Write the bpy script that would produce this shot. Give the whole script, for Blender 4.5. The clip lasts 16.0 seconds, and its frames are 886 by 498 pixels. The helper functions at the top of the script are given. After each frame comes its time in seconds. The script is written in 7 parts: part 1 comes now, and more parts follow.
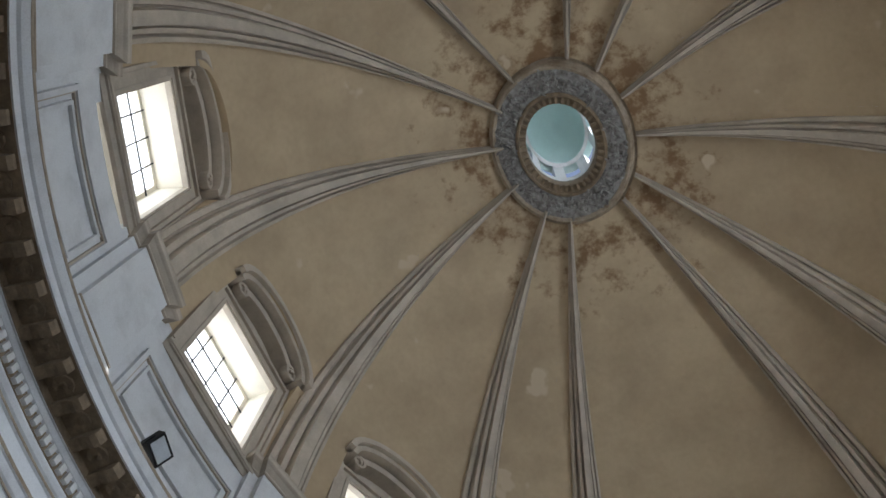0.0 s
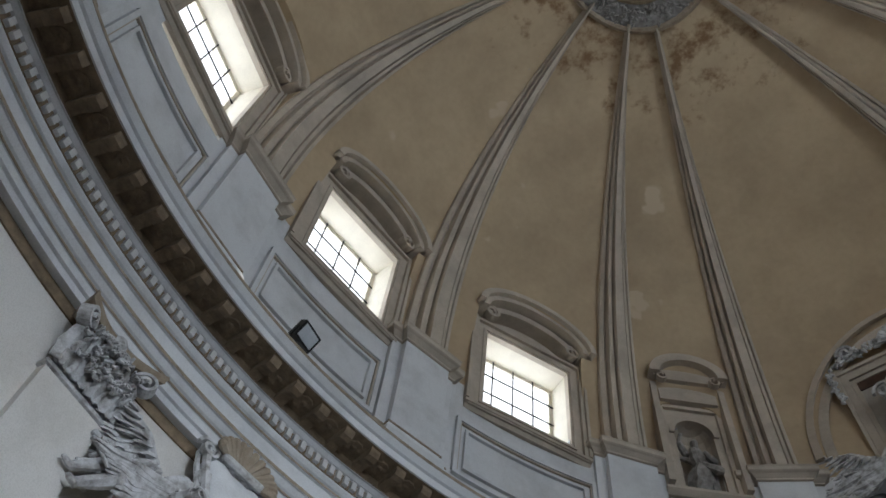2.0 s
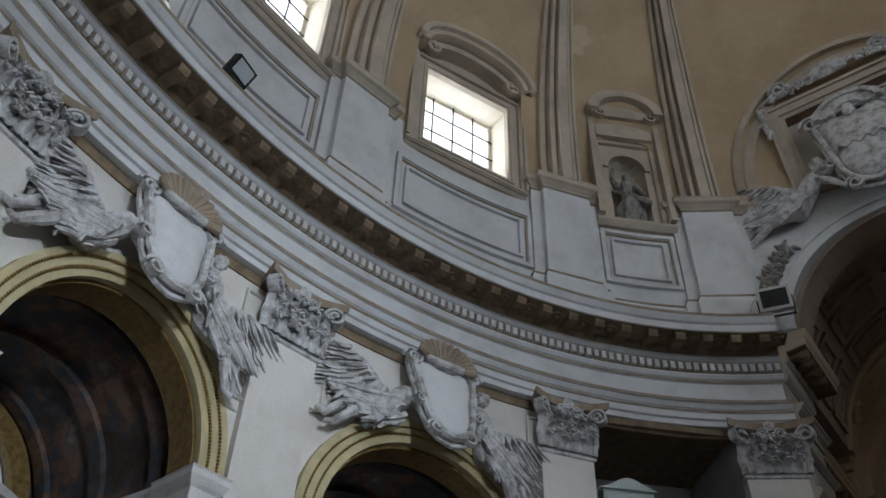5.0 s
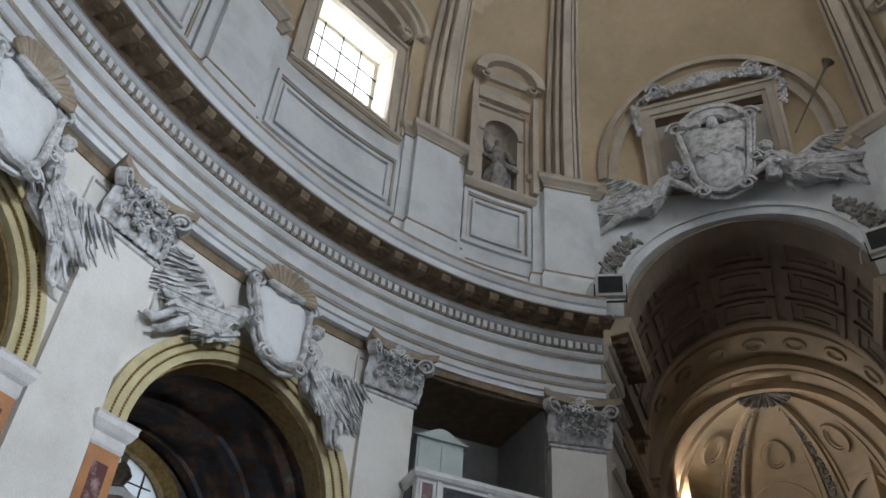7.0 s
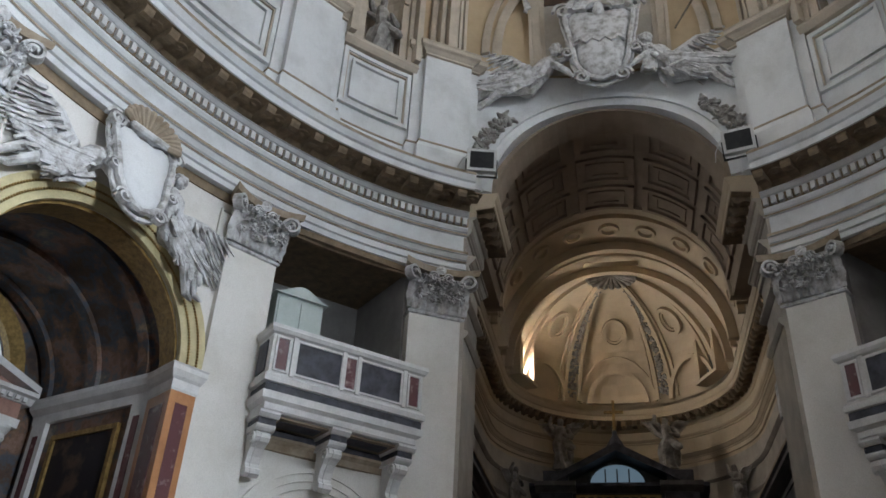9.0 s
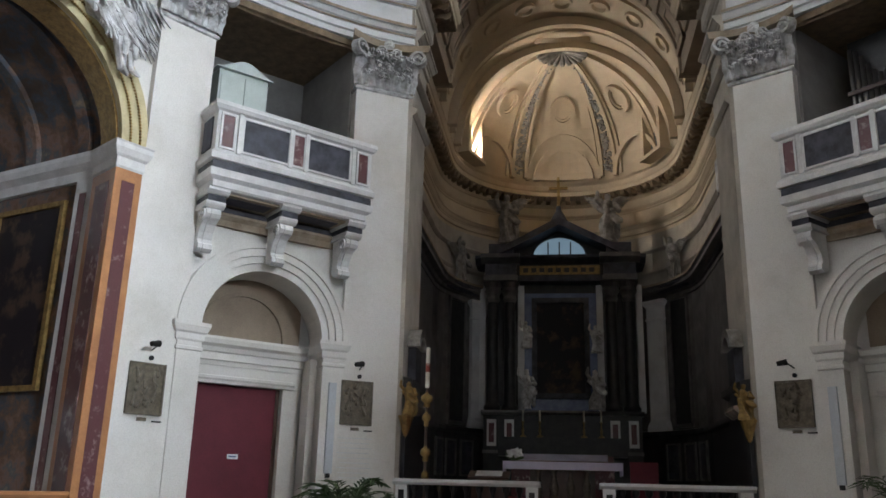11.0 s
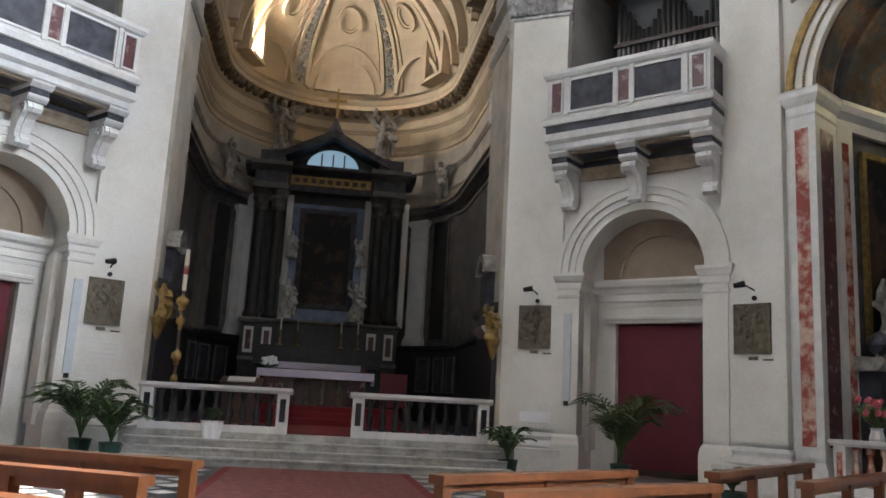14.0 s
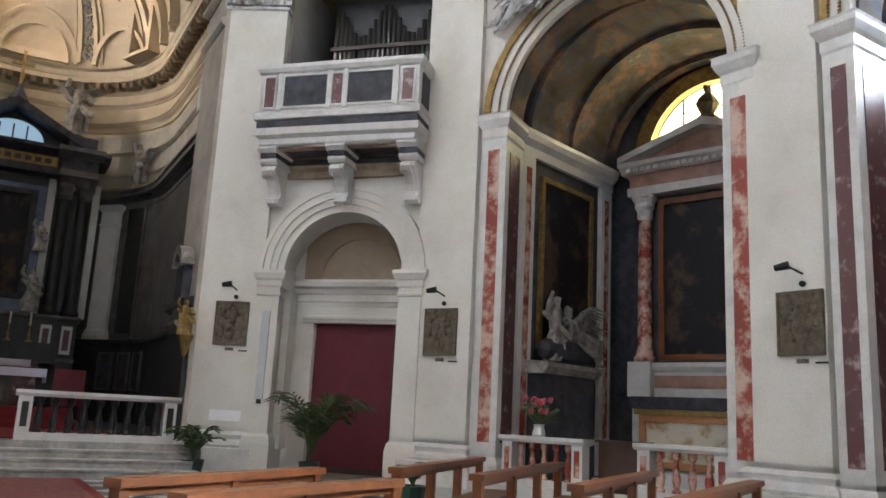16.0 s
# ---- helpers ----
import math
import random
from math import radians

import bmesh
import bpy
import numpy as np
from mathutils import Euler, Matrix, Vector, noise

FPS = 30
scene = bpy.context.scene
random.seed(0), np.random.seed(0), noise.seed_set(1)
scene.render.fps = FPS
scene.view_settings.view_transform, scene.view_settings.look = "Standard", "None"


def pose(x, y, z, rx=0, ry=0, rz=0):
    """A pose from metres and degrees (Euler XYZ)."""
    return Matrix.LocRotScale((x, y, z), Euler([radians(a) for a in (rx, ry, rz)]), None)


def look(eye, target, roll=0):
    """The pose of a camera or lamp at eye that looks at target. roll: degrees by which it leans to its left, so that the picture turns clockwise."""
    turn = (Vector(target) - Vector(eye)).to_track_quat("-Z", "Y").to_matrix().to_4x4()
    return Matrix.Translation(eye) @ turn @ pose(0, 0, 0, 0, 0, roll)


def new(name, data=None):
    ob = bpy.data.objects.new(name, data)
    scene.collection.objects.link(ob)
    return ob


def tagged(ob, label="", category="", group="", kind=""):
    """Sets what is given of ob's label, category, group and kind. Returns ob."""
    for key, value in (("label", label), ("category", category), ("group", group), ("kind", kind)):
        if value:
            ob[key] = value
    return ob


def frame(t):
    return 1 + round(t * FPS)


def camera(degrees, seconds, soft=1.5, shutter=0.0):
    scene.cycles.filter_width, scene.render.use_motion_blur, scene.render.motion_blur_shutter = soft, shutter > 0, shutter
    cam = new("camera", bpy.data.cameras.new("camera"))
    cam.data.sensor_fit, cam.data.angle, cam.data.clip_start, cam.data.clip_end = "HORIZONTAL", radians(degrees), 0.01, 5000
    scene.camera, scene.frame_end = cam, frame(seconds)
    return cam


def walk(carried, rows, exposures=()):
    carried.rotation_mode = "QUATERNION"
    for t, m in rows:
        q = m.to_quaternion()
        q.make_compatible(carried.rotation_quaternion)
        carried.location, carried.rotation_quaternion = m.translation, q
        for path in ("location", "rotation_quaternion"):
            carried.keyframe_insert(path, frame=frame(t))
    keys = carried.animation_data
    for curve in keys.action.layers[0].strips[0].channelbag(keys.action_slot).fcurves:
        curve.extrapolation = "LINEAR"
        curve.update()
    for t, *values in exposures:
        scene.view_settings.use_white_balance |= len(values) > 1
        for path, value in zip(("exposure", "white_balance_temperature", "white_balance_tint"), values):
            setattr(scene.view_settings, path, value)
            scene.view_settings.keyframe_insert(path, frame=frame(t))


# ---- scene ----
EXPOSURES = [(0.0, -0.13, 6430, 13), (1.0, -0.15, 6430, 13), (2.0, -0.50, 6430, 13), (3.0, -0.75, 6350, 13), (3.5, -0.78, 6350, 13), (6.0, -0.10, 6520, 13), (6.5, 0.00, 6520, 13), (7.0, 0.15, 6520, 13), (8.0, 0.53, 6520, 13), (9.0, 0.63, 6520, 13), (10.0, 0.86, 6520, 13), (12.5, 1.63, 6520, 13), (14.5, 2.03, 6430, 13), (16.0, 2.29, 6430, 13)]
cam = camera(56.0, 16.0, soft=1.6)
EYE = (-0.23, -6.22, 1.35)
walk(cam, [
    (0.0, pose(*EYE, 162.21, -3.49, 24.21)),
    (0.5, pose(*EYE, 159.16, -3.45, 29.42)),
    (1.0, pose(*EYE, 155.75, -3.36, 32.67)),
    (1.5, pose(*EYE, 152.94, -4.14, 35.72)),
    (2.0, pose(*EYE, 150.90, -5.05, 38.40)),
    (2.5, pose(*EYE, 146.73, -3.47, 39.67)),
    (3.0, pose(*EYE, 143.91, -3.38, 37.90)),
    (3.5, pose(*EYE, 140.54, -2.95, 37.64)),
    (6.0, pose(*EYE, 130.36, -3.25, 31.26)),
    (6.5, pose(*EYE, 130.20, -3.32, 26.59)),
    (7.0, pose(*EYE, 129.73, -3.69, 21.32)),
    (7.5, pose(*EYE, 129.05, -3.28, 15.47)),
    (8.0, pose(*EYE, 127.60, -3.25, 12.16)),
    (8.5, pose(*EYE, 124.99, -3.08, 11.71)),
    (9.0, pose(*EYE, 121.09, -2.75, 11.11)),
    (9.5, pose(*EYE, 116.75, -2.27, 8.01)),
    (10.0, pose(*EYE, 112.67, -1.70, 7.93)),
    (12.5, pose(*EYE, 100.73, -2.94, 5.80)),
    (13.0, pose(*EYE, 100.50, -2.98, 2.38)),
    (13.5, pose(*EYE, 100.53, -3.18, -3.57)),
    (14.0, pose(*EYE, 100.63, -3.03, -8.63)),
    (14.5, pose(*EYE, 101.15, -2.77, -13.80)),
    (15.0, pose(*EYE, 101.18, -3.30, -18.27)),
    (15.5, pose(*EYE, 101.49, -3.32, -23.66)),
    (16.0, pose(*EYE, 101.59, -2.88, -29.20)),
], exposures=EXPOSURES)

# ---- world and light ----
world = bpy.data.worlds.new("sky")
scene.world = world
world.use_nodes = True
wn = world.node_tree
sky = wn.nodes.new("ShaderNodeTexSky")
sky.sky_type, sky.sun_disc = "NISHITA", False
sky.sun_elevation, sky.sun_rotation = radians(57), radians(83)
wn.links.new(sky.outputs[0], wn.nodes["Background"].inputs[0])
wn.nodes["Background"].inputs[1].default_value = 0.15
sun = new("sun", bpy.data.lights.new("sun", "SUN"))
sun.data.energy, sun.data.angle, sun.data.color = 5.0, radians(0.5), (1.0, 0.95, 0.86)
sun.matrix_world = look((12.7, 1.57, 60.26), (0, 0, 40))

# ---- plan: an oval hall, long axis towards the chancel ----
A, B = 14.54, 11.16            # semi-axes of the pilaster faces
PIL = [25, 49, 79, 105, 131, 155]          # centres of the pilasters, degrees from the chancel
HALF = [3.9, 3.2, 2.9, 2.9, 3.2, 3.9]


def ex(phi, off=0.0, z=0.0):
    q = radians(phi)
    return Vector(((B + off) * math.sin(q), (A + off) * math.cos(q), z))


def place(phi, off=0.0, z=0.0):
    """Local x to the right as seen from the room's middle, y outwards, z up."""
    q = radians(phi)
    out = Vector((math.sin(q) / (B + off), math.cos(q) / (A + off), 0)).normalized()
    right = Vector((out.y, -out.x, 0))
    m = Matrix((right, out, Vector((0, 0, 1)))).transposed().to_4x4()
    m.translation = ex(phi, off, z)
    return m


def arc(phi, off=0.0):
    """Metres of wall for each degree."""
    q = radians(phi)
    return math.hypot((B + off) * math.cos(q), (A + off) * math.sin(q)) * math.pi / 180


# ---- materials ----
def mat(name, col, rough=0.7, metal=0.0, var=0.25, scale=2.0, bump=0.15, fine=40.0, col2=None, detail=6.0, spec=None, pos=(0.36, 0.64)):
    m = bpy.data.materials.new(name)
    m.use_nodes = True
    nt = m.node_tree
    b = nt.nodes["Principled BSDF"]
    b.inputs["Roughness"].default_value, b.inputs["Metallic"].default_value = rough, metal
    if spec is not None:
        b.inputs["Specular IOR Level"].default_value = spec
    co = nt.nodes.new("ShaderNodeTexCoord")
    n1, n2 = nt.nodes.new("ShaderNodeTexNoise"), nt.nodes.new("ShaderNodeTexNoise")
    n1.inputs["Scale"].default_value, n1.inputs["Detail"].default_value = scale, detail
    n1.inputs["Roughness"].default_value = 0.65
    n2.inputs["Scale"].default_value, n2.inputs["Detail"].default_value = fine, 4
    ge = nt.nodes.new("ShaderNodeNewGeometry")
    for n in (n1, n2):
        nt.links.new(ge.outputs["Position"], n.inputs["Vector"])
    ramp = nt.nodes.new("ShaderNodeValToRGB")
    c2 = col2 or tuple(c * (1 - var) for c in col)
    ramp.color_ramp.elements[0].position, ramp.color_ramp.elements[1].position = pos
    ramp.color_ramp.elements[0].color, ramp.color_ramp.elements[1].color = (*c2, 1), (*col, 1)
    nt.links.new(n1.outputs["Fac"], ramp.inputs["Fac"])
    mix = nt.nodes.new("ShaderNodeMixRGB")
    mix.blend_type = "MULTIPLY"
    mix.inputs["Fac"].default_value = 0.25
    nt.links.new(ramp.outputs[0], mix.inputs[1])
    r2 = nt.nodes.new("ShaderNodeValToRGB")
    r2.color_ramp.elements[0].position, r2.color_ramp.elements[1].position = 0.3, 0.6
    r2.color_ramp.elements[0].color = (0.45, 0.43, 0.4, 1)
    nt.links.new(n2.outputs["Fac"], r2.inputs["Fac"])
    nt.links.new(r2.outputs[0], mix.inputs[2])
    nt.links.new(mix.outputs[0], b.inputs["Base Color"])
    if bump:
        bp = nt.nodes.new("ShaderNodeBump")
        bp.inputs["Strength"].default_value, bp.inputs["Distance"].default_value = bump, 0.02
        nt.links.new(n2.outputs["Fac"], bp.inputs["Height"])
        nt.links.new(bp.outputs[0], b.inputs["Normal"])
    return m


M_WALL = mat("cream_plaster", (0.735, 0.712, 0.675), 0.8, scale=0.55, col2=(0.61, 0.58, 0.53), detail=9, pos=(0.30, 0.56))
M_GREY = mat("grey_white_stucco", (0.70, 0.71, 0.72), 0.75, scale=0.9, col2=(0.55, 0.555, 0.56), detail=9, pos=(0.32, 0.56))
M_RIB = mat("tan_stucco", (0.54, 0.465, 0.375), 0.8, var=0.25, scale=0.9)
M_STUCCO = mat("stucco_relief", (0.62, 0.62, 0.625), 0.55, scale=4.0, col2=(0.27, 0.255, 0.24), detail=9, pos=(0.36, 0.57))
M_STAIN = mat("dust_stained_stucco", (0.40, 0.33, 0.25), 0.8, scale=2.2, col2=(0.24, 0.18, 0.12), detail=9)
M_AGED = mat("dusty_old_stucco", (0.36, 0.345, 0.325), 0.65, scale=4, col2=(0.16, 0.145, 0.13), detail=8)
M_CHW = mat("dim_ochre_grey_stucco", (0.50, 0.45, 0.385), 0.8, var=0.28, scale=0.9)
M_UMBER = mat("smoky_grey_marble", (0.15, 0.14, 0.135), 0.4, scale=1.6, col2=(0.06, 0.056, 0.055), detail=9)
M_BROWN = mat("brown_plaster", (0.26, 0.19, 0.12), 0.85, var=0.4, scale=4)
M_APSE = mat("ochre_stucco", (0.57, 0.465, 0.33), 0.8, var=0.15, scale=0.7)
M_FLOOR = mat("pale_floor_marble", (0.50, 0.48, 0.45), 0.3, var=0.35, scale=1.2)
M_DKFLOOR = mat("dark_floor_marble", (0.05, 0.05, 0.055), 0.5, var=0.4, scale=1.5, spec=0.2)
M_TILE = mat("white_floor_marble", (0.74, 0.72, 0.69), 0.25, var=0.2, scale=3)
M_STEP = mat("worn_grey_marble", (0.50, 0.485, 0.46), 0.4, var=0.5, scale=3)
M_WHITE = mat("white_marble", (0.70, 0.69, 0.68), 0.35, var=0.18, scale=3)
M_RED = mat("red_marble", (0.28, 0.055, 0.04), 0.25, scale=2.6, col2=(0.60, 0.42, 0.34), detail=12, pos=(0.42, 0.55))
M_ORANGE = mat("orange_marble", (0.52, 0.25, 0.11), 0.28, scale=2.0, col2=(0.38, 0.17, 0.08), detail=8)
M_PURPLE = mat("purple_marble", (0.13, 0.055, 0.06), 0.25, scale=3.5, col2=(0.40, 0.28, 0.27), detail=10, pos=(0.32, 0.45))
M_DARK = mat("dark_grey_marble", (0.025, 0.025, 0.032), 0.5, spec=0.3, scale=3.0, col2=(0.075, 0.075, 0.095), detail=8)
M_BLACK = mat("black_marble", (0.015, 0.015, 0.017), 0.35, spec=0.3, scale=3.0, col2=(0.035, 0.034, 0.034), detail=8)
M_GOLD = mat("gilded_stucco", (0.40, 0.26, 0.09), 0.45, metal=0.5, var=0.5, scale=7, bump=0.6, fine=22)
M_CREAMGOLD = mat("yellow_stucco", (0.60, 0.52, 0.30), 0.6, var=0.2, scale=3)
M_BRONZE = mat("patinated_bronze", (0.17, 0.14, 0.10), 0.5, metal=0.4, var=0.5, scale=9, bump=0.9, fine=14)
M_IRON = mat("black_iron", (0.02, 0.02, 0.02), 0.5, metal=0.6)
M_WOOD = mat("honey_varnished_wood", (0.19, 0.062, 0.02), 0.4, var=0.35, scale=3, fine=18)
M_DKWOOD = mat("dark_wood", (0.07, 0.035, 0.022), 0.4, var=0.4, scale=4)
M_DOOR = mat("red_cloth_door", (0.145, 0.016, 0.03), 0.7, var=0.2, scale=1.5)
M_CARPET = mat("red_carpet", (0.19, 0.012, 0.018), 0.95, var=0.3, scale=5, bump=0.4, fine=90)
M_CARPET2 = mat("patterned_carpet", (0.22, 0.075, 0.065), 0.95, scale=7, col2=(0.12, 0.03, 0.03), bump=0.4, fine=90)
M_CLOTH = mat("lilac_white_cloth", (0.80, 0.76, 0.93), 0.9, var=0.08, scale=3)
M_PAPER = mat("paper", (0.90, 0.90, 0.93), 0.8, var=0.05)
M_GLASSW = mat("frosted_strip", (0.60, 0.64, 0.68), 0.2, var=0.1)
M_LEAF = mat("palm_leaf", (0.075, 0.13, 0.04), 0.45, var=0.5, scale=12)
M_POT = mat("dark_green_pot", (0.02, 0.06, 0.045), 0.35, var=0.3)
M_FRESCO = mat("dim_fresco", (0.20, 0.13, 0.09), 0.8, scale=0.9, col2=(0.07, 0.06, 0.06), detail=9)


def fresco_material():
    """Smoky ceiling painting: drifting patches of brown, ochre, rose and blue-grey."""
    m = mat("smoky_fresco", (0.20, 0.13, 0.09), 0.75, scale=0.75, detail=7)
    ra = [n for n in m.node_tree.nodes if n.type == "VALTORGB" and n.color_ramp.elements[1].color[0] < 0.5][0].color_ramp
    ra.elements[0].position, ra.elements[0].color = 0.34, (0.025, 0.02, 0.02, 1)
    ra.elements[1].position, ra.elements[1].color = 0.70, (0.36, 0.27, 0.17, 1)
    for p, c in ((0.42, (0.07, 0.04, 0.025, 1)), (0.47, (0.05, 0.065, 0.085, 1)), (0.53, (0.15, 0.085, 0.05, 1)), (0.57, (0.22, 0.13, 0.10, 1)), (0.62, (0.10, 0.11, 0.12, 1))):
        ra.elements.new(p).color = c
    return m


M_SMOKY = fresco_material()
M_PAINT = mat("dark_oil_painting", (0.018, 0.016, 0.02), 0.5, scale=1.3, col2=(0.085, 0.055, 0.04), detail=10, pos=(0.40, 0.5), spec=0.2)
M_CABINET = mat("pale_green_cabinet", (0.50, 0.57, 0.54), 0.5, var=0.12)
M_LEAD = mat("grey_pipe_metal", (0.25, 0.25, 0.25), 0.35, metal=0.9)
M_BLUE = mat("blue_marble", (0.06, 0.09, 0.21), 0.3, scale=2.5, col2=(0.13, 0.18, 0.32), detail=8)
M_PINK = mat("pink_flowers", (0.6, 0.12, 0.16), 0.7, var=0.5, scale=25)
M_WAX = mat("candle_wax", (0.75, 0.70, 0.58), 0.5, var=0.05)


def dome_material():
    """Ochre plaster with rusty damp stains that spread from the lantern ring."""
    m = mat("stained_ochre_plaster", (0.505, 0.39, 0.25), 0.85, scale=0.3, col2=(0.40, 0.30, 0.19), fine=5, bump=0.05)
    nt = m.node_tree
    b = nt.nodes["Principled BSDF"]
    base = b.inputs["Base Color"].links[0].from_socket
    base.node.inputs["Fac"].default_value = 0.1
    ge = nt.nodes.new("ShaderNodeNewGeometry")
    sep = nt.nodes.new("ShaderNodeSeparateXYZ")
    nt.links.new(ge.outputs["Position"], sep.inputs[0])
    hgt = nt.nodes.new("ShaderNodeMapRange")
    hgt.inputs["From Min"].default_value, hgt.inputs["From Max"].default_value = 29.3, 32.2
    hgt.inputs["To Min"].default_value, hgt.inputs["To Max"].default_value = -0.30, 0.17
    nt.links.new(sep.outputs["Z"], hgt.inputs["Value"])
    no = nt.nodes.new("ShaderNodeTexNoise")
    no.inputs["Scale"].default_value, no.inputs["Detail"].default_value, no.inputs["Roughness"].default_value = 1.1, 9, 0.68
    nt.links.new(ge.outputs["Position"], no.inputs["Vector"])
    ad = nt.nodes.new("ShaderNodeMath")
    nt.links.new(no.outputs["Fac"], ad.inputs[0])
    nt.links.new(hgt.outputs[0], ad.inputs[1])
    ra = nt.nodes.new("ShaderNodeValToRGB")
    ra.color_ramp.elements[0].position, ra.color_ramp.elements[1].position = 0.56, 0.70
    nt.links.new(ad.outputs[0], ra.inputs[0])
    mx = nt.nodes.new("ShaderNodeMixRGB")
    mx.inputs[2].default_value = (0.20, 0.115, 0.055, 1)
    nt.links.new(ra.outputs[0], mx.inputs[0])
    nt.links.new(base, mx.inputs[1])
    sp = nt.nodes.new("ShaderNodeTexNoise")
    sp.inputs["Scale"].default_value, sp.inputs["Detail"].default_value = 0.55, 3
    nt.links.new(ge.outputs["Position"], sp.inputs["Vector"])
    r3 = nt.nodes.new("ShaderNodeValToRGB")
    r3.color_ramp.elements[0].position, r3.color_ramp.elements[1].position = 0.68, 0.71
    nt.links.new(sp.outputs["Fac"], r3.inputs[0])
    m2 = nt.nodes.new("ShaderNodeMixRGB")
    m2.inputs[2].default_value = (0.54, 0.43, 0.30, 1)
    nt.links.new(r3.outputs[0], m2.inputs[0])
    nt.links.new(mx.outputs[0], m2.inputs[1])
    nt.links.new(m2.outputs[0], b.inputs["Base Color"])
    return m


M_DOME = dome_material()


# ---- mesh helpers ----
def mesh_ob(name, verts, faces, material, parent=None, smooth=False):
    me = bpy.data.meshes.new(name)
    me.from_pydata([tuple(v) for v in verts], [], faces)
    bm = bmesh.new()
    bm.from_mesh(me)
    bmesh.ops.recalc_face_normals(bm, faces=bm.faces)
    bm.to_mesh(me)
    bm.free()
    me.materials.append(material)
    if smooth:
        for p in me.polygons:
            p.use_smooth = True
    ob = new(name, me)
    ob.parent = parent
    return ob


def sweep(phis, prof, closed=True):
    """Verts and faces of a profile of (offset, z) carried along the oval."""
    v, f, n = [], [], len(prof)
    for ph in phis:
        v += [ex(ph, o, z) for o, z in prof]
    for i in range(len(phis) - 1):
        for j in range(n if closed else n - 1):
            k = (j + 1) % n
            f.append((i * n + j, i * n + k, (i + 1) * n + k, (i + 1) * n + j))
    if closed:
        f += [tuple(range(n)), tuple((len(phis) - 1) * n + j for j in range(n))]
    return v, f


def steps(a, b, d=1.5):
    n = max(1, int(math.ceil(abs(b - a) / d)))
    return [a + (b - a) * i / n for i in range(n + 1)]


def join(*parts):
    v, f = [], []
    for pv, pf in parts:
        k = len(v)
        v += list(pv)
        f += [tuple(i + k for i in q) for q in pf]
    return v, f


def arch_wall(p0, p1, z0, z1, pa, pb, zs, rise, off, th, zsill=None, n=24):
    """A curved wall from p0 to p1 with a round-headed (or, with rise 0, square) opening from pa to pb."""
    out = []
    if pa - p0 > 1e-6:
        out.append(sweep(steps(p0, pa), [(off, z0), (off, z1), (off + th, z1), (off + th, z0)]))
    if p1 - pb > 1e-6:
        out.append(sweep(steps(pb, p1), [(off, z0), (off, z1), (off + th, z1), (off + th, z0)]))
    c, r = (pa + pb) / 2, (pb - pa) / 2
    v, f = [], []
    if zs >= z1:
        n = 0
    for i in range(n + 1 if n else 0):
        s = math.cos(math.pi * (1 - i / n))
        ph = c + r * s
        z = zs + rise * math.sqrt(max(0, 1 - s * s))
        v += [ex(ph, off, z), ex(ph, off, z1), ex(ph, off + th, z1), ex(ph, off + th, z)]
    for i in range(n):
        for j in range(4):
            k = (j + 1) % 4
            f.append((i * 4 + j, i * 4 + k, i * 4 + 4 + k, i * 4 + 4 + j))
    if n:
        out.append((v, f))
    if zsill is not None and zsill > z0:
        out.append(sweep(steps(pa, pb), [(off, z0), (off, zsill), (off + th, zsill), (off + th, z0)]))
    return join(*out)


def box(x0, x1, y0, y1, z0, z1):
    v = [(x, y, z) for x in (x0, x1) for y in (y0, y1) for z in (z0, z1)]
    return v, [(0, 1, 3, 2), (4, 6, 7, 5), (0, 4, 5, 1), (2, 3, 7, 6), (0, 2, 6, 4), (1, 5, 7, 3)]


def arch_band(r0, r1, y0, y1, n=24, a0=0.0, a1=180.0, cx=0.0, cz=0.0):
    """A solid arch ring in the local xz plane."""
    v, f = [], []
    for i in range(n + 1):
        q = radians(a0 + (a1 - a0) * i / n)
        for r, y in ((r0, y0), (r1, y0), (r1, y1), (r0, y1)):
            v.append((cx - r * math.cos(q), y, cz + r * math.sin(q)))
    for i in range(n):
        for j in range(4):
            k = (j + 1) % 4
            f.append((i * 4 + j, i * 4 + k, i * 4 + 4 + k, i * 4 + 4 + j))
    f += [(0, 1, 2, 3), tuple(n * 4 + j for j in range(4))]
    return v, f


def lathe(prof, n=16, axis="z", a0=0, a1=360):
    v, f, m = [], [], len(prof)
    full = abs(a1 - a0) >= 360
    k = n if full else n + 1
    for i in range(k):
        q = radians(a0 + (a1 - a0) * i / n)
        for r, z in prof:
            v.append((r * math.cos(q), r * math.sin(q), z))
    for i in range(n):
        i2 = (i + 1) % k
        for j in range(m - 1):
            f.append((i * m + j, i2 * m + j, i2 * m + j + 1, i * m + j + 1))
    return v, f


def moved(vf, m):
    return [m @ Vector(p) for p in vf[0]], vf[1]


def prism(outline, y0, y1):
    """An outline of (x, z) pulled from y0 to y1."""
    n = len(outline)
    v = [(x, y0, z) for x, z in outline] + [(x, y1, z) for x, z in outline]
    return v, [tuple(range(n)), tuple(range(2 * n - 1, n - 1, -1))] + [(i, (i + 1) % n, n + (i + 1) % n, n + i) for i in range(n)]


def thing(name, m=None, label="", category="", group="", kind=""):
    ob = new(name)
    if m is not None:
        ob.matrix_world = m
    return tagged(ob, label, category, group, kind)


def part(name, vf, material, parent=None, label="", smooth=False):
    ob = mesh_ob(name, vf[0], vf[1], material, parent, smooth)
    if label:
        ob["label"] = label
    return ob


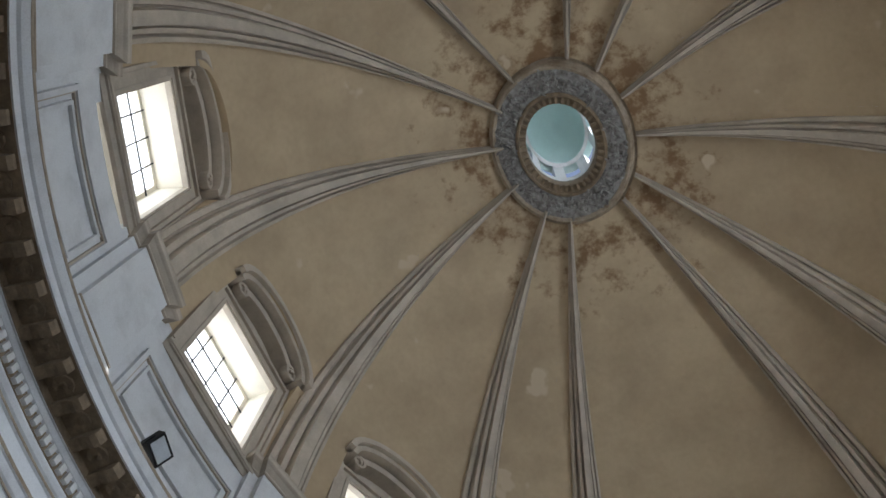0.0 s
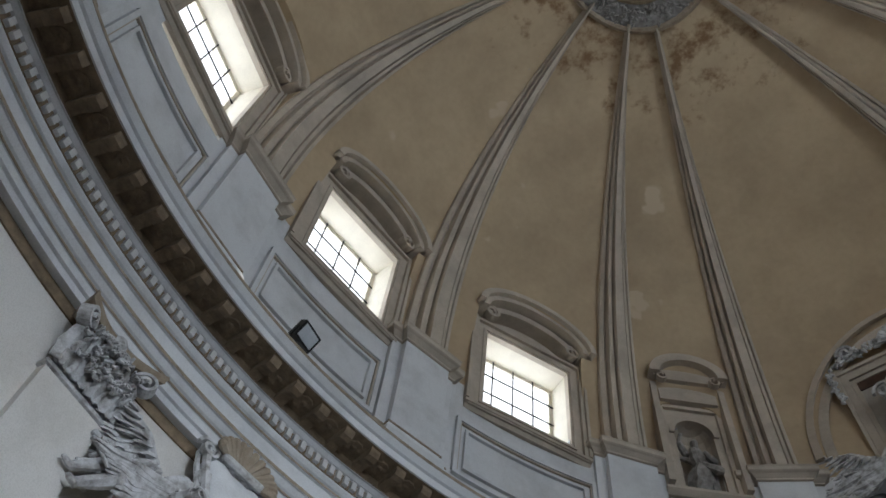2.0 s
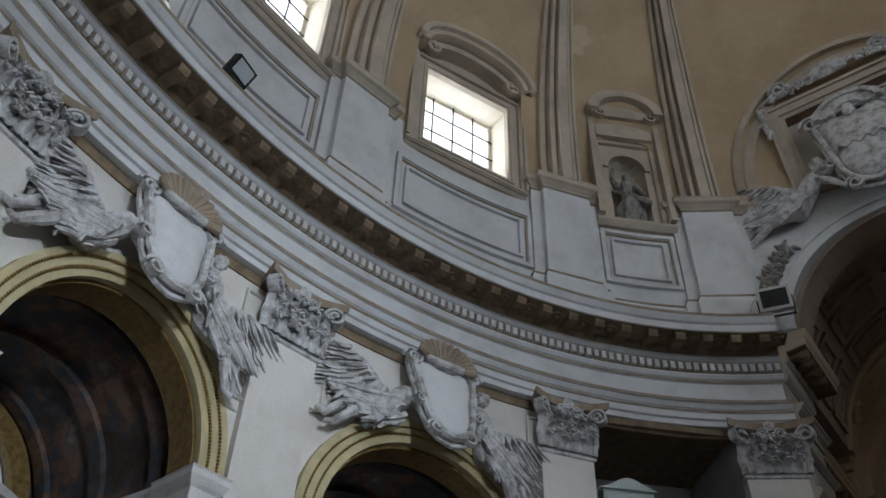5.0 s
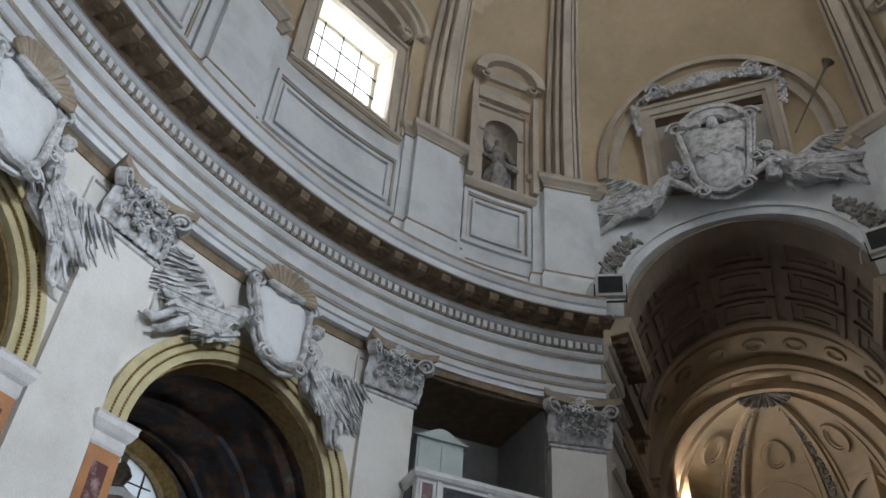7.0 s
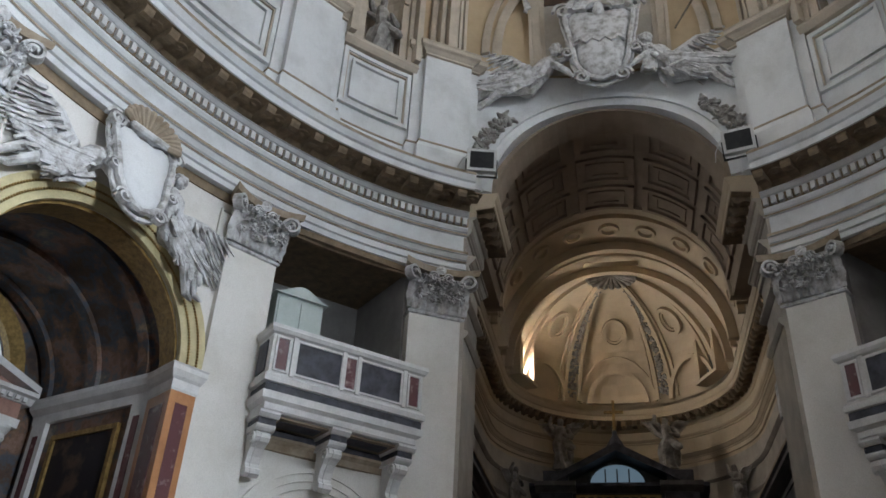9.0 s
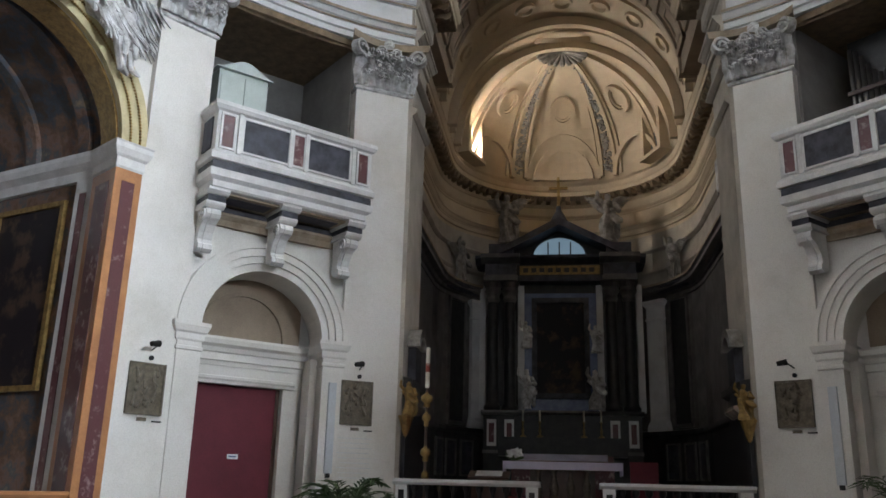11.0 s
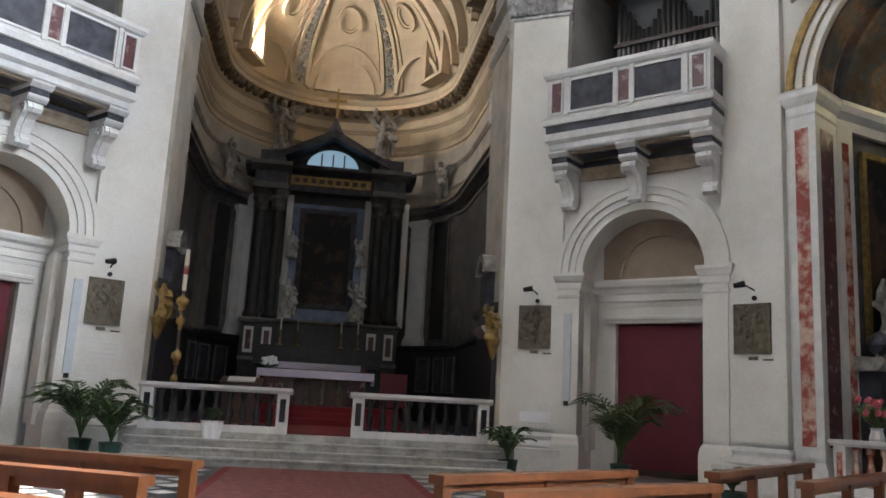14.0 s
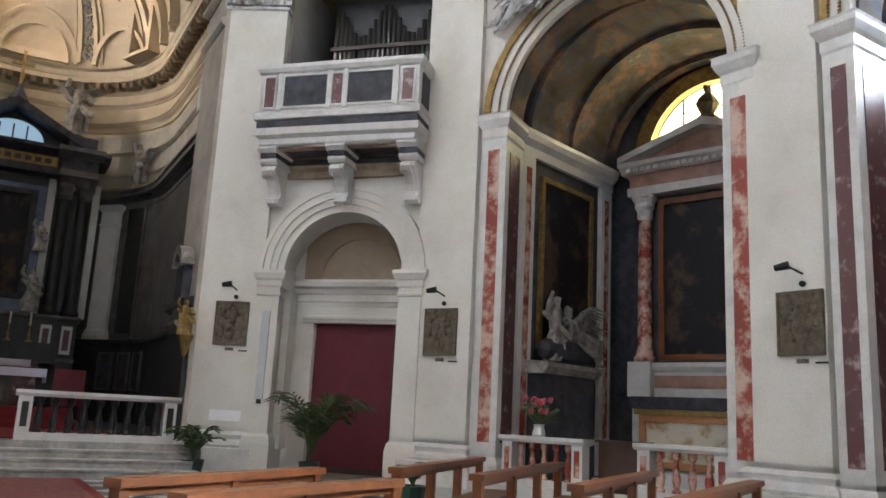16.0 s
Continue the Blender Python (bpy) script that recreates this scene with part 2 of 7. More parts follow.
def run(path, prof, closed=True):
    """A profile of (offset outwards, z) carried along a plan path that has the room on its right hand."""
    v, f, n = [], [], len(prof)
    for i, p in enumerate(path):
        p = Vector(p)
        d0 = (p - Vector(path[i - 1])).normalized() if i else None
        d1 = (Vector(path[i + 1]) - p).normalized() if i < len(path) - 1 else None
        d0, d1 = d0 or d1, d1 or d0
        n0, n1 = Vector((-d0.y, d0.x)), Vector((-d1.y, d1.x))
        mit = (n0 + n1) / max(0.2, 1 + n0.dot(n1))
        v += [Vector((p.x + mit.x * o, p.y + mit.y * o, z)) for o, z in prof]
    for i in range(len(path) - 1):
        for j in range(n if closed else n - 1):
            k = (j + 1) % n
            f.append((i * n + j, i * n + k, (i + 1) * n + k, (i + 1) * n + j))
    if closed:
        f += [tuple(range(n)), tuple((len(path) - 1) * n + j for j in range(n))]
    return v, f


def capsule(a, b, r0, r1, n=8, flat=1.0):
    """A rounded limb from a to b."""
    a, b = Vector(a), Vector(b)
    d = (b - a)
    L = d.length or 1e-4
    d = d / L
    u = d.orthogonal().normalized()
    w = d.cross(u)
    rings = []
    for k in (-0.98, -0.7, -0.3):
        rings.append((a + d * r0 * k, r0 * math.sqrt(1 - k * k)))
    rings += [(a, r0), (a + d * L * 0.5, (r0 + r1) / 2), (b, r1)]
    for k in (0.3, 0.7, 0.98):
        rings.append((b + d * r1 * k, r1 * math.sqrt(1 - k * k)))
    v, f = [], []
    for c, r in rings:
        for i in range(n):
            q = 2 * math.pi * i / n
            v.append(c + u * (r * math.cos(q)) + w * (r * math.sin(q) * flat))
    for j in range(len(rings) - 1):
        for i in range(n):
            k = (i + 1) % n
            f.append((j * n + i, j * n + k, (j + 1) * n + k, (j + 1) * n + i))
    f += [tuple(range(n)), tuple((len(rings) - 1) * n + i for i in range(n))]
    return v, f


def crumpled(vf, amp, freq, seed=0.0):
    """Moves the points along a noise, for folds and carving."""
    o = Vector((seed, seed * 2, -seed))
    return [Vector(p) + noise.noise_vector(Vector(p) * freq + o) * amp for p in vf[0]], vf[1]


def scaled(vf, sx, sy, sz):
    return [Vector((p[0] * sx, p[1] * sy, p[2] * sz)) for p in vf[0]], vf[1]


def bar(a, b, w):
    """A square bar from a to b."""
    a, b = Vector(a), Vector(b)
    d = (b - a).normalized()
    u = d.cross(Vector((0, 1, 0)) if abs(d.y) < 0.9 else Vector((1, 0, 0))).normalized() * w / 2
    q = d.cross(u).normalized() * w / 2
    v = [a + u + q, a - u + q, a - u - q, a + u - q, b + u + q, b - u + q, b - u - q, b + u - q]
    return v, [(0, 1, 2, 3), (4, 5, 6, 7), (0, 1, 5, 4), (1, 2, 6, 5), (2, 3, 7, 6), (3, 0, 4, 7)]


def frame_band(w, h, t, y0, y1, cz=0.0, cx=0.0):
    """A mitred rectangular frame with outside size w by h, t wide, in the local xz plane."""
    v = []
    for y in (y0, y1):
        for k in (0, t):
            v += [(cx - w / 2 + k, y, cz - h / 2 + k), (cx + w / 2 - k, y, cz - h / 2 + k), (cx + w / 2 - k, y, cz + h / 2 - k), (cx - w / 2 + k, y, cz + h / 2 - k)]
    f = []
    for i in range(4):
        j = (i + 1) % 4
        f += [(i, j, 4 + j, 4 + i), (8 + i, 8 + j, 12 + j, 12 + i), (i, j, 8 + j, 8 + i), (4 + i, 4 + j, 12 + j, 12 + i)]
    return v, f


def moulding(x0, x1, prof, ends=True):
    """A straight moulding from x0 to x1 with a profile of (y, z); its ends return to y of the last point."""
    n = len(prof)
    v = [(x0, y, z) for y, z in prof] + [(x1, y, z) for y, z in prof]
    f = [(j, (j + 1) % n, n + (j + 1) % n, n + j) for j in range(n)]
    return v, f + [tuple(range(n)), tuple(range(2 * n - 1, n - 1, -1))]


def wrap(w, d, prof):
    """A moulding round three sides of a block w wide and d deep (front at y 0); profile of (how far proud, z)."""
    v, f, n = [], [], len(prof)
    for sx, ey in ((-1, d), (-1, 0), (1, 0), (1, d)):
        for o, z in prof:
            v.append((sx * (w / 2 + o), ey if ey else -o, z))
    for i in range(3):
        for j in range(n):
            k = (j + 1) % n
            f.append((i * n + j, i * n + k, (i + 1) * n + k, (i + 1) * n + j))
    return v, f + [tuple(range(n)), tuple(3 * n + j for j in range(n))]


def bent(vf, phi, off=0.0):
    """Local points of place(phi, off), bent to follow the oval wall."""
    inv, k = place(phi, off).inverted(), arc(phi, off)
    return [inv @ ex(phi + p[0] / k, off + p[1], p[2]) for p in vf[0]], vf[1]


def bent_frame(phi, off, w, h, t, y0, y1, cz):
    """A rectangular frame that follows the wall, in the local space of place(phi, off)."""
    n = 12
    v, f = [], []
    for zz0, zz1 in ((cz - h / 2, cz - h / 2 + t), (cz + h / 2 - t, cz + h / 2)):
        k = len(v)
        for i in range(n + 1):
            x = -w / 2 + w * i / n
            v += [(x, y0, zz0), (x, y0, zz1), (x, y1, zz1), (x, y1, zz0)]
        for i in range(n):
            for j in range(4):
                f.append((k + i * 4 + j, k + i * 4 + (j + 1) % 4, k + i * 4 + 4 + (j + 1) % 4, k + i * 4 + 4 + j))
    return bent(join((v, f), box(-w / 2, -w / 2 + t, y0, y1, cz - h / 2 + t, cz + h / 2 - t), box(w / 2 - t, w / 2, y0, y1, cz - h / 2 + t, cz + h / 2 - t)), phi, off)

# ---- floor ----
floor = part("floor", box(-20, 20, -22, 38, -0.3, 0), M_FLOOR)
tagged(floor, "pale polished marble church floor", "floor", kind="structure")

# ---- lower walls with chapels, doors and pilasters ----
CHAPELS = [(64.0, 2.42, 2.98), (92.0, 2.05, 2.52), (118.0, 2.05, 2.45)]     # centre, half opening, half archivolt
BAYS = {1: [(64.9, 2.52, 3.06)] + CHAPELS[1:], -1: CHAPELS}
DOORS = [37.5, 142.5]


def wall(name, vf, label, material=M_WALL):
    return tagged(part(name, vf, material), label, "wall", kind="structure")


for s in (1, -1):
    side = "east" if s > 0 else "west"
    for i, (c, r, ro) in enumerate(BAYS[s]):
        lo, hi = [(52, 76), (82, 102), (108, 128)][i]
        h = r / arc(c)
        p0, p1, a, b = lo - 1, hi + 1, c - h, c + h
        if s < 0:
            p0, p1, a, b = -p1, -p0, -b, -a
        wall("wall_%s_chapel_%d" % (side, i + 1), arch_wall(p0, p1, 0, 12.62, a, b, 7.98, 2.5, 0.2, 0.9), "cream plaster wall round an arched chapel opening")
    for i, c in enumerate(DOORS):
        h = 1.47 / arc(c)
        p0, p1, a, b = c - 9.5, c + 9.5, c - h, c + h
        if s < 0:
            p0, p1, a, b = -p1, -p0, -b, -a
        wall("wall_%s_door_%d" % (side, i + 1), arch_wall(p0, p1, 0, 7.45, a, b, 4.58, 1.47, 0.2, 1.2), "cream plaster wall with an arched doorway")
wall("wall_entrance", arch_wall(158, 202, 0, 12.62, 172, 188, 4.5, 0.0, 0.2, 0.9), "plain plaster entrance wall")

# ---- pilasters with leafy capitals ----


def leaf_mesh(w, h, out):
    """An acanthus leaf that rises and curls forward."""
    v, f = [], []
    for j in range(7):
        t = j / 6
        wid = w * (0.75 + 0.35 * math.sin(t * math.pi)) * (1 - 0.55 * t ** 3) * (1.0 if j % 2 == 0 else 0.84)
        y = -out * (0.25 + 0.75 * t ** 2.2) - (0.05 if t > 0.8 else 0)
        z = h * t - (0.16 * h if j == 6 else 0)
        for k in (-1, -0.5, 0, 0.5, 1):
            v.append((wid / 2 * k, y - 0.04 * (1 - abs(k)) + 0.03 * abs(k), z))
    for j in range(6):
        for k in range(4):
            f.append((j * 5 + k, j * 5 + k + 1, j * 5 + k + 6, j * 5 + k + 5))
    back = [(p[0] * 0.9, p[1] + 0.05, p[2]) for p in v]
    n = len(v)
    f2 = [tuple(i + n for i in reversed(q)) for q in f]
    rim = []
    for j in range(6):
        rim += [(j * 5, j * 5 + 5, n + j * 5 + 5, n + j * 5), (j * 5 + 4, j * 5 + 9, n + j * 5 + 9, n + j * 5 + 4)]
    rim += [tuple((30 + k, 31 + k, n + 31 + k, n + 30 + k)) for k in range(4)]
    return v + back, f + f2 + rim


def spiral(r, w, turns=1.6, n=26, y=0.0, sx=1):
    """A volute band in the xz plane."""
    v, f = [], []
    for i in range(n + 1):
        t = i / n
        q = t * turns * 2 * math.pi
        rr = r * (1 - 0.82 * t)
        for dr, yy in ((-0.13 * r, y - w * (0.6 + 0.4 * t)), (0.13 * r, y - w * (0.6 + 0.4 * t)), (0.13 * r, y + w), (-0.13 * r, y + w)):
            v.append((sx * (rr + dr) * math.cos(q), yy, (rr + dr) * math.sin(q)))
    for i in range(n):
        for j in range(4):
            k = (j + 1) % 4
            f.append((i * 4 + j, i * 4 + k, i * 4 + 4 + k, i * 4 + 4 + j))
    return v, f + [(0, 1, 2, 3), tuple(n * 4 + j for j in range(4))]


LEAF1 = leaf_mesh(0.36, 0.56, 0.34)
LEAF2 = leaf_mesh(0.38, 1.0, 0.40)
random.seed(17)
CURLS = join(*[capsule((x, -0.24 - 0.12 * (z > 0.75) + random.uniform(-.05, .03), z), (x + random.uniform(-.07, .07), -0.34 - 0.12 * (z > 0.75), z + random.uniform(-.09, .06)), 0.05, 0.026, n=5)
               for x, z in [(random.uniform(-0.66, 0.66), random.choice((0.42, 0.5, 0.8, 0.88, 0.3, 0.65)) + random.uniform(-.06, .06)) for _ in range(120)]])
CURL_OB = []


def twin(src, name, parent, m):
    ob = new(name, src.data)
    ob.parent = parent
    ob.matrix_basis = m
    return ob


def pilaster(m, w, first=None):
    """A flat pilaster: base, shaft and Corinthian capital."""
    p = thing("pilaster", m, "pale plaster pilaster with a carved Corinthian capital", "pilaster", "pilasters round the hall")
    part("shaft", box(-w / 2, w / 2, 0, 0.5, 0.85, 11.3), M_WALL, p)
    base = [(0.0, 0.95), (0.0, 0.86), (0.05, 0.84), (0.09, 0.78), (0.06, 0.72), (0.05, 0.68), (0.12, 0.62), (0.15, 0.55), (0.12, 0.5), (0.17, 0.48), (0.17, 0.0), (-0.2, 0.0), (-0.2, 0.95)]
    part("base", wrap(w, 0.5, base), M_WHITE, p, "stepped pale marble base")
    cap = part("capital", join(box(-w / 2 + 0.04, w / 2 - 0.04, 0.0, 0.5, 11.28, 12.45)), M_STUCCO, p, "grey stucco capital with leaves and scrolls")
    part("necking", wrap(w, 0.5, [(0.0, 11.2), (0.05, 11.22), (0.06, 11.27), (0.03, 11.31), (-0.2, 11.31), (-0.2, 11.2)]), M_STUCCO, cap)
    ab = []
    for i in range(9):
        t = i / 8 * 2 - 1
        ab.append((t * (w / 2 + 0.28), -0.14 - 0.34 * t * t))
    outl = ab + [(w / 2 + 0.05, 0.5), (-w / 2 - 0.05, 0.5)]
    n = len(outl)
    vv = [(x, y, 12.45) for x, y in outl] + [(x * 1.02, y - 0.03, 12.63) for x, y in outl]
    part("abacus", (vv, [tuple(range(n)), tuple(range(n, 2 * n))] + [(i, (i + 1) % n, n + (i + 1) % n, n + i) for i in range(n)]), M_STAIN, cap, "dusty brown abacus")
    a = None
    for k in range(4):
        x = (k - 1.5) * w * 0.25
        if a is None:
            a = part("leaf", LEAF1, M_STUCCO, cap)
            a.matrix_basis = Matrix.Translation((x, 0, 11.32))
        else:
            twin(a, "leaf", cap, Matrix.Translation((x, 0, 11.32)))
    a = None
    for k in range(5):
        x = (k - 2) * w * 0.235
        if a is None:
            a = part("tall_leaf", LEAF2, M_STUCCO, cap)
            a.matrix_basis = Matrix.Translation((x, 0.02, 11.34))
        else:
            twin(a, "tall_leaf", cap, Matrix.Translation((x, 0.02, 11.34)))
    for sx in (-1, 1):
        vo = part("volute", spiral(0.24, 0.13, sx=-sx), M_STUCCO, cap)
        vo.matrix_basis = Matrix.Translation((sx * (w / 2 + 0.06), -0.32, 12.22)) @ pose(0, 0, 0, 0, 0, sx * -35)
        vi = part("inner_volute", spiral(0.15, 0.09, sx=sx), M_STUCCO, cap)
        vi.matrix_basis = Matrix.Translation((sx * 0.19, -0.24, 12.28))
    if not CURL_OB:
        CURL_OB.append(tagged(part("capital_foliage", CURLS, M_STUCCO, cap), kind="stuff"))
        CURL_OB[0].matrix_basis = Matrix.Translation((0, 0, 11.3))
    else:
        tagged(twin(CURL_OB[0], "capital_foliage", cap, Matrix.Translation((0, 0, 11.3))), kind="stuff")
    part("rosette", moved(crumpled(lathe([(0.0, -0.06), (0.12, -0.05), (0.15, 0.0), (0.05, 0.04), (0, 0.04)], 10), 0.03, 9), pose(0, -0.24, 12.52, 90)), M_STUCCO, cap)
    return p


PW = [1.50, 1.36, 1.42, 1.42, 1.36, 1.5]
for s in (1, -1):
    for ph, w in zip(PIL, PW):
        pilaster(place(s * ph), w)

# ---- entablature round the hall and into the chancel ----
ARCHI = [(0.9, 12.62), (0.0, 12.62), (0.0, 12.77), (-0.07, 12.79), (-0.07, 12.96), (-0.11, 12.97), (-0.11, 13.01), (-0.16, 13.04), (-0.23, 13.15), (-0.27, 13.16), (-0.27, 13.24), (0.02, 13.26), (0.02, 13.90), (-0.04, 13.92), (-0.04, 13.97), (-0.09, 14.0), (-0.14, 14.08), (-0.14, 14.44), (-0.20, 14.47), (-0.26, 14.56), (0.9, 14.6)]
CORONA = [(0.9, 14.56), (-0.30, 14.56), (-0.30, 14.80), (-1.02, 14.86), (-1.02, 15.06), (-1.08, 15.10), (-1.16, 15.26), (-1.16, 15.34), (0.9, 15.40)]
PHI0 = 21.2
ring = steps(PHI0, 360 - PHI0, 1.5)
CX = 4.02
yq = ex(PHI0).y


def apse_path(x0, x1, r, yc, n=20):
    left = [(-x0, yq - 0.02), (-x0, 15.6), (-x1, 15.6), (-x1, yc)]
    curve = [(-x1 * math.cos(math.pi * i / n), yc + r * math.sin(math.pi * i / n)) for i in range(1, n)]
    return left + curve + [(x1, yc), (x1, 15.6), (x0, 15.6), (x0, yq - 0.02)]


CHP = apse_path(CX, 5.5, 5.5, 27.0)
ent = tagged(part("entablature", sweep(ring, ARCHI), M_GREY), "grey-white stucco entablature round the oval hall", "cornice", kind="structure")
tagged(part("cornice", sweep(ring, CORONA), M_GREY), "projecting grey stucco cornice on carved brackets", "cornice", kind="structure")
tagged(part("chancel_entablature", run(CHP[2:-2], ARCHI), M_APSE), "ochre stucco entablature round the chancel", "cornice", kind="structure")
for pier in (CHP[:3], CHP[-3:]):
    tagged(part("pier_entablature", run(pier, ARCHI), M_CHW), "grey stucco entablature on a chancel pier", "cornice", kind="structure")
    tagged(part("trim_pier_soffit", run(pier, [(-0.24, 14.775), (-0.74, 14.835), (-0.74, 14.82), (-0.24, 14.76)]), M_BROWN), "brown soffit of the pier cornice", "trim", kind="structure")
chc = tagged(part("chancel_cornice", run(CHP, [(o * 0.75, z) for o, z in CORONA]), M_APSE), "chancel cornice on small dark brackets", "cornice", kind="structure")
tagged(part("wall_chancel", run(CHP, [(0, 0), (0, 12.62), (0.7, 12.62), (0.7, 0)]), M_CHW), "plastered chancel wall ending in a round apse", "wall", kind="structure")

# thin brown sheets on the soffit, behind the brackets and below the architrave
tagged(part("trim_soffit", sweep(ring, [(-0.32, 14.775), (-1.0, 14.835), (-1.0, 14.82), (-0.32, 14.76)]), M_BROWN), "brown soffit of the cornice", "trim", kind="structure")
tagged(part("trim_bracket_bed", sweep(ring, [(-0.26, 14.575), (-0.315, 14.575), (-0.315, 14.79), (-0.26, 14.79)]), M_BROWN), "brown bed behind the brackets", "trim", kind="structure")
# brown strip paints the shade in the gaps between the dentils
tagged(part("trim_dentil_shade", sweep(ring, [(-0.12, 14.13), (-0.155, 14.13), (-0.155, 14.43), (-0.12, 14.43)]), M_BROWN), "brown strip painted as shade between the dentils", "trim", kind="structure")
tagged(part("trim_brown_band", sweep(ring, [(0.25, 12.36), (0.16, 12.36), (0.16, 12.61), (0.25, 12.61)]), M_BROWN), "brown band under the architrave", "trim", kind="structure")
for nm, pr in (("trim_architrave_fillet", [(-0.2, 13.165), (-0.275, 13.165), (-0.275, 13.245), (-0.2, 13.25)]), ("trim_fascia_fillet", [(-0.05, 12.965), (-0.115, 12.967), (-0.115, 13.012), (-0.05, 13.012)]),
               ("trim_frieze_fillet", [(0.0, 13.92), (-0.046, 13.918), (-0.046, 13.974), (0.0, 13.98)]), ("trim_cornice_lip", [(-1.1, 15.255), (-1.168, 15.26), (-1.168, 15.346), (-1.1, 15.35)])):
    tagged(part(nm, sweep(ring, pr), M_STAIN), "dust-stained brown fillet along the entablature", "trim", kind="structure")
for z, d in ((11.75, 0.16), (10.75, 0.12)):
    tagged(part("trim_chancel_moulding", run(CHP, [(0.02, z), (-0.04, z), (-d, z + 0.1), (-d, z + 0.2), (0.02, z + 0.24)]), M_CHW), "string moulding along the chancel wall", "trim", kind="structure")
# dentils and brackets under the cornice
dent = None
DV = box(-0.062, 0.062, -0.13, 0.06, 14.16, 14.38)
n_d = 0
spare = []
ph = PHI0 + 0.6
angles = []
while ph < 360 - PHI0 - 0.3:
    angles.append(ph)
    ph += 0.215 / arc(ph)
for ph in angles:
    m = place(ph, -0.12)
    near = ph < 62 or ph > 233
    if near and n_d < 300:
        if dent is None:
            dent = part("dentil", DV, M_WHITE, ent)
            dent.matrix_world = m
        else:
            twin(dent, "dentil", ent, m)
        n_d += 1
    else:
        spare.append(moved(DV, m))
tagged(part("dentil_row", join(*spare), M_WHITE, ent), kind="stuff")
MOD = [(-0.95, 14.85), (-0.95, 14.72), (-0.9, 14.62), (-0.78, 14.58), (-0.65, 14.64), (-0.5, 14.66), (-0.36, 14.62), (-0.27, 14.58), (-0.2, 14.58), (-0.2, 14.85)]
brv = moulding(-0.13, 0.13, [(y + 0.3, z) for y, z in MOD])
ROS = moved(crumpled(lathe([(0, 0.0), (0.06, 0.0), (0.09, 0.03), (0.2, 0.02), (0.21, 0.08), (0, 0.08)], 10), 0.03, 11), Matrix.Translation((0, -0.33, 14.74)))
cof = join(moved(frame_band(0.48, 0.5, 0.06, 0.0, 0.05), pose(0, -0.33, 14.83, 90)), ROS)
corn = bpy.data.objects["cornice"]
b0 = c0 = None
ph = PHI0 + 1.2
while ph < 360 - PHI0 - 0.5:
    m = place(ph, -0.3)
    if b0 is None:
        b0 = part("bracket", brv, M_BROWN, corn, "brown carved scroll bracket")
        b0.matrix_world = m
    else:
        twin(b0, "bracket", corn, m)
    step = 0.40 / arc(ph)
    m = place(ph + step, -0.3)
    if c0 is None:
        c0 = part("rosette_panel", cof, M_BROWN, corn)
        c0.matrix_world = m
    else:
        twin(c0, "rosette_panel", corn, m)
    ph += 2 * step
# brackets of the chancel cornice
cb = None
acc = 0.3
for i in range(len(CHP) - 1):
    a, b = Vector(CHP[i]), Vector(CHP[i + 1])
    L = (b - a).length
    if abs(a.x) == 5.5 and abs(b.x) == CX or abs(a.x) == CX and abs(b.x) == 5.5:
        continue
    d = (b - a) / L
    while acc < L:
        q = a + d * acc
        o = Vector((-d.y, d.x))
        m = Matrix(((d.x, o.x, 0, q.x), (d.y, o.y, 0, q.y), (0, 0, 1, 0), (0, 0, 0, 1))) @ Matrix.Translation((0, -0.2, 0)) @ Matrix.Diagonal((0.8, 0.8, 1, 1))
        if cb is None:
            cb = part("bracket", brv, M_BROWN, chc)
            cb.matrix_world = m
        else:
            twin(cb, "bracket", chc, m)
        acc += 0.5
    acc -= L

# ---- attic: pedestals, panels, niches ----
PILU = [26, 47.3, 76.6, 103.7, 129.5, 154]
WO = -0.10                    # offset of the attic wall
ZA, ZT = 15.36, 20.3
h = math.degrees(math.asin(3.45 / (B + WO)))
wall("wall_attic_chancel", arch_wall(-22, 22, ZA, ZT, -h, h, 15.45, 3.5, WO, 0.9, n=32), "pale stucco attic wall over the chancel arch", M_GREY)
NICHE = [36.7, -36.7, 141.5, -141.5]


def attic(p0, p1):
    return sweep(steps(p0, p1), [(WO, ZA), (WO, ZT), (WO + 0.9, ZT), (WO + 0.9, ZA)])


for s in (1, -1):
    lo = 22
    hn = 0.62 / arc(37)
    for c in (36.7, 141.5):
        if c < 90:
            wall("wall_attic", attic(*sorted((s * lo, s * (c - 9)))), "pale stucco attic wall", M_GREY)
        a, b = sorted((s * (c - 9), s * (c + 9)))
        wall("wall_attic_niche", arch_wall(a, b, ZA, ZT, s * c - hn, s * c + hn, ZT, 0.0, WO, 0.9, zsill=19.45), "pale stucco attic wall with a statue niche", M_GREY)
        lo = c + 9
    for a0, b0, w in ((47.3, 76.6, 61.4), (76.6, 103.7, 88.9), (103.7, 129.5, 115.2)):
        a, b = sorted((s * a0, s * b0))
        hw = 1.5 / arc(w)
        wall("wall_attic_window", arch_wall(a, b, ZA, ZT, s * w - hw, s * w + hw, ZT, 0.0, WO, 0.9, zsill=19.7), "pale stucco attic wall under a dome window", M_GREY)
    for a0, b0 in ((45.7, 47.3), (129.5, 132.5), (150.5, 180)):
        a, b = sorted((s * a0, s * b0))
        wall("wall_attic", attic(a, b), "pale stucco attic wall", M_GREY)
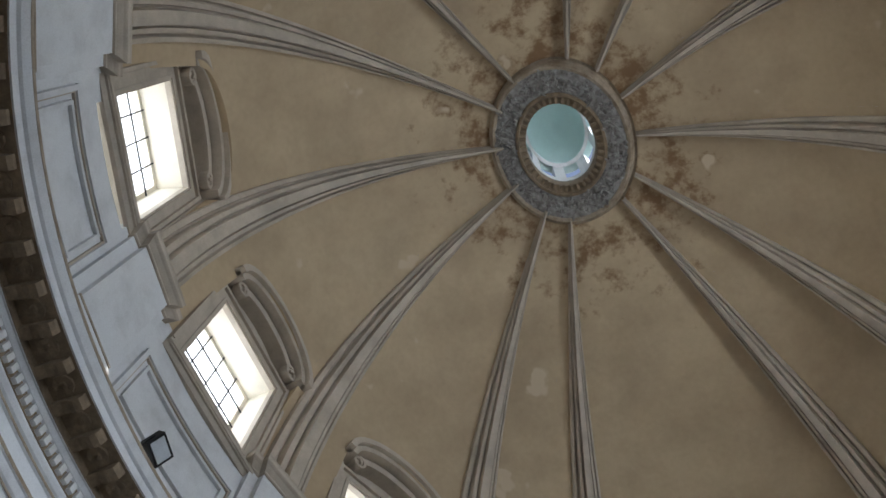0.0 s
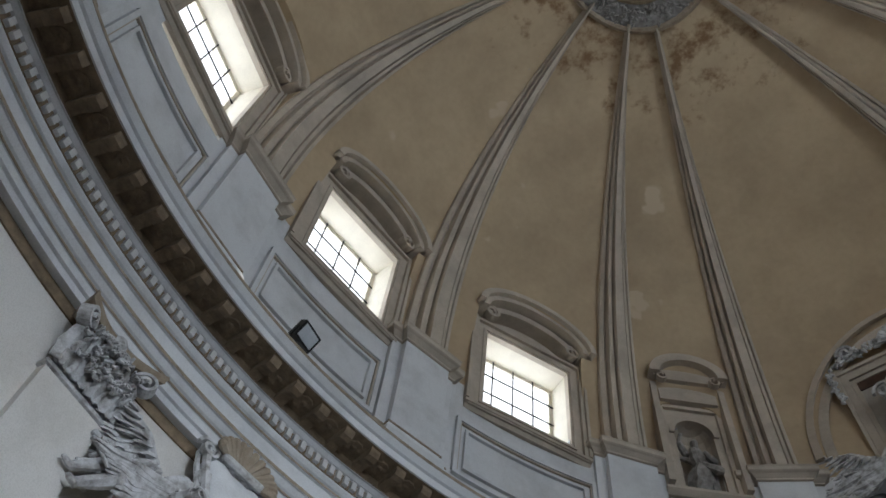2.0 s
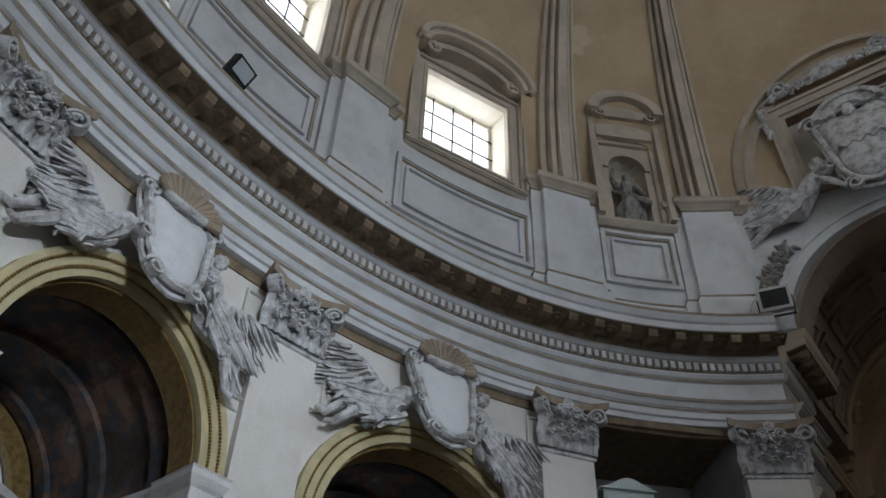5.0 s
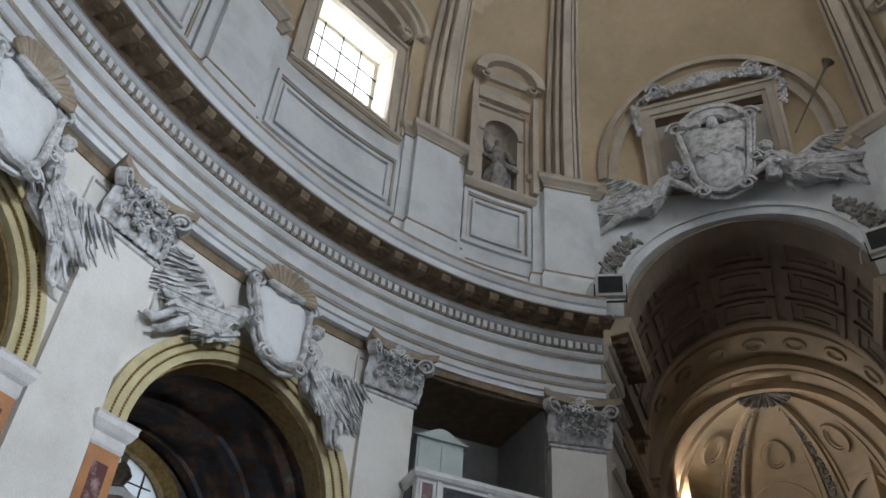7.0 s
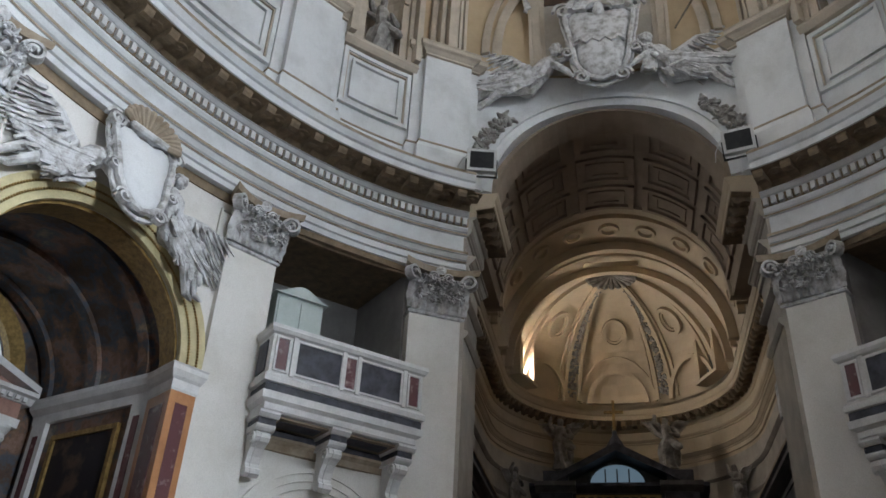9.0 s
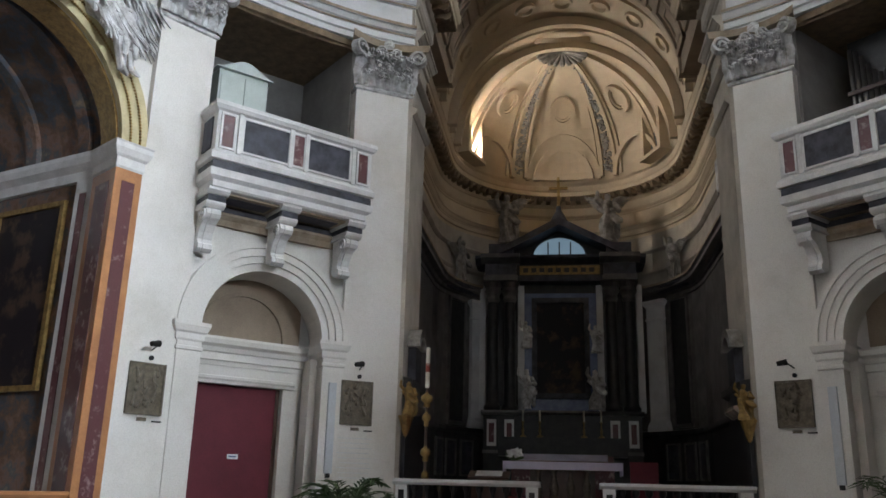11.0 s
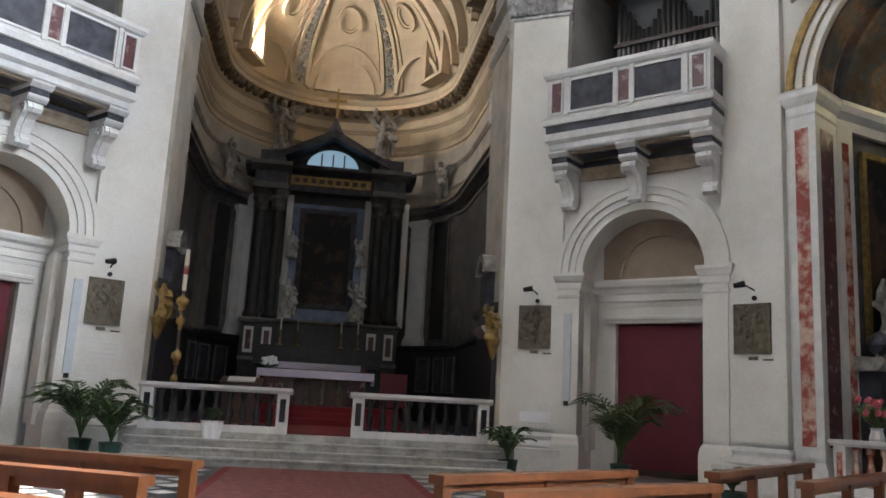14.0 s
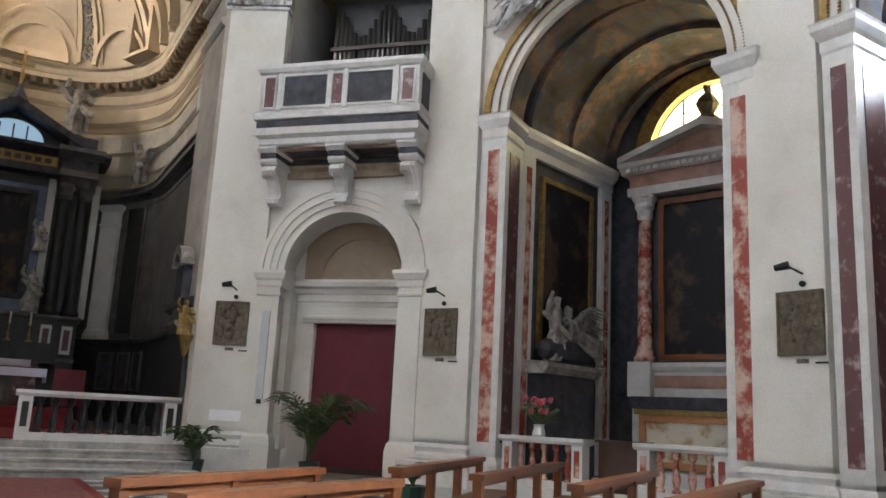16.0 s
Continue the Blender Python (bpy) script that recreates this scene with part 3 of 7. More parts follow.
# base course and middle band, run round and broken forward at the pedestals
wall_band = [(WO + 0.1, ZA - 0.02), (WO - 0.22, ZA - 0.02), (WO - 0.22, 16.1), (WO - 0.16, 16.18), (WO - 0.06, 16.24), (WO - 0.04, 16.34), (WO + 0.1, 16.34)]
tagged(part("baseboard_attic", sweep(steps(h + 1.2, 360 - h - 1.2, 1.5), wall_band), M_GREY), "grey stucco base course of the attic", "trim", kind="structure")

# brown strip that draws the line on top of the base course
tagged(part("trim_attic_bead", sweep(steps(h + 1.2, 360 - h - 1.2, 1.5), [(WO, 16.33), (WO - 0.06, 16.33), (WO - 0.06, 16.39), (WO, 16.39)]), M_STAIN), "brown bead over the attic base course", "trim", kind="structure")


def pedestal(ph):
    p = thing("pedestal", place(ph, WO), "grey stucco pedestal under a dome rib", "pedestal", "pedestals of the attic")
    part("side_block", box(-1.08, 1.08, -0.20, 0.1, 16.3, 19.85), M_GREY, p)
    part("block", box(-0.76, 0.76, -0.40, 0.1, 16.3, 19.85), M_GREY, p)
    pr = [(0.0, 19.88), (0.04, 19.90), (0.04, 19.95), (0.08, 19.99), (0.15, 20.06), (0.20, 20.09), (0.23, 20.12), (0.23, 20.24), (0.25, 20.3), (-0.2, 20.3), (-0.2, 19.88)]
    part("side_cap", moved(wrap(2.16, 0.24, pr), Matrix.Translation((0, -0.20, 0))), M_RIB, p, "tan moulded cap")
    part("cap", moved(wrap(1.52, 0.4, pr), Matrix.Translation((0, -0.40, 0))), M_RIB, p, "tan moulded cap")
    part("side_base_bead", moved(wrap(2.16, 0.24, [(0.05, 16.44), (0.075, 16.44), (0.075, 16.5), (0.05, 16.5)]), Matrix.Translation((0, -0.20, 0))), M_STAIN, p)
    part("base_bead", moved(wrap(1.52, 0.4, [(0.05, 16.44), (0.075, 16.44), (0.075, 16.5), (0.05, 16.5)]), Matrix.Translation((0, -0.40, 0))), M_STAIN, p, "brown bead over the base")
    bs = [(0.0, 16.56), (0.04, 16.54), (0.05, 16.46), (0.09, 16.36), (0.14, 16.24), (0.14, 16.14), (0.14, 15.35), (-0.2, 15.35), (-0.2, 16.5)]
    part("side_base", moved(wrap(2.16, 0.24, bs), Matrix.Translation((0, -0.20, 0))), M_GREY, p)
    part("base", moved(wrap(1.52, 0.4, bs), Matrix.Translation((0, -0.40, 0))), M_GREY, p)
    return p


def panel(c, w, h, cz):
    p = thing("wall_panel", place(c, WO), "framed grey stucco panel on the attic wall", "panel", "attic panels")
    part("outer_moulding", bent_frame(c, WO, w, h, 0.13, -0.12, 0.05, cz), M_GREY, p)
    part("outer_bead", bent_frame(c, WO, w - 0.26, h - 0.26, 0.05, -0.07, 0.05, cz), M_RIB, p, "tan inner bead")
    part("inner_moulding", bent_frame(c, WO, w - 0.62, h - 0.62, 0.09, -0.10, 0.05, cz), M_GREY, p)


for s in (1, -1):
    for ph in PILU:
        pedestal(s * ph)
    for a, b in zip(PILU[1:-1], PILU[2:-1]):
        panel(s * ((a + b) / 2 - 0.5), (b - a) * arc((a + b) / 2) - 2.6, 2.1, 17.75)
    for c in (36.7, 141.5):
        panel(s * c, 2.3, 2.1, 18.0)

# ---- dome ----
GA, GB = A + WO, B + WO
ZS, HD, NP, SM = 20.3, 11.9, 2.2, 0.984


def dome_r(z):
    s = (z - ZS) / HD
    return (1 - max(0.0, min(s, 0.999)) ** NP) ** (1 / NP)


def dp(phi, z, lift=0.0):
    """A point of the dome's inner face; lift draws it inwards along the slope's normal."""
    g = dome_r(z)
    g2 = dome_r(z + 0.05)
    q = radians(phi)
    p = Vector((GB * g * math.sin(q), GA * g * math.cos(q), z))
    if lift:
        q2 = Vector((GB * g2 * math.sin(q), GA * g2 * math.cos(q), z + 0.05))
        up = (q2 - p).normalized()
        side = Vector((GB * math.cos(q), -GA * math.sin(q), 0)).normalized()
        nrm = side.cross(up).normalized()
        if nrm.dot(Vector((-p.x, -p.y, -3))) < 0:
            nrm = -nrm
        p = p + nrm * lift
    return p


ZTOP = ZS + HD * SM
WIN = [61.4, 88.9, 115.2]
RAISE = {61.4: 0.2, 88.9: 0.4, 115.2: 0.75}     # how much higher each window sits
HOODH = 2.05                    # half width of a window's hood, metres


def zrow(z0, z1, n):
    """Heights that grow closer where the dome flattens."""
    s0, s1 = (z0 - ZS) / HD, (z1 - ZS) / HD
    a0, a1 = math.asin(min(1, s0)), math.asin(min(1, s1))
    return [ZS + HD * math.sin(a0 + (a1 - a0) * i / n) for i in range(n + 1)]


def web(p0, p1, zlow, rows=26, d=1.0):
    v, f = [], []
    cols = steps(p0, p1, d)
    for ph in cols:
        v += [dp(ph, z) for z in zrow(zlow(ph), ZTOP, rows)]
    m = rows + 1
    for i in range(len(cols) - 1):
        for j in range(rows):
            f.append((i * m + j, (i + 1) * m + j, (i + 1) * m + j + 1, i * m + j + 1))
    return v, f


webs = []
soffits = []
cents = [(s * w, "w") for s in (1, -1) for w in WIN] + [(0.0, "l"), (180.0, "p")] + [(n, "p") for n in NICHE]
edges = sorted([s * p for s in (1, -1) for p in PILU])
bays = [(edges[i], edges[i + 1]) for i in range(len(edges) - 1)] + [(edges[-1], edges[0] + 360)]
for p0, p1 in bays:
    c = (p0 + p1) / 2
    kind = "p"
    for w in WIN:
        if abs(abs(c) - w) < 2:
            kind, c = "w", math.copysign(w, c)
    for w in NICHE:
        if abs(c - w) < 2:
            kind, c = "w", w
    if kind == "w":
        small = c in NICHE
        hw = (1.0 if small else HOODH) / arc(c)

        def hood(ph, c=c, hw=hw, z0=22.9 if small else 24.0 + RAISE.get(round(abs(c), 1), 0.0), rise=0.35 if small else 1.0):
            t = (ph - c) / hw
            return z0 + rise * math.sqrt(max(0, 1 - t * t * 0.999))
        webs += [web(p0, c - hw, lambda ph: ZS, d=1.2), web(c + hw, p1, lambda ph: ZS, d=1.2), web(c - hw, c + hw, hood, d=0.6)]
        # soffit of the lunette and its cheeks
        v, f = [], []
        cols = steps(c - hw, c + hw, 0.6)
        for ph in cols:
            z = hood(ph)
            v += [dp(ph, z), ex(ph, WO + 0.02, z)]
        f = [(2 * i, 2 * i + 1, 2 * i + 3, 2 * i + 2) for i in range(len(cols) - 1)]
        soffits.append((v, f))
        for e in (c - hw, c + hw):
            v = []
            zz = [ZS + (hood(e) - ZS) * i / 6 for i in range(7)]
            for z in zz:
                v += [dp(e, z), ex(e, WO + 0.02, z)]
            soffits.append((v, [(2 * i, 2 * i + 1, 2 * i + 3, 2 * i + 2) for i in range(6)]))
    else:
        webs.append(web(p0, p1, lambda ph: ZS, d=1.5))
v, f = join(*webs, *soffits)
tagged(part("ceiling_dome", (v, f), M_DOME, smooth=True), "ochre plaster dome with rusty damp stains", "dome", kind="structure")


def rib(ph):
    """A moulded rib: a broad flat band with two raised rolls on it."""
    sec = [(-1.0, 0.0), (-1.0, 0.16), (-0.80, 0.22), (-0.70, 0.12), (-0.62, 0.12), (-0.60, 0.34), (-0.42, 0.38), (-0.36, 0.28), (-0.28, 0.28), (-0.26, 0.50), (0.26, 0.50), (0.28, 0.28), (0.36, 0.28), (0.42, 0.38), (0.60, 0.34), (0.62, 0.12), (0.70, 0.12), (0.80, 0.22), (1.0, 0.16), (1.0, 0.0)]
    zs = zrow(ZS, ZTOP, 34)
    r = thing("dome_rib", None, "moulded tan stucco rib of the dome", "rib", "ribs of the dome")
    for nm, a, b in (("side_moulding", 0, 6), ("centre_band", 6, 13), ("side_moulding", 13, 19)):
        cut = sec[a:b + 1]
        v, f, n = [], [], len(cut)
        for z in zs:
            g = dome_r(z)
            wd = (0.42 + 0.50 * g) / max(0.3, arc(ph) * g)
            for x, l in cut:
                v.append(dp(ph + x * wd, z, 1.35 * l * (0.55 + 0.45 * g) - 0.02))
        for i in range(len(zs) - 1):
            for j in range(n - 1):
                f.append((i * n + j, i * n + j + 1, (i + 1) * n + j + 1, (i + 1) * n + j))
        part(nm, (v, f), M_RIB, r)
    return r


for s in (1, -1):
    for ph in PILU:
        rib(s * ph)

# ring and lantern
def oval_ring(prof, n=64, k=1.22):
    """A profile of (radius, z) round the middle, longer along the chancel axis."""
    v, f, m = [], [], len(prof)
    for i in range(n):
        q = 2 * math.pi * i / n
        v += [Vector((r * math.sin(q), r * k * math.cos(q), z)) for r, z in prof]
    for i in range(n):
        i2 = (i + 1) % n
        for j in range(m - 1):
            f.append((i * m + j, i2 * m + j, i2 * m + j + 1, i * m + j + 1))
    return v, f


lan = thing("lantern", Matrix.Translation((-0.30, 0.03, 0)) @ Matrix.Diagonal((0.96, 0.96, 1, 1)), "lantern over a dark carved garland ring", "lantern", kind="structure")
part("outer_ring", oval_ring([(3.7, 32.3), (2.72, 32.08), (2.60, 31.76), (2.52, 31.68), (2.44, 31.74), (2.40, 31.84)]), M_STAIN, lan)
gar = []
random.seed(5)
for i in range(560):
    q = random.uniform(0, 2 * math.pi)
    r = random.uniform(1.74, 2.40)
    p = Vector((r * math.sin(q), r * 1.22 * math.cos(q), 31.8 + random.uniform(-0.08, 0.02)))
    d = Vector((random.uniform(-1, 1), random.uniform(-1, 1), random.uniform(-.4, .2))) * 0.14
    gar.append(capsule(p, p + d, 0.06, 0.03, n=5))
part("garland", join(oval_ring([(2.46, 31.8), (1.65, 31.86)]), *gar), M_AGED, lan, "dark carved wreath of leaves")
part("inner_ring", oval_ring([(1.70, 31.84), (1.66, 31.76), (1.58, 31.74), (1.54, 31.84), (1.34, 32.0), (1.30, 32.2), (1.30, 32.5)]), M_BROWN, lan)
tooth = None
for i in range(40):
    q = 2 * math.pi * i / 40
    m = Matrix.Translation((1.44 * math.sin(q), 1.44 * 1.22 * math.cos(q), 31.88)) @ pose(0, 0, 0, 0, 0, -math.degrees(q))
    if tooth is None:
        tooth = part("ring_tooth", box(-0.05, 0.05, -0.12, 0.12, -0.08, 0.1), M_BROWN, lan)
        tooth.matrix_basis = m
    else:
        twin(tooth, "ring_tooth", lan, m)
M_LANT = mat("pale_aqua_plaster", (0.62, 0.80, 0.78), 0.8, var=0.08, scale=1.2)
for i in range(8):
    q = 45.0 * i
    vv, ff = [], []
    for a in (q + 13, q + 22, q + 32):
        for r in (1.30, 1.55):
            for z in (32.45, 35.0):
                vv.append(Vector((r * math.sin(radians(a)), r * 1.22 * math.cos(radians(a)), z)))
    for k in (0, 4):
        ff += [(k, k + 1, k + 5, k + 4), (k + 2, k + 6, k + 7, k + 3), (k, k + 4, k + 6, k + 2), (k + 1, k + 3, k + 7, k + 5)]
    ff += [(0, 2, 3, 1), (8, 9, 11, 10)]
    part("lantern_pier", (vv, ff), M_WHITE, lan)
part("lantern_cornice", oval_ring([(1.30, 34.95), (1.18, 35.1), (1.30, 35.15)]), M_WHITE, lan)
part("lantern_sill", oval_ring([(1.30, 32.45), (1.30, 33.0), (1.55, 33.0), (1.55, 32.45)]), M_WHITE, lan)
part("lantern_vault", oval_ring([(1.55, 34.9), (1.30, 35.1), (1.22, 35.9), (0.95, 36.6), (0.5, 37.0), (0.0, 37.1)]), M_LANT, lan, smooth=True)


def area(name, m, sx, sy, watts, color=(0.785, 0.90, 1.0)):
    """A lamp that fills a window and shines along its local -y."""
    d = bpy.data.lights.new(name, "AREA")
    d.shape, d.size, d.size_y, d.energy, d.color = "RECTANGLE", sx, sy, watts, color
    ob = new(name, d)
    ob.matrix_world = m @ pose(0, 0, 0, -90)
    return ob


def arch_path(w, rise, n=22):
    return [(-w * math.cos(math.pi * i / n), rise * math.sin(math.pi * i / n)) for i in range(n + 1)]


def arch_strip(w0, rise0, w1, rise1, y0, y1, cz, n=22):
    """A solid band between two half ovals."""
    a, b = arch_path(w0, rise0, n), arch_path(w1, rise1, n)
    v, f = [], []
    for (xa, za), (xb, zb) in zip(a, b):
        v += [(xa, y0, cz + za), (xb, y0, cz + zb), (xb, y1, cz + zb), (xa, y1, cz + za)]
    for i in range(n):
        for j in range(4):
            k = (j + 1) % 4
            f.append((i * 4 + j, i * 4 + k, i * 4 + 4 + k, i * 4 + 4 + j))
    return v, f + [(0, 1, 2, 3), tuple(n * 4 + j for j in range(4))]


def flat_wall(x0, x1, z0, z1, xa, xb, zs, rise, y0, y1, zsill=None, n=22):
    """A straight wall with an arched or square opening."""
    out = []
    if xa - x0 > 1e-6:
        out.append(box(x0, xa, y0, y1, z0, z1))
    if x1 - xb > 1e-6:
        out.append(box(xb, x1, y0, y1, z0, z1))
    c, r = (xa + xb) / 2, (xb - xa) / 2
    v, f = [], []
    for i in range(n + 1):
        s = -math.cos(math.pi * i / n)
        z = zs + rise * math.sqrt(max(0, 1 - s * s))
        x = c + r * s
        v += [(x, y0, z), (x, y0, z1), (x, y1, z1), (x, y1, z)]
    for i in range(n):
        for j in range(4):
            k = (j + 1) % 4
            f.append((i * 4 + j, i * 4 + k, i * 4 + 4 + k, i * 4 + 4 + j))
    out.append((v, f))
    if zsill is not None:
        out.append(box(xa, xb, y0, y1, z0, zsill))
    return join(*out)


# ---- dome windows ----
M_REVEAL = mat("warm_white_reveal", (0.78, 0.72, 0.60), 0.8, var=0.1)
WINDOW_WATTS = 830
M_SKY = bpy.data.materials.new("bright_sky_outside")
M_SKY.use_nodes = True
nt = M_SKY.node_tree
em = nt.nodes.new("ShaderNodeEmission")
em.inputs[0].default_value, em.inputs[1].default_value = (0.92, 0.96, 1.0, 1), 3.0
nt.links.new(em.outputs[0], nt.nodes["Material Output"].inputs[0])
sky_board = tagged(thing("backdrop"), "bright overcast sky outside the windows", "sky", kind="structure")


def dome_window(idx, ph):
    m = place(ph, WO, RAISE[round(abs(ph), 1)])
    w = thing("window_%d" % idx, m, "tall dome window with iron bars and a curved stucco hood", "window", kind="structure")
    z0, z1, hw = 19.8, 23.2, 1.5
    part("reveal_left", prism([(-hw - 0.3, z0 - 0.3), (-hw, z0), (-hw, z1), (-hw - 0.3, z1 + 0.3)], 0.02, 1.0), M_REVEAL, w)
    part("reveal_right", prism([(hw + 0.3, z0 - 0.3), (hw, z0), (hw, z1), (hw + 0.3, z1 + 0.3)], 0.02, 1.0), M_REVEAL, w)
    part("reveal_head", prism([(-hw - 0.3, z1 + 0.3), (-hw, z1), (hw, z1), (hw + 0.3, z1 + 0.3)], 0.02, 1.0), M_REVEAL, w)
    part("window_sill", prism([(-hw - 0.3, z0 - 0.3), (-hw, z0), (hw, z0), (hw + 0.3, z0 - 0.3)], 0.02, 1.0), M_REVEAL, w)
    part("back_panel", flat_wall(-2.3, 2.3, 20.32, 25.1, -hw - 0.1, hw + 0.1, z1 + 0.1, 0.0, 0.03, 0.28), M_RIB, w)
    part("architrave", frame_band(2 * hw + 0.9, z1 - z0 + 0.9, 0.45, -0.16, 0.02, (z0 + z1) / 2), M_RIB, w, "tan stucco window surround")
    part("architrave_roll", frame_band(2 * hw + 0.98, z1 - z0 + 0.98, 0.12, -0.26, -0.1, (z0 + z1) / 2), M_RIB, w)
    part("architrave_bead", frame_band(2 * hw + 0.3, z1 - z0 + 0.3, 0.08, -0.2, -0.1, (z0 + z1) / 2), M_RIB, w)
    part("sill_moulding", moulding(-2.1, 2.1, [(0, 19.2), (-0.12, 19.2), (-0.2, 19.32), (-0.3, 19.36), (-0.3, 19.46), (0, 19.5)]), M_RIB, w)
    part("hood", arch_strip(1.78, 0.95, 2.1, 1.28, -0.75, 0.05, 23.85), M_RIB, w, "curved stucco hood")
    part("hood_lip", arch_strip(1.98, 1.16, 2.2, 1.38, -0.92, -0.6, 23.85), M_RIB, w)
    part("hood_step", arch_strip(1.45, 0.62, 1.72, 0.89, -0.45, 0.05, 23.85), M_RIB, w)
    for sx in (-1, 1):
        e = part("hood_scroll", spiral(0.34, 0.14, sx=sx), M_RIB, w)
        e.matrix_basis = Matrix.Translation((sx * 1.55, -0.4, 24.0))
        part("side_strip", join(box(sx * 2.0 - 0.09, sx * 2.0 + 0.09, -0.22, 0.05, 19.5, 23.9), box(sx * 2.06 - 0.05, sx * 2.06 + 0.05, -0.32, 0.0, 19.5, 23.8)), M_RIB, w)
    part("window_frame", frame_band(3.0, 3.4, 0.13, 0.78, 0.9, (z0 + z1) / 2), M_REVEAL, w)
    for k in (-0.75, 0.0, 0.75):
        part("upright_bar", box(k - 0.02, k + 0.02, 0.74, 0.78, z0, z1), M_IRON, w)
    for k in range(1, 4):
        z = z0 + (z1 - z0) * k / 4
        part("cross_bar", box(-hw, hw, 0.72, 0.755, z - 0.02, z + 0.02), M_IRON, w)
    if idx < 4:
        part("sky_pane", moved(box(-2.6, 2.6, 1.35, 1.4, z0 - 1.0, z1 + 2.0), m), M_SKY, sky_board)
    area("window_light", m @ Matrix.Translation((0, 0.94, (z0 + z1) / 2)), 2.98, 3.38, WINDOW_WATTS if ph > 0 else 125)
    return w


i = 0
for s in (-1, 1):
    for ph in WIN:
        i += 1
        dome_window(i, s * ph)

# ---- statue niches and the lunette over the chancel ----


def figure(seed=1, h=1.0):
    """A standing draped figure as one carved mass, 1 high before scaling."""
    rnd = random.Random(seed)
    ps = []
    n, m = 18, 12
    v, f = [], []
    for j in range(m + 1):
        t = j / m
        r = 0.17 * (1 - t) + 0.10 * t + 0.03 * math.sin(t * 6 + seed)
        cx, cy = 0.035 * math.sin(t * 4 + seed), 0.02 * math.cos(t * 3)
        for i in range(n):
            q = 2 * math.pi * i / n
            rr = r * (1 + 0.22 * math.sin(q * 5 + t * 3 + seed) * (1 - 0.4 * t))
            v.append(Vector((cx + rr * math.cos(q), cy + 0.75 * rr * math.sin(q), t * 0.6)))
    for j in range(m):
        for i in range(n):
            k = (i + 1) % n
            f.append((j * n + i, j * n + k, (j + 1) * n + k, (j + 1) * n + i))
    f += [tuple(range(n)), tuple(m * n + i for i in range(n))]
    ps.append((v, f))
    ps.append(capsule((0.02, 0, 0.52), (-0.01, -0.02, 0.74), 0.12, 0.125, 10, 0.7))
    ps.append(capsule((-0.01, -0.04, 0.87), (-0.01, -0.05, 0.92), 0.058, 0.06, 10))
    ps.append(capsule((-0.01, -0.02, 0.78), (-0.01, -0.03, 0.86), 0.045, 0.04))
    ps.append(capsule((0.13, 0, 0.76), (0.20, -0.08, 0.60), 0.05, 0.045))
    ps.append(capsule((0.20, -0.08, 0.60), (0.06, -0.17, 0.62), 0.045, 0.035))
    ps.append(capsule((-0.14, 0, 0.76), (-0.22, -0.06, 0.86), 0.05, 0.045))
    ps.append(capsule((-0.22, -0.06, 0.86), (-0.20, -0.10, 1.0), 0.042, 0.03))
    ps.append(capsule((-0.16, 0.05, 0.7), (0.18, -0.12, 0.4), 0.06, 0.09, 8, 0.7))
    ps.append(capsule((0.15, 0.0, 0.5), (0.17, 0.03, 0.1), 0.07, 0.05))
    return scaled(crumpled(join(*ps), 0.02, 9, seed), h, h, h)


def niche(ph, seed):
    m = place(ph, WO)
    n = thing("statue_niche", m, "round-headed stucco niche with a scrolled hood", "niche", "niches of the attic")
    pts = 10
    v, f = [], []
    zz = [19.45, 20.3, 21.2, 21.9]
    for z in zz + [21.9 + 0.62 * math.sin(radians(a)) for a in (25, 50, 75, 90)]:
        r = 0.62 if z <= 21.9 else math.sqrt(max(0, 0.62 ** 2 - (z - 21.9) ** 2))
        for i in range(pts + 1):
            q = math.pi * i / pts
            v.append((-r * math.cos(q), 0.02 + r * math.sin(q) * 0.9, z))
    mm = pts + 1
    for j in range(7):
        for i in range(pts):
            f.append((j * mm + i, j * mm + i + 1, (j + 1) * mm + i + 1, (j + 1) * mm + i))
    f.append(tuple(range(mm)))
    part("hollow", (v, f), M_RIB, n, smooth=False)
    part("face", flat_wall(-1.25, 1.25, 19.2, 23.2, -0.62, 0.62, 21.9, 0.62, -0.12, 0.03, zsill=19.45), M_RIB, n)
    part("surround", frame_band(2.0, 3.9, 0.14, -0.24, -0.1, 21.2), M_RIB, n)
    part("arch_moulding", arch_strip(0.62, 0.62, 0.78, 0.78, -0.2, 0.0, 21.9), M_RIB, n)
    part("shelf", moulding(-1.25, 1.25, [(0, 19.1), (-0.2, 19.14), (-0.34, 19.3), (-0.34, 19.4), (0, 19.44)]), M_RIB, n)
    part("upper_panel", box(-0.95, 0.95, -0.42, 0.05, 23.2, 24.3), M_RIB, n)
    part("hood", arch_strip(0.95, 0.75, 1.3, 1.1, -0.95, 0.1, 24.0), M_RIB, n)
    part("hood_panel", arch_strip(0.02, 0.02, 0.95, 0.75, -0.62, 0.1, 24.0), M_RIB, n)
    for sx in (-1, 1):
        e = part("hood_scroll", spiral(0.24, 0.12, sx=sx), M_RIB, n)
        e.matrix_basis = Matrix.Translation((sx * 0.9, -0.72, 23.95))
        part("side_strip", box(sx * 1.12 - 0.1, sx * 1.12 + 0.1, -0.5, 0.05, 19.44, 23.95), M_RIB, n)
    st = tagged(part("statue", figure(seed, 2.35), M_AGED), "grey stucco statue of a draped saint in a niche", "statue", "statues of the attic")
    st.matrix_world = m @ Matrix.Translation((0, 0.08, 19.45))
    return n


for k, ph in enumerate(NICHE):
    niche(ph, 3 + k)



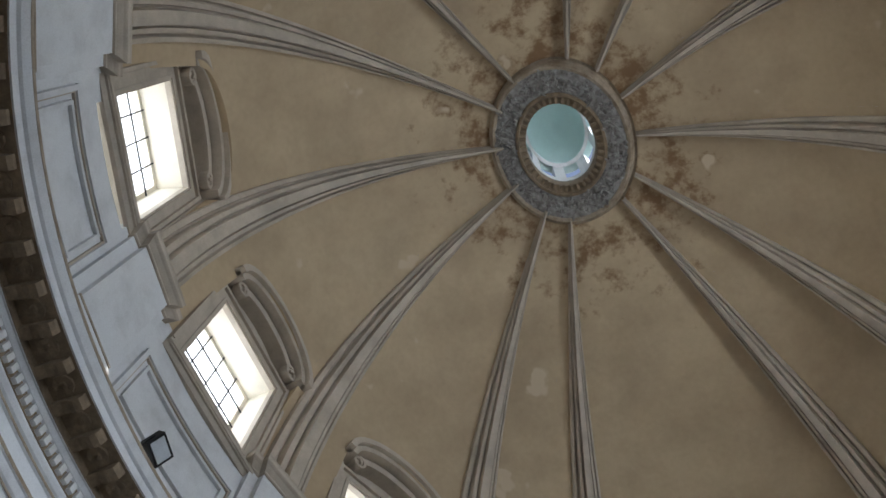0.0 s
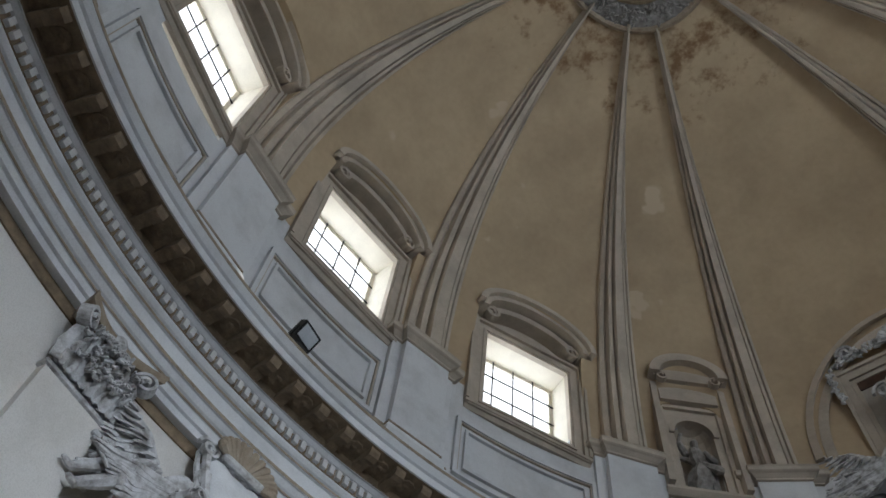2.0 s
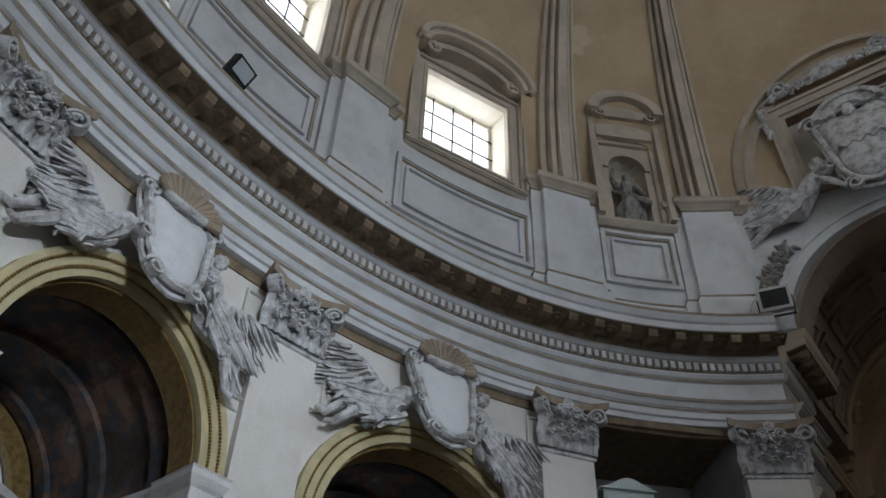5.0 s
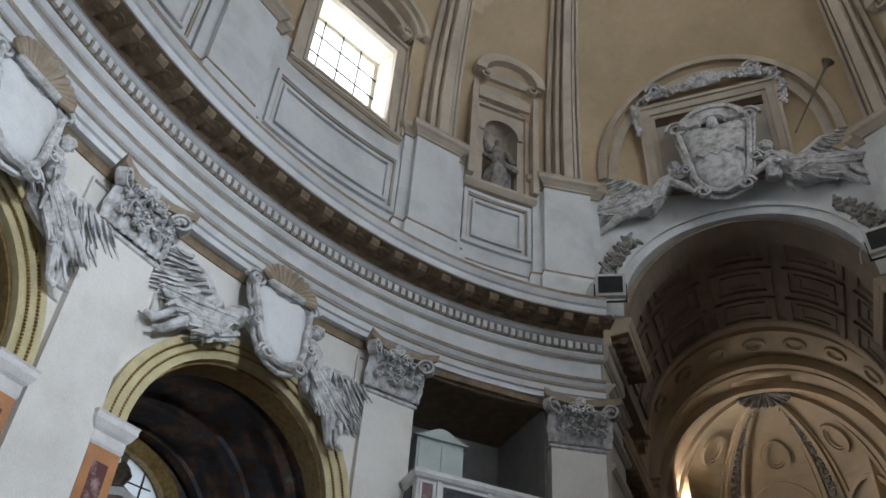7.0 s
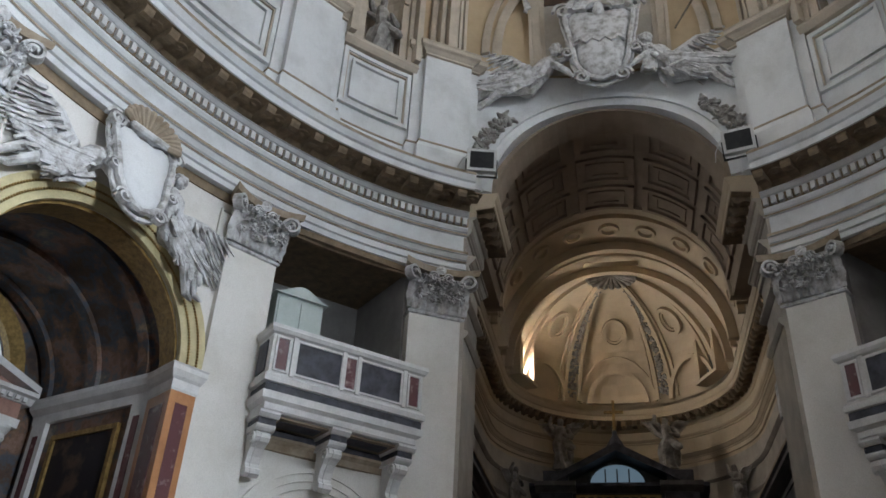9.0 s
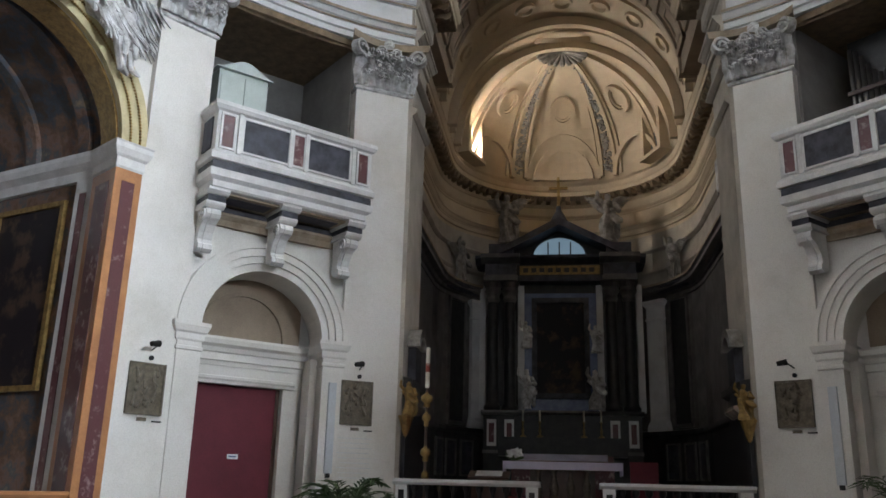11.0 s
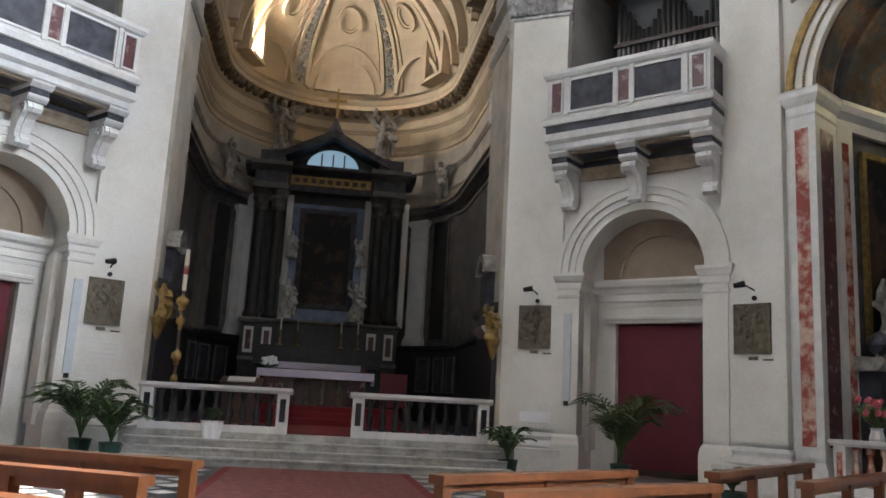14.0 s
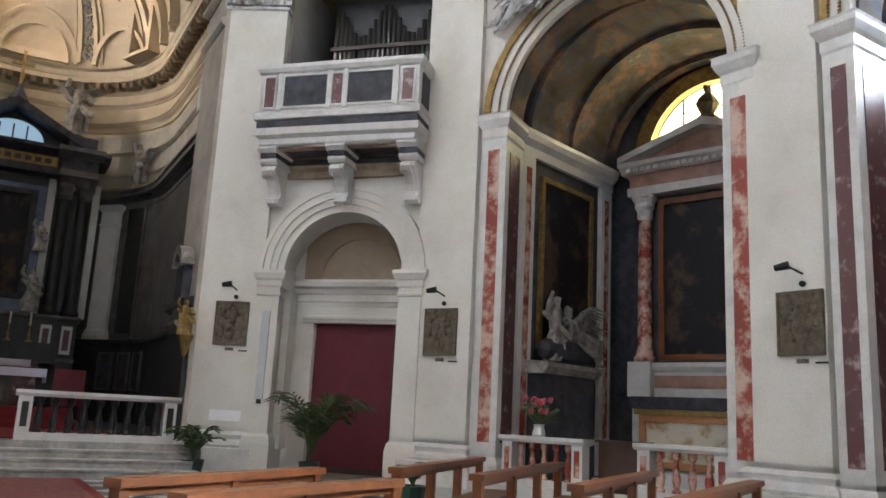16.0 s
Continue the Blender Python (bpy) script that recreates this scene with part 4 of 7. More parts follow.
def dome_strip(pts, w, t0, t1):
    """A raised moulding on the dome through points of (phi, z)."""
    v, f = [], []
    for i, (ph, z) in enumerate(pts):
        a, b = pts[max(0, i - 1)], pts[min(len(pts) - 1, i + 1)]
        d = (dp(*b) - dp(*a)).normalized()
        p = dp(ph, z)
        nrm = (dp(ph, z, 0.1) - p).normalized()
        sd = d.cross(nrm) * w / 2
        v += [p - sd - nrm * 0.05, p - sd + nrm * t0, p + sd + nrm * t1, p + sd - nrm * 0.05]
    for i in range(len(pts) - 1):
        for j in range(4):
            k = (j + 1) % 4
            f.append((i * 4 + j, i * 4 + k, i * 4 + 4 + k, i * 4 + 4 + j))
    return v, f + [(0, 1, 2, 3), tuple(len(pts) * 4 - 4 + j for j in range(4))]


def lun_arch(k, kz):
    return [(-k * math.cos(math.pi * i / 28), 20.9 + kz * math.sin(math.pi * i / 28) ** 0.85) for i in range(29)]


lf = thing("lunette_arch", None, "broad moulded stucco arch on the dome over the chancel", "moulding")
part("outer_roll", dome_strip(lun_arch(19.6, 4.5), 0.22, 0.12, 0.26), M_RIB, lf)
part("inner_roll", dome_strip(lun_arch(17.6, 4.05), 0.30, 0.06, 0.16), M_RIB, lf)
lm = place(0, WO, 20.6) @ pose(0, 0, 0, 11) @ Matrix.Diagonal((0.92, 1, 0.87, 1))
lu = thing("window_7", lm, "framed dark window with a shell garland over the chancel arch", "window", kind="structure")
part("window_frame", frame_band(4.7, 3.9, 0.30, -0.30, 0.25, 1.85), M_RIB, lu)
part("frame_roll", frame_band(4.9, 4.1, 0.12, -0.40, 0.1, 1.85), M_RIB, lu)
part("inner_step", frame_band(4.1, 3.3, 0.16, -0.20, 0.2, 1.85), M_RIB, lu)
# flat board toned for the recess shade; dark strip paints it under the head
part("window_recess", box(-1.95, 1.95, -0.10, 0.0, 0.3, 3.42), M_CHW, lu, "flat recess board with its shade put into the colour")
part("head_shade_strip", box(-1.9, 1.9, -0.16, 0.0, 3.0, 3.42), M_DKWOOD, lu)
random.seed(8)
orn = []
for i in range(110):
    t = random.uniform(-1, 1)
    p = Vector((2.5 * t, -0.42 + random.uniform(-.1, .05), 4.05 + 0.42 * (1 - t * t) + random.uniform(-0.16, 0.16)))
    orn.append(capsule(p, p + Vector((random.uniform(-.2, .2), 0, random.uniform(-.15, .15))), 0.085, 0.04, n=6))
for sx in (-1, 1):
    for i in range(22):
        p = Vector((sx * (2.55 + random.uniform(-.12, .12)), -0.4, 4.0 - i * 0.065))
        orn.append(capsule(p, p + Vector((random.uniform(-.12, .12), -.03, -.08)), 0.08, 0.05, n=6))
    orn.append(moved(spiral(0.34, 0.12, sx=sx), Matrix.Translation((sx * 1.7, -0.42, 4.5))))
for i in range(9):
    q = math.pi * (i + 0.5) / 9
    orn.append(capsule((0, -0.45, 4.15), (0.55 * math.cos(q), -0.48, 4.15 + 0.6 * math.sin(q)), 0.03, 0.1, n=6))
part("garland", join(*orn), M_STUCCO, lu, "stucco garland with a scallop shell")

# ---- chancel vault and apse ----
# darker plaster with the vault's shade put into its colour
M_VAULT = mat("shade_toned_plaster", (0.38, 0.30, 0.225), 0.85, var=0.25, scale=0.8)
cv = [arch_band(3.45, 4.6, 14.46, 15.6, n=36, cz=15.42), arch_band(4.1, 4.9, 15.55, 21.0, n=36, cz=15.42)]
for iy in range(3):
    y0 = 15.9 + iy * 1.75
    for k in range(5):
        a0 = 8 + k * 33.5
        for a, b in ((a0, a0 + 3), (a0 + 26, a0 + 29)):
            cv.append(arch_band(3.99, 4.12, y0, y0 + 1.45, n=2, a0=a, a1=b, cz=15.42))
            cv.append(arch_band(4.04, 4.12, y0 + .35, y0 + 1.15, n=2, a0=a + (5 if a == a0 else -5), a1=b + (5 if a == a0 else -5), cz=15.42))
        for y in (y0, y0 + 1.3):
            cv.append(arch_band(3.99, 4.12, y, y + 0.16, n=6, a0=a0, a1=a0 + 29, cz=15.42))
        for y in (y0 + .35, y0 + 1.05):
            cv.append(arch_band(4.04, 4.12, y, y + 0.1, n=6, a0=a0 + 5, a1=a0 + 24, cz=15.42))
tagged(part("ceiling_chancel_vault", join(*cv), M_VAULT), "coffered barrel vault of the chancel, shade put into its colour", "vault", kind="structure")
YC, RC = 26.8, 4.62
cv = [arch_band(4.0, 5.6, 20.8, 21.2, n=36, cz=15.42), arch_band(RC, 5.2, 21.0, YC, n=36, cz=15.38)]
for r, y, d in ((4.24, 21.2, .25), (4.36, 22.0, .2), (4.24, 24.2, .3), (4.38, 24.9, .2), (4.30, 26.2, .3)):
    cv.append(arch_band(r, RC + 0.05, y, y + d, n=36, cz=15.38))
for k in range(9):
    q = radians(16 + k * 18.5)
    ringv = lathe([(0.24, 0), (0.30, -0.12), (0.40, -0.12), (0.44, 0.0)], 14)
    cv.append(moved(ringv, Matrix.Translation((-RC * math.cos(q), 23.2, 15.38 + RC * math.sin(q))) @ Matrix.Rotation(q - math.pi / 2, 4, "Y")))
# conch
v, f = [], []
nu, nv = 40, 14
for j in range(nv + 1):
    e = math.pi / 2 * j / nv
    for i in range(nu + 1):
        a = math.pi * i / nu
        v.append(Vector((-RC * math.cos(a) * math.cos(e), YC + RC * math.sin(a) * math.cos(e), 15.38 + RC * math.sin(e))))
for j in range(nv):
    for i in range(nu):
        f.append((j * (nu + 1) + i, j * (nu + 1) + i + 1, (j + 1) * (nu + 1) + i + 1, (j + 1) * (nu + 1) + i))
cv.append((v, f))


def conch(a, e, r=RC):
    a, e = radians(a), radians(e)
    return Vector((-r * math.cos(a) * math.cos(e), YC + r * math.sin(a) * math.cos(e), 15.38 + r * math.sin(e)))


def conch_strip(pts, w, t):
    """A raised band over the conch through points of (azimuth, elevation)."""
    v, f = [], []
    for i, (a, e) in enumerate(pts):
        a0, e0 = pts[max(0, i - 1)]
        a1, e1 = pts[min(len(pts) - 1, i + 1)]
        p, d = conch(a, e), (conch(a1, e1) - conch(a0, e0)).normalized()
        nrm = (p - Vector((0, YC, 15.38))).normalized()
        s = d.cross(nrm) * w / 2
        v += [p - s + nrm * 0.05, p - s - nrm * t, p + s - nrm * t, p + s + nrm * 0.05]
    for i in range(len(pts) - 1):
        for j in range(4):
            k = (j + 1) % 4
            f.append((i * 4 + j, i * 4 + k, i * 4 + 4 + k, i * 4 + 4 + j))
    return v, f + [(0, 1, 2, 3), tuple(len(pts) * 4 - 4 + j for j in range(4))]


random.seed(11)
gold = []
for a in (62, 118):
    for d in (-4.5, 4.5):
        cv.append(conch_strip([(a + d, e) for e in range(2, 80, 5)], 0.16, 0.22))
        cv.append(conch_strip([(a + d * 1.7, e) for e in range(2, 80, 5)], 0.10, 0.12))
    for i in range(190):
        e = random.uniform(4, 74)
        p = conch(a + random.uniform(-2.4, 2.4), e, RC - 0.14)
        gold.append(capsule(p, p + Vector((random.uniform(-.12, .12), 0, random.uniform(-.1, .1))), 0.07, 0.04, n=5))
for a in (20, 160):
    cv.append(conch_strip([(a, e) for e in range(2, 78, 5)], 0.26, 0.2))
    cv.append(conch_strip([(a + (7 if a < 90 else -7), e) for e in range(2, 78, 5)], 0.1, 0.08))
for c, rw in ((90, 9), (41, 8), (139, 8)):
    pts = [(c + rw * math.cos(radians(t)), 44 + 8 * math.sin(radians(t))) for t in range(0, 361, 20)]
    cv.append(conch_strip(pts, 0.18, 0.2))
    cv.append(conch_strip([(c + (rw - 2.6) * math.cos(radians(t)), 44 + 5.8 * math.sin(radians(t))) for t in range(0, 361, 20)], 0.09, 0.12))
    pts = [(c + 17 * math.cos(radians(t)), 1 + 20 * math.sin(radians(t))) for t in range(0, 181, 12)]
    cv.append(conch_strip(pts, 0.2, 0.22))
pts = [(90 + 22 * math.cos(radians(t)), 1 + 28 * math.sin(radians(t))) for t in range(0, 181, 12)]
cv.append(conch_strip(pts, 0.14, 0.16))
cv.append(conch_strip([(72, 2.5), (80, 2.5), (90, 2.5), (100, 2.5), (108, 2.5)], 0.16, 0.2))
tagged(part("ceiling_apse", join(*cv), M_APSE), "ochre stucco half dome of the apse with ribs", "vault", kind="structure")
tagged(part("rib_garland", join(*gold), M_AGED), "stucco leaf garlands along the apse ribs", "garland", kind="stuff")
sh = thing("stucco_shell", Matrix.Translation((0, 0, 0)), "stucco scallop crown at the top of the apse", "ornament")
fan = [capsule(conch(90, 88, RC - .1) + Vector((0, -0.3, -0.1)), conch(90, 88, RC - .1) + Vector((1.0 * math.cos(q), -0.45 + 0.5 * math.sin(q), -0.35 - 0.2 * math.sin(q))), 0.05, 0.13, n=6) for q in [math.pi * (i + .5) / 11 for i in range(11)]]
part("shell_fan", join(*fan), M_AGED, sh)
part("shell_rim", join(moved(arch_band(1.0, 1.2, -0.1, 0.1, n=20, a0=180, a1=360), Matrix.Translation((0, 26.1, 20.0)) @ pose(0, 0, 0, -60))), M_APSE, sh)


def apse_window(idx, a, watts):
    p = conch(a, 13, RC)
    d = Vector((0, YC, 0)) - Vector((p.x, p.y, 0))
    d.normalize()
    rt = Vector((-d.y, d.x, 0))
    m = Matrix((rt, -d, Vector((0, 0, 1)))).transposed().to_4x4()
    m.translation = Vector((p.x, p.y, 15.6)) + d * 0.35
    w = thing("window_%d" % idx, m, "arched apse window in a stucco frame", "window", kind="structure")
    part("window_frame", arch_strip(0.62, 0.62, 0.85, 0.85, -0.12, 0.5, 1.75), M_APSE, w)
    part("frame_left", box(-0.85, -0.62, -0.12, 0.5, 0, 1.75), M_APSE, w)
    part("frame_right", box(0.62, 0.85, -0.12, 0.5, 0, 1.75), M_APSE, w)
    part("window_sill", box(-0.95, 0.95, -0.18, 0.5, -0.15, 0), M_APSE, w)
    if watts:
        area("apse_window_light", m @ Matrix.Translation((0, 0.3, 1.15)), 1.24, 2.3, watts, (1, 0.96, 0.88))
        part("upright_bar", box(-0.03, 0.03, 0.15, 0.2, 0, 2.3), M_IRON, w)
    else:
        part("pane", join(box(-0.62, 0.62, 0.25, 0.3, 0, 1.75), arch_strip(0.02, 0.02, 0.62, 0.62, 0.25, 0.3, 1.75)), M_BLACK, w, "dark unlit pane")


apse_window(8, 18, 720)
# slab and outer wall added out of sight to stop sky light leaking in
tagged(part("ceiling_chancel_roof", box(-7, 7, 14.7, 34, 20.9, 21.1), M_APSE), "unseen slab that keeps sky light off the chancel vault", "ceiling", kind="structure")
tagged(part("wall_chancel_blocker", run(CHP, [(0.45, 15.3), (0.45, 21), (0.8, 21), (0.8, 15.3)]), M_APSE), "unseen wall that blocks sky light above the chancel cornice", "wall", kind="structure")
apse_window(9, 158, 0)

# ---- chapels ----
M_CURTAIN = bpy.data.materials.new("sunlit_yellow_curtain")
M_CURTAIN.use_nodes = True
nt = M_CURTAIN.node_tree
tr = nt.nodes.new("ShaderNodeBsdfTranslucent")
tr.inputs[0].default_value = (0.95, 0.84, 0.58, 1)
nt.links.new(tr.outputs[0], nt.nodes["Material Output"].inputs[0])


def baluster(h, r):
    return lathe([(0, 0), (r, 0), (r, h * .06), (r * .6, h * .1), (r * .75, h * .18), (r, h * .32), (r * .8, h * .45), (r * .45, h * .68), (r * .55, h * .8), (r * .9, h * .86), (r * .9, h), (0, h)], 8)


def rail(name, m, x0, x1, h, body, fill, label, group, n=None, posts=0.24):
    """A marble altar rail: plinth, balusters, two end posts and a top."""
    r = thing(name, m, label, "balustrade", group)
    part("plinth", box(x0, x1, -0.15, 0.15, 0, 0.14), body, r)
    part("top", moulding(x0 - 0.06, x1 + 0.06, [(-0.2, h - 0.06), (-0.2, h), (0.2, h), (0.2, h - 0.06), (0.14, h - 0.12), (-0.14, h - 0.12)]), body, r)
    for x in (x0 + posts / 2, x1 - posts / 2):
        p = part("post", box(x - posts / 2, x + posts / 2, -0.13, 0.13, 0.14, h - 0.12), body, r)
        part("inlay", box(x - posts / 4, x + posts / 4, -0.136, -0.12, 0.24, h - 0.22), fill, p)
    L = x1 - x0 - 2 * posts
    k = n or max(2, int(L / 0.26))
    b0 = None
    for i in range(k):
        mt = Matrix.Translation((x0 + posts + L * (i + .5) / k, 0, 0.14))
        if b0 is None:
            b0 = part("baluster", baluster(h - 0.26, 0.085), fill, r, smooth=True)
            b0.matrix_basis = mt
        else:
            twin(b0, "baluster", r, mt)
    return r


def chapel(s, i, st):
    c, half, ro = BAYS[s][i]
    m = place(s * c, 0)
    tag = ("east" if s > 0 else "west") + "_chapel_%d" % (i + 1)
    hw, y0, y1 = half + 0.35, 1.08, 5.3
    wall("wall_%s_left" % tag, moved(box(-hw - 0.2, -hw, y0, y1, 0, 8.2), m), "chapel side wall clad in marble", st["side"])
    wall("wall_%s_right" % tag, moved(box(hw, hw + 0.2, y0, y1, 0, 8.2), m), "chapel side wall clad in marble", st["side"])
    wall("wall_%s_back" % tag, moved(flat_wall(-hw, hw, 0, 11.2, -1.75, 1.75, 8.35, 1.75, y1, y1 + 0.3, zsill=8.35), m), "chapel end wall with a lunette window", st["side"])
    tagged(part("ceiling_%s" % tag, moved(join(arch_strip(hw, 2.55, hw + .2, 2.8, y0, y1, 8.1), *[arch_strip(hw - .12, 2.42, hw, 2.56, y0 + .2 + k * 1.75, y0 + .55 + k * 1.75, 8.1) for k in range(3)]), m), st["vault"]), "frescoed chapel vault", "vault", kind="structure")
    part_floor = tagged(part("floor_%s" % tag, moved(box(-hw, hw, -0.35, y1, 0.0, 0.16), m), M_WHITE), "raised marble chapel floor", "floor", kind="structure")
    w = thing("window_%s" % tag, m, "arched lunette window with a gilded surround", "window", kind="structure")
    part("window_frame", arch_strip(1.7, 1.7, 2.1, 2.1, y1 - 0.22, y1 + 0.02, 8.35), M_GOLD, w, "gilded carved arch")
    if st["pane"]:
        part("pane", arch_strip(0.02, 0.02, 1.75, 1.75, y1 + 0.18, y1 + 0.19, 8.35), st["pane"], w)
    for k in (-0.9, -0.3, 0.3, 0.9):
        part("upright_bar", box(k - 0.02, k + 0.02, y1 + 0.12, y1 + 0.16, 8.35, 8.35 + math.sqrt(3.0 - k * k)), M_IRON, w)
    for k in (0.55, 1.1):
        part("cross_bar", box(-1.6 + k * .4, 1.6 - k * .4, y1 + 0.1, y1 + 0.13, 8.35 + k, 8.38 + k), M_IRON, w)
    area("chapel_window_light", m @ Matrix.Translation((0, y1 + 0.4, 9.2)), 3.4, 1.8, st["watts"])
    # arch, imposts and marble jambs
    a = thing("chapel_arch", m, st["arch_label"], "arch", "chapel arches")
    k = (ro - half)
    part("archivolt_outer", bent(arch_strip(ro - k * .3, 2.98 - k * .3, ro, 2.98, 0.02, 0.25, 7.98), s * c), st["orn"], a, "carved outer band")
    part("archivolt_middle", bent(arch_strip(half + k * .3, 2.5 + k * .28, ro - k * .3, 2.98 - k * .3, 0.06, 0.25, 7.98), s * c), st["band"], a)
    part("archivolt_inner", bent(arch_strip(half - 0.02, 2.48, half + k * .3, 2.5 + k * .28, 0.11, 0.25, 7.98), s * c), st["band"], a)
    part("soffit_band", bent(arch_strip(half - 0.06, 2.42, half - 0.01, 2.5, 0.3, 1.0, 7.98), s * c), st["soffit"], a, "gilded coffered soffit")
    bd = [capsule((0, 0, 0), (0.001, 0, 0), 0.032, 0.032, n=5)] * 1
    for rr, zr, y in ((ro - k * .33, 2.98 - k * .33, 0.03), (half + k * .3, 2.5 + k * .28, 0.07)):
        beads = [moved(bd[0], Matrix.Translation((rr * math.cos(q * math.pi / 130), y, 7.98 + zr * math.sin(q * math.pi / 130)))) for q in range(1, 130)]
        tagged(part("beading", bent(join(*beads), s * c), M_GOLD, a, "row of small gilt beads"), "row of small gilt beads", kind="stuff")
    for sx in (-1, 1):
        x0, x1 = sorted((sx * (half - 0.1), sx * (ro - 0.03)))
        cx, ww = (x0 + x1) / 2, x1 - x0
        pr = [(0.0, 7.45), (0.02, 7.5), (0.02, 7.68), (0.07, 7.74), (0.13, 7.86), (0.13, 7.96), (0.15, 8.0), (-0.15, 8.0), (-0.15, 7.45)]
        part("impost", bent(moved(wrap(ww, 1.05, pr), Matrix.Translation((cx, 0.02, 0))), s * c), M_WHITE, a, "white marble impost")
        j = part("jamb", bent(box(x0, x1, 0.02, 1.07, 0.62, 7.46), s * c), st["jamb"], a)
        part("front_strip", bent(box(cx - ww * .24, cx + ww * .24, 0.008, 0.1, 0.95, 7.2), s * c), st["strip"], j, "veined marble strip")
        xi = sx * (half - 0.1)
        part("inner_strip", bent(box(xi - 0.012, xi + 0.012, 0.25, 0.85, 0.95, 7.2), s * c), st["strip2"], j)
        part("jamb_foot", bent(moved(wrap(ww, 1.05, [(0.0, 0.75), (0.0, 0.66), (0.05, 0.6), (0.09, 0.5), (0.09, 0.0), (-0.15, 0.0), (-0.15, 0.75)]), Matrix.Translation((cx, 0.02, 0))), s * c), M_WHITE, a)
    # altar with columns, pediment and painting
    al = thing("chapel_altar", m @ Matrix.Translation((0, y1, 0.16)), "marble side altar with columns, pediment and dark painting", "altar", "chapel altars")
    part("altar_table", box(-1.45, 1.45, -1.15, -0.4, 0.35, 1.55), M_VEINED, al, "cream and yellow veined marble altar front")
    part("altar_front_frame", frame_band(2.9, 1.2, 0.16, -1.2, -1.1, 0.95), M_ORANGE, al, "orange marble border")
    part("table_top", box(-1.55, 1.55, -1.25, -0.4, 1.55, 1.66), M_GOLD, al)
    part("step", box(-1.8, 1.8, -1.9, -0.4, 0, 0.3), M_WHITE, al)
    part("gradine", box(-1.9, 1.9, -0.8, 0, 1.7, 1.98), M_DARK, al, "green-black marble shelf")
    part("plinth", box(-2.0, 2.0, -0.5, 0, 0.3, 2.6), M_WHITE, al)
    part("plinth_band", box(-1.4, 1.4, -0.515, -0.4, 2.2, 2.5), M_PINKM, al)
    part("plinth_moulding", moulding(-2.05, 2.05, [(0, 2.6), (-0.55, 2.6), (-0.62, 2.7), (-0.62, 2.8), (0, 2.82)]), M_WHITE, al)
    part("backing", box(-2.1, 2.1, -0.2, 0, 2.8, 7.0), st["back"], al)
    for sx in (-1, 1):
        co = part("column", moved(lathe([(0, 2.82), (0.26, 2.82), (0.27, 2.95), (0.21, 3.0), (0.22, 3.1), (0.185, 3.15), (0.16, 6.4), (0.18, 6.42)], 16), Matrix.Translation((sx * 1.72, -0.4, 0))), M_RED, al, "red veined marble column", smooth=True)
        part("column_capital", moved(crumpled(lathe([(0.16, 6.4), (0.2, 6.5), (0.19, 6.65), (0.26, 6.75), (0.24, 6.85), (0.33, 6.98), (0.33, 7.05), (0, 7.05)], 14), 0.025, 14), Matrix.Translation((sx * 1.72, -0.4, 0))), M_WHITE, co)
        part("pedestal", box(sx * 1.72 - 0.3, sx * 1.72 + 0.3, -0.72, -0.1, 1.98, 2.82), M_WHITE, al)
    part("architrave", moulding(-2.1, 2.1, [(0, 7.05), (-0.62, 7.05), (-0.65, 7.25), (0, 7.25)]), M_WHITE, al)
    part("frieze", box(-2.05, 2.05, -0.6, 0, 7.25, 7.62), M_PINKM, al, "pink marble frieze")
    part("cornice", moulding(-2.25, 2.25, [(0, 7.62), (-0.66, 7.62), (-0.78, 7.75), (-0.9, 7.78), (-0.9, 7.88), (0, 7.9)]), M_WHITE, al)
    for sx in (-1, 1):
        part("raking_cornice", prism([(sx * 2.28, 7.9), (sx * 2.28, 8.06), (0, 8.75), (0, 8.55)], -0.85, 0), M_WHITE, al)
    part("tympanum", prism([(-2.1, 7.9), (2.1, 7.9), (0, 8.6)], -0.5, 0), M_PINKM, al)
    tt = None
    for kk in range(22):
        mt = Matrix.Translation((-2.0 + kk * 4.0 / 21, -0.74, 7.66))
        if tt is None:
            tt = part("small_dentil", box(-0.05, 0.05, -0.05, 0.1, -0.02, 0.08), M_WHITE, al)
            tt.matrix_basis = mt
        else:
            twin(tt, "small_dentil", al, mt)
    if i == 0:
        part("finial", moved(crumpled(lathe([(0, 0), (0.3, 0), (0.3, 0.15), (0.15, 0.25), (0.3, 0.5), (0.2, 0.7), (0.08, 0.8), (0.1, 1.0), (0, 1.0)], 10), 0.04, 6), Matrix.Translation((0, -0.45, 8.65))), M_BRONZE, al)
    pa = thing("altarpiece", m @ Matrix.Translation((0, y1 + 0.16 - 0.42, 0.16)), "large dark oil painting in a brown wooden frame", "painting", "chapel paintings")
    part("picture_frame", frame_band(2.75, 4.05, 0.14, -0.10, 0.05, 4.9), M_WOOD, pa)
    part("canvas", box(-1.25, 1.25, -0.04, 0.02, 2.98, 6.82), M_PAINT, pa)
    # side walls: panel pilasters, pictures
    for sx in (-1, 1):
        q = m @ Matrix.Translation((sx * hw, 3.0, 0)) @ pose(0, 0, 0, 0, 0, -90 * sx)
        sp = thing("side_picture", q, "dim painting in a gilt frame on a chapel wall", "painting", "chapel paintings")
        part("picture_frame", frame_band(2.3, 4.1, 0.12, -0.1, 0.0, 5.1), M_GOLD, sp)
        part("canvas", box(-1.05, 1.05, -0.04, 0.0, 3.1, 7.1), st["pic"], sp)
        for k, xx in enumerate((-1.75, 1.75)):
            pp = thing("marble_strip", q, "white marble wall strip with a coloured inlay", "pilaster", "chapel wall strips")
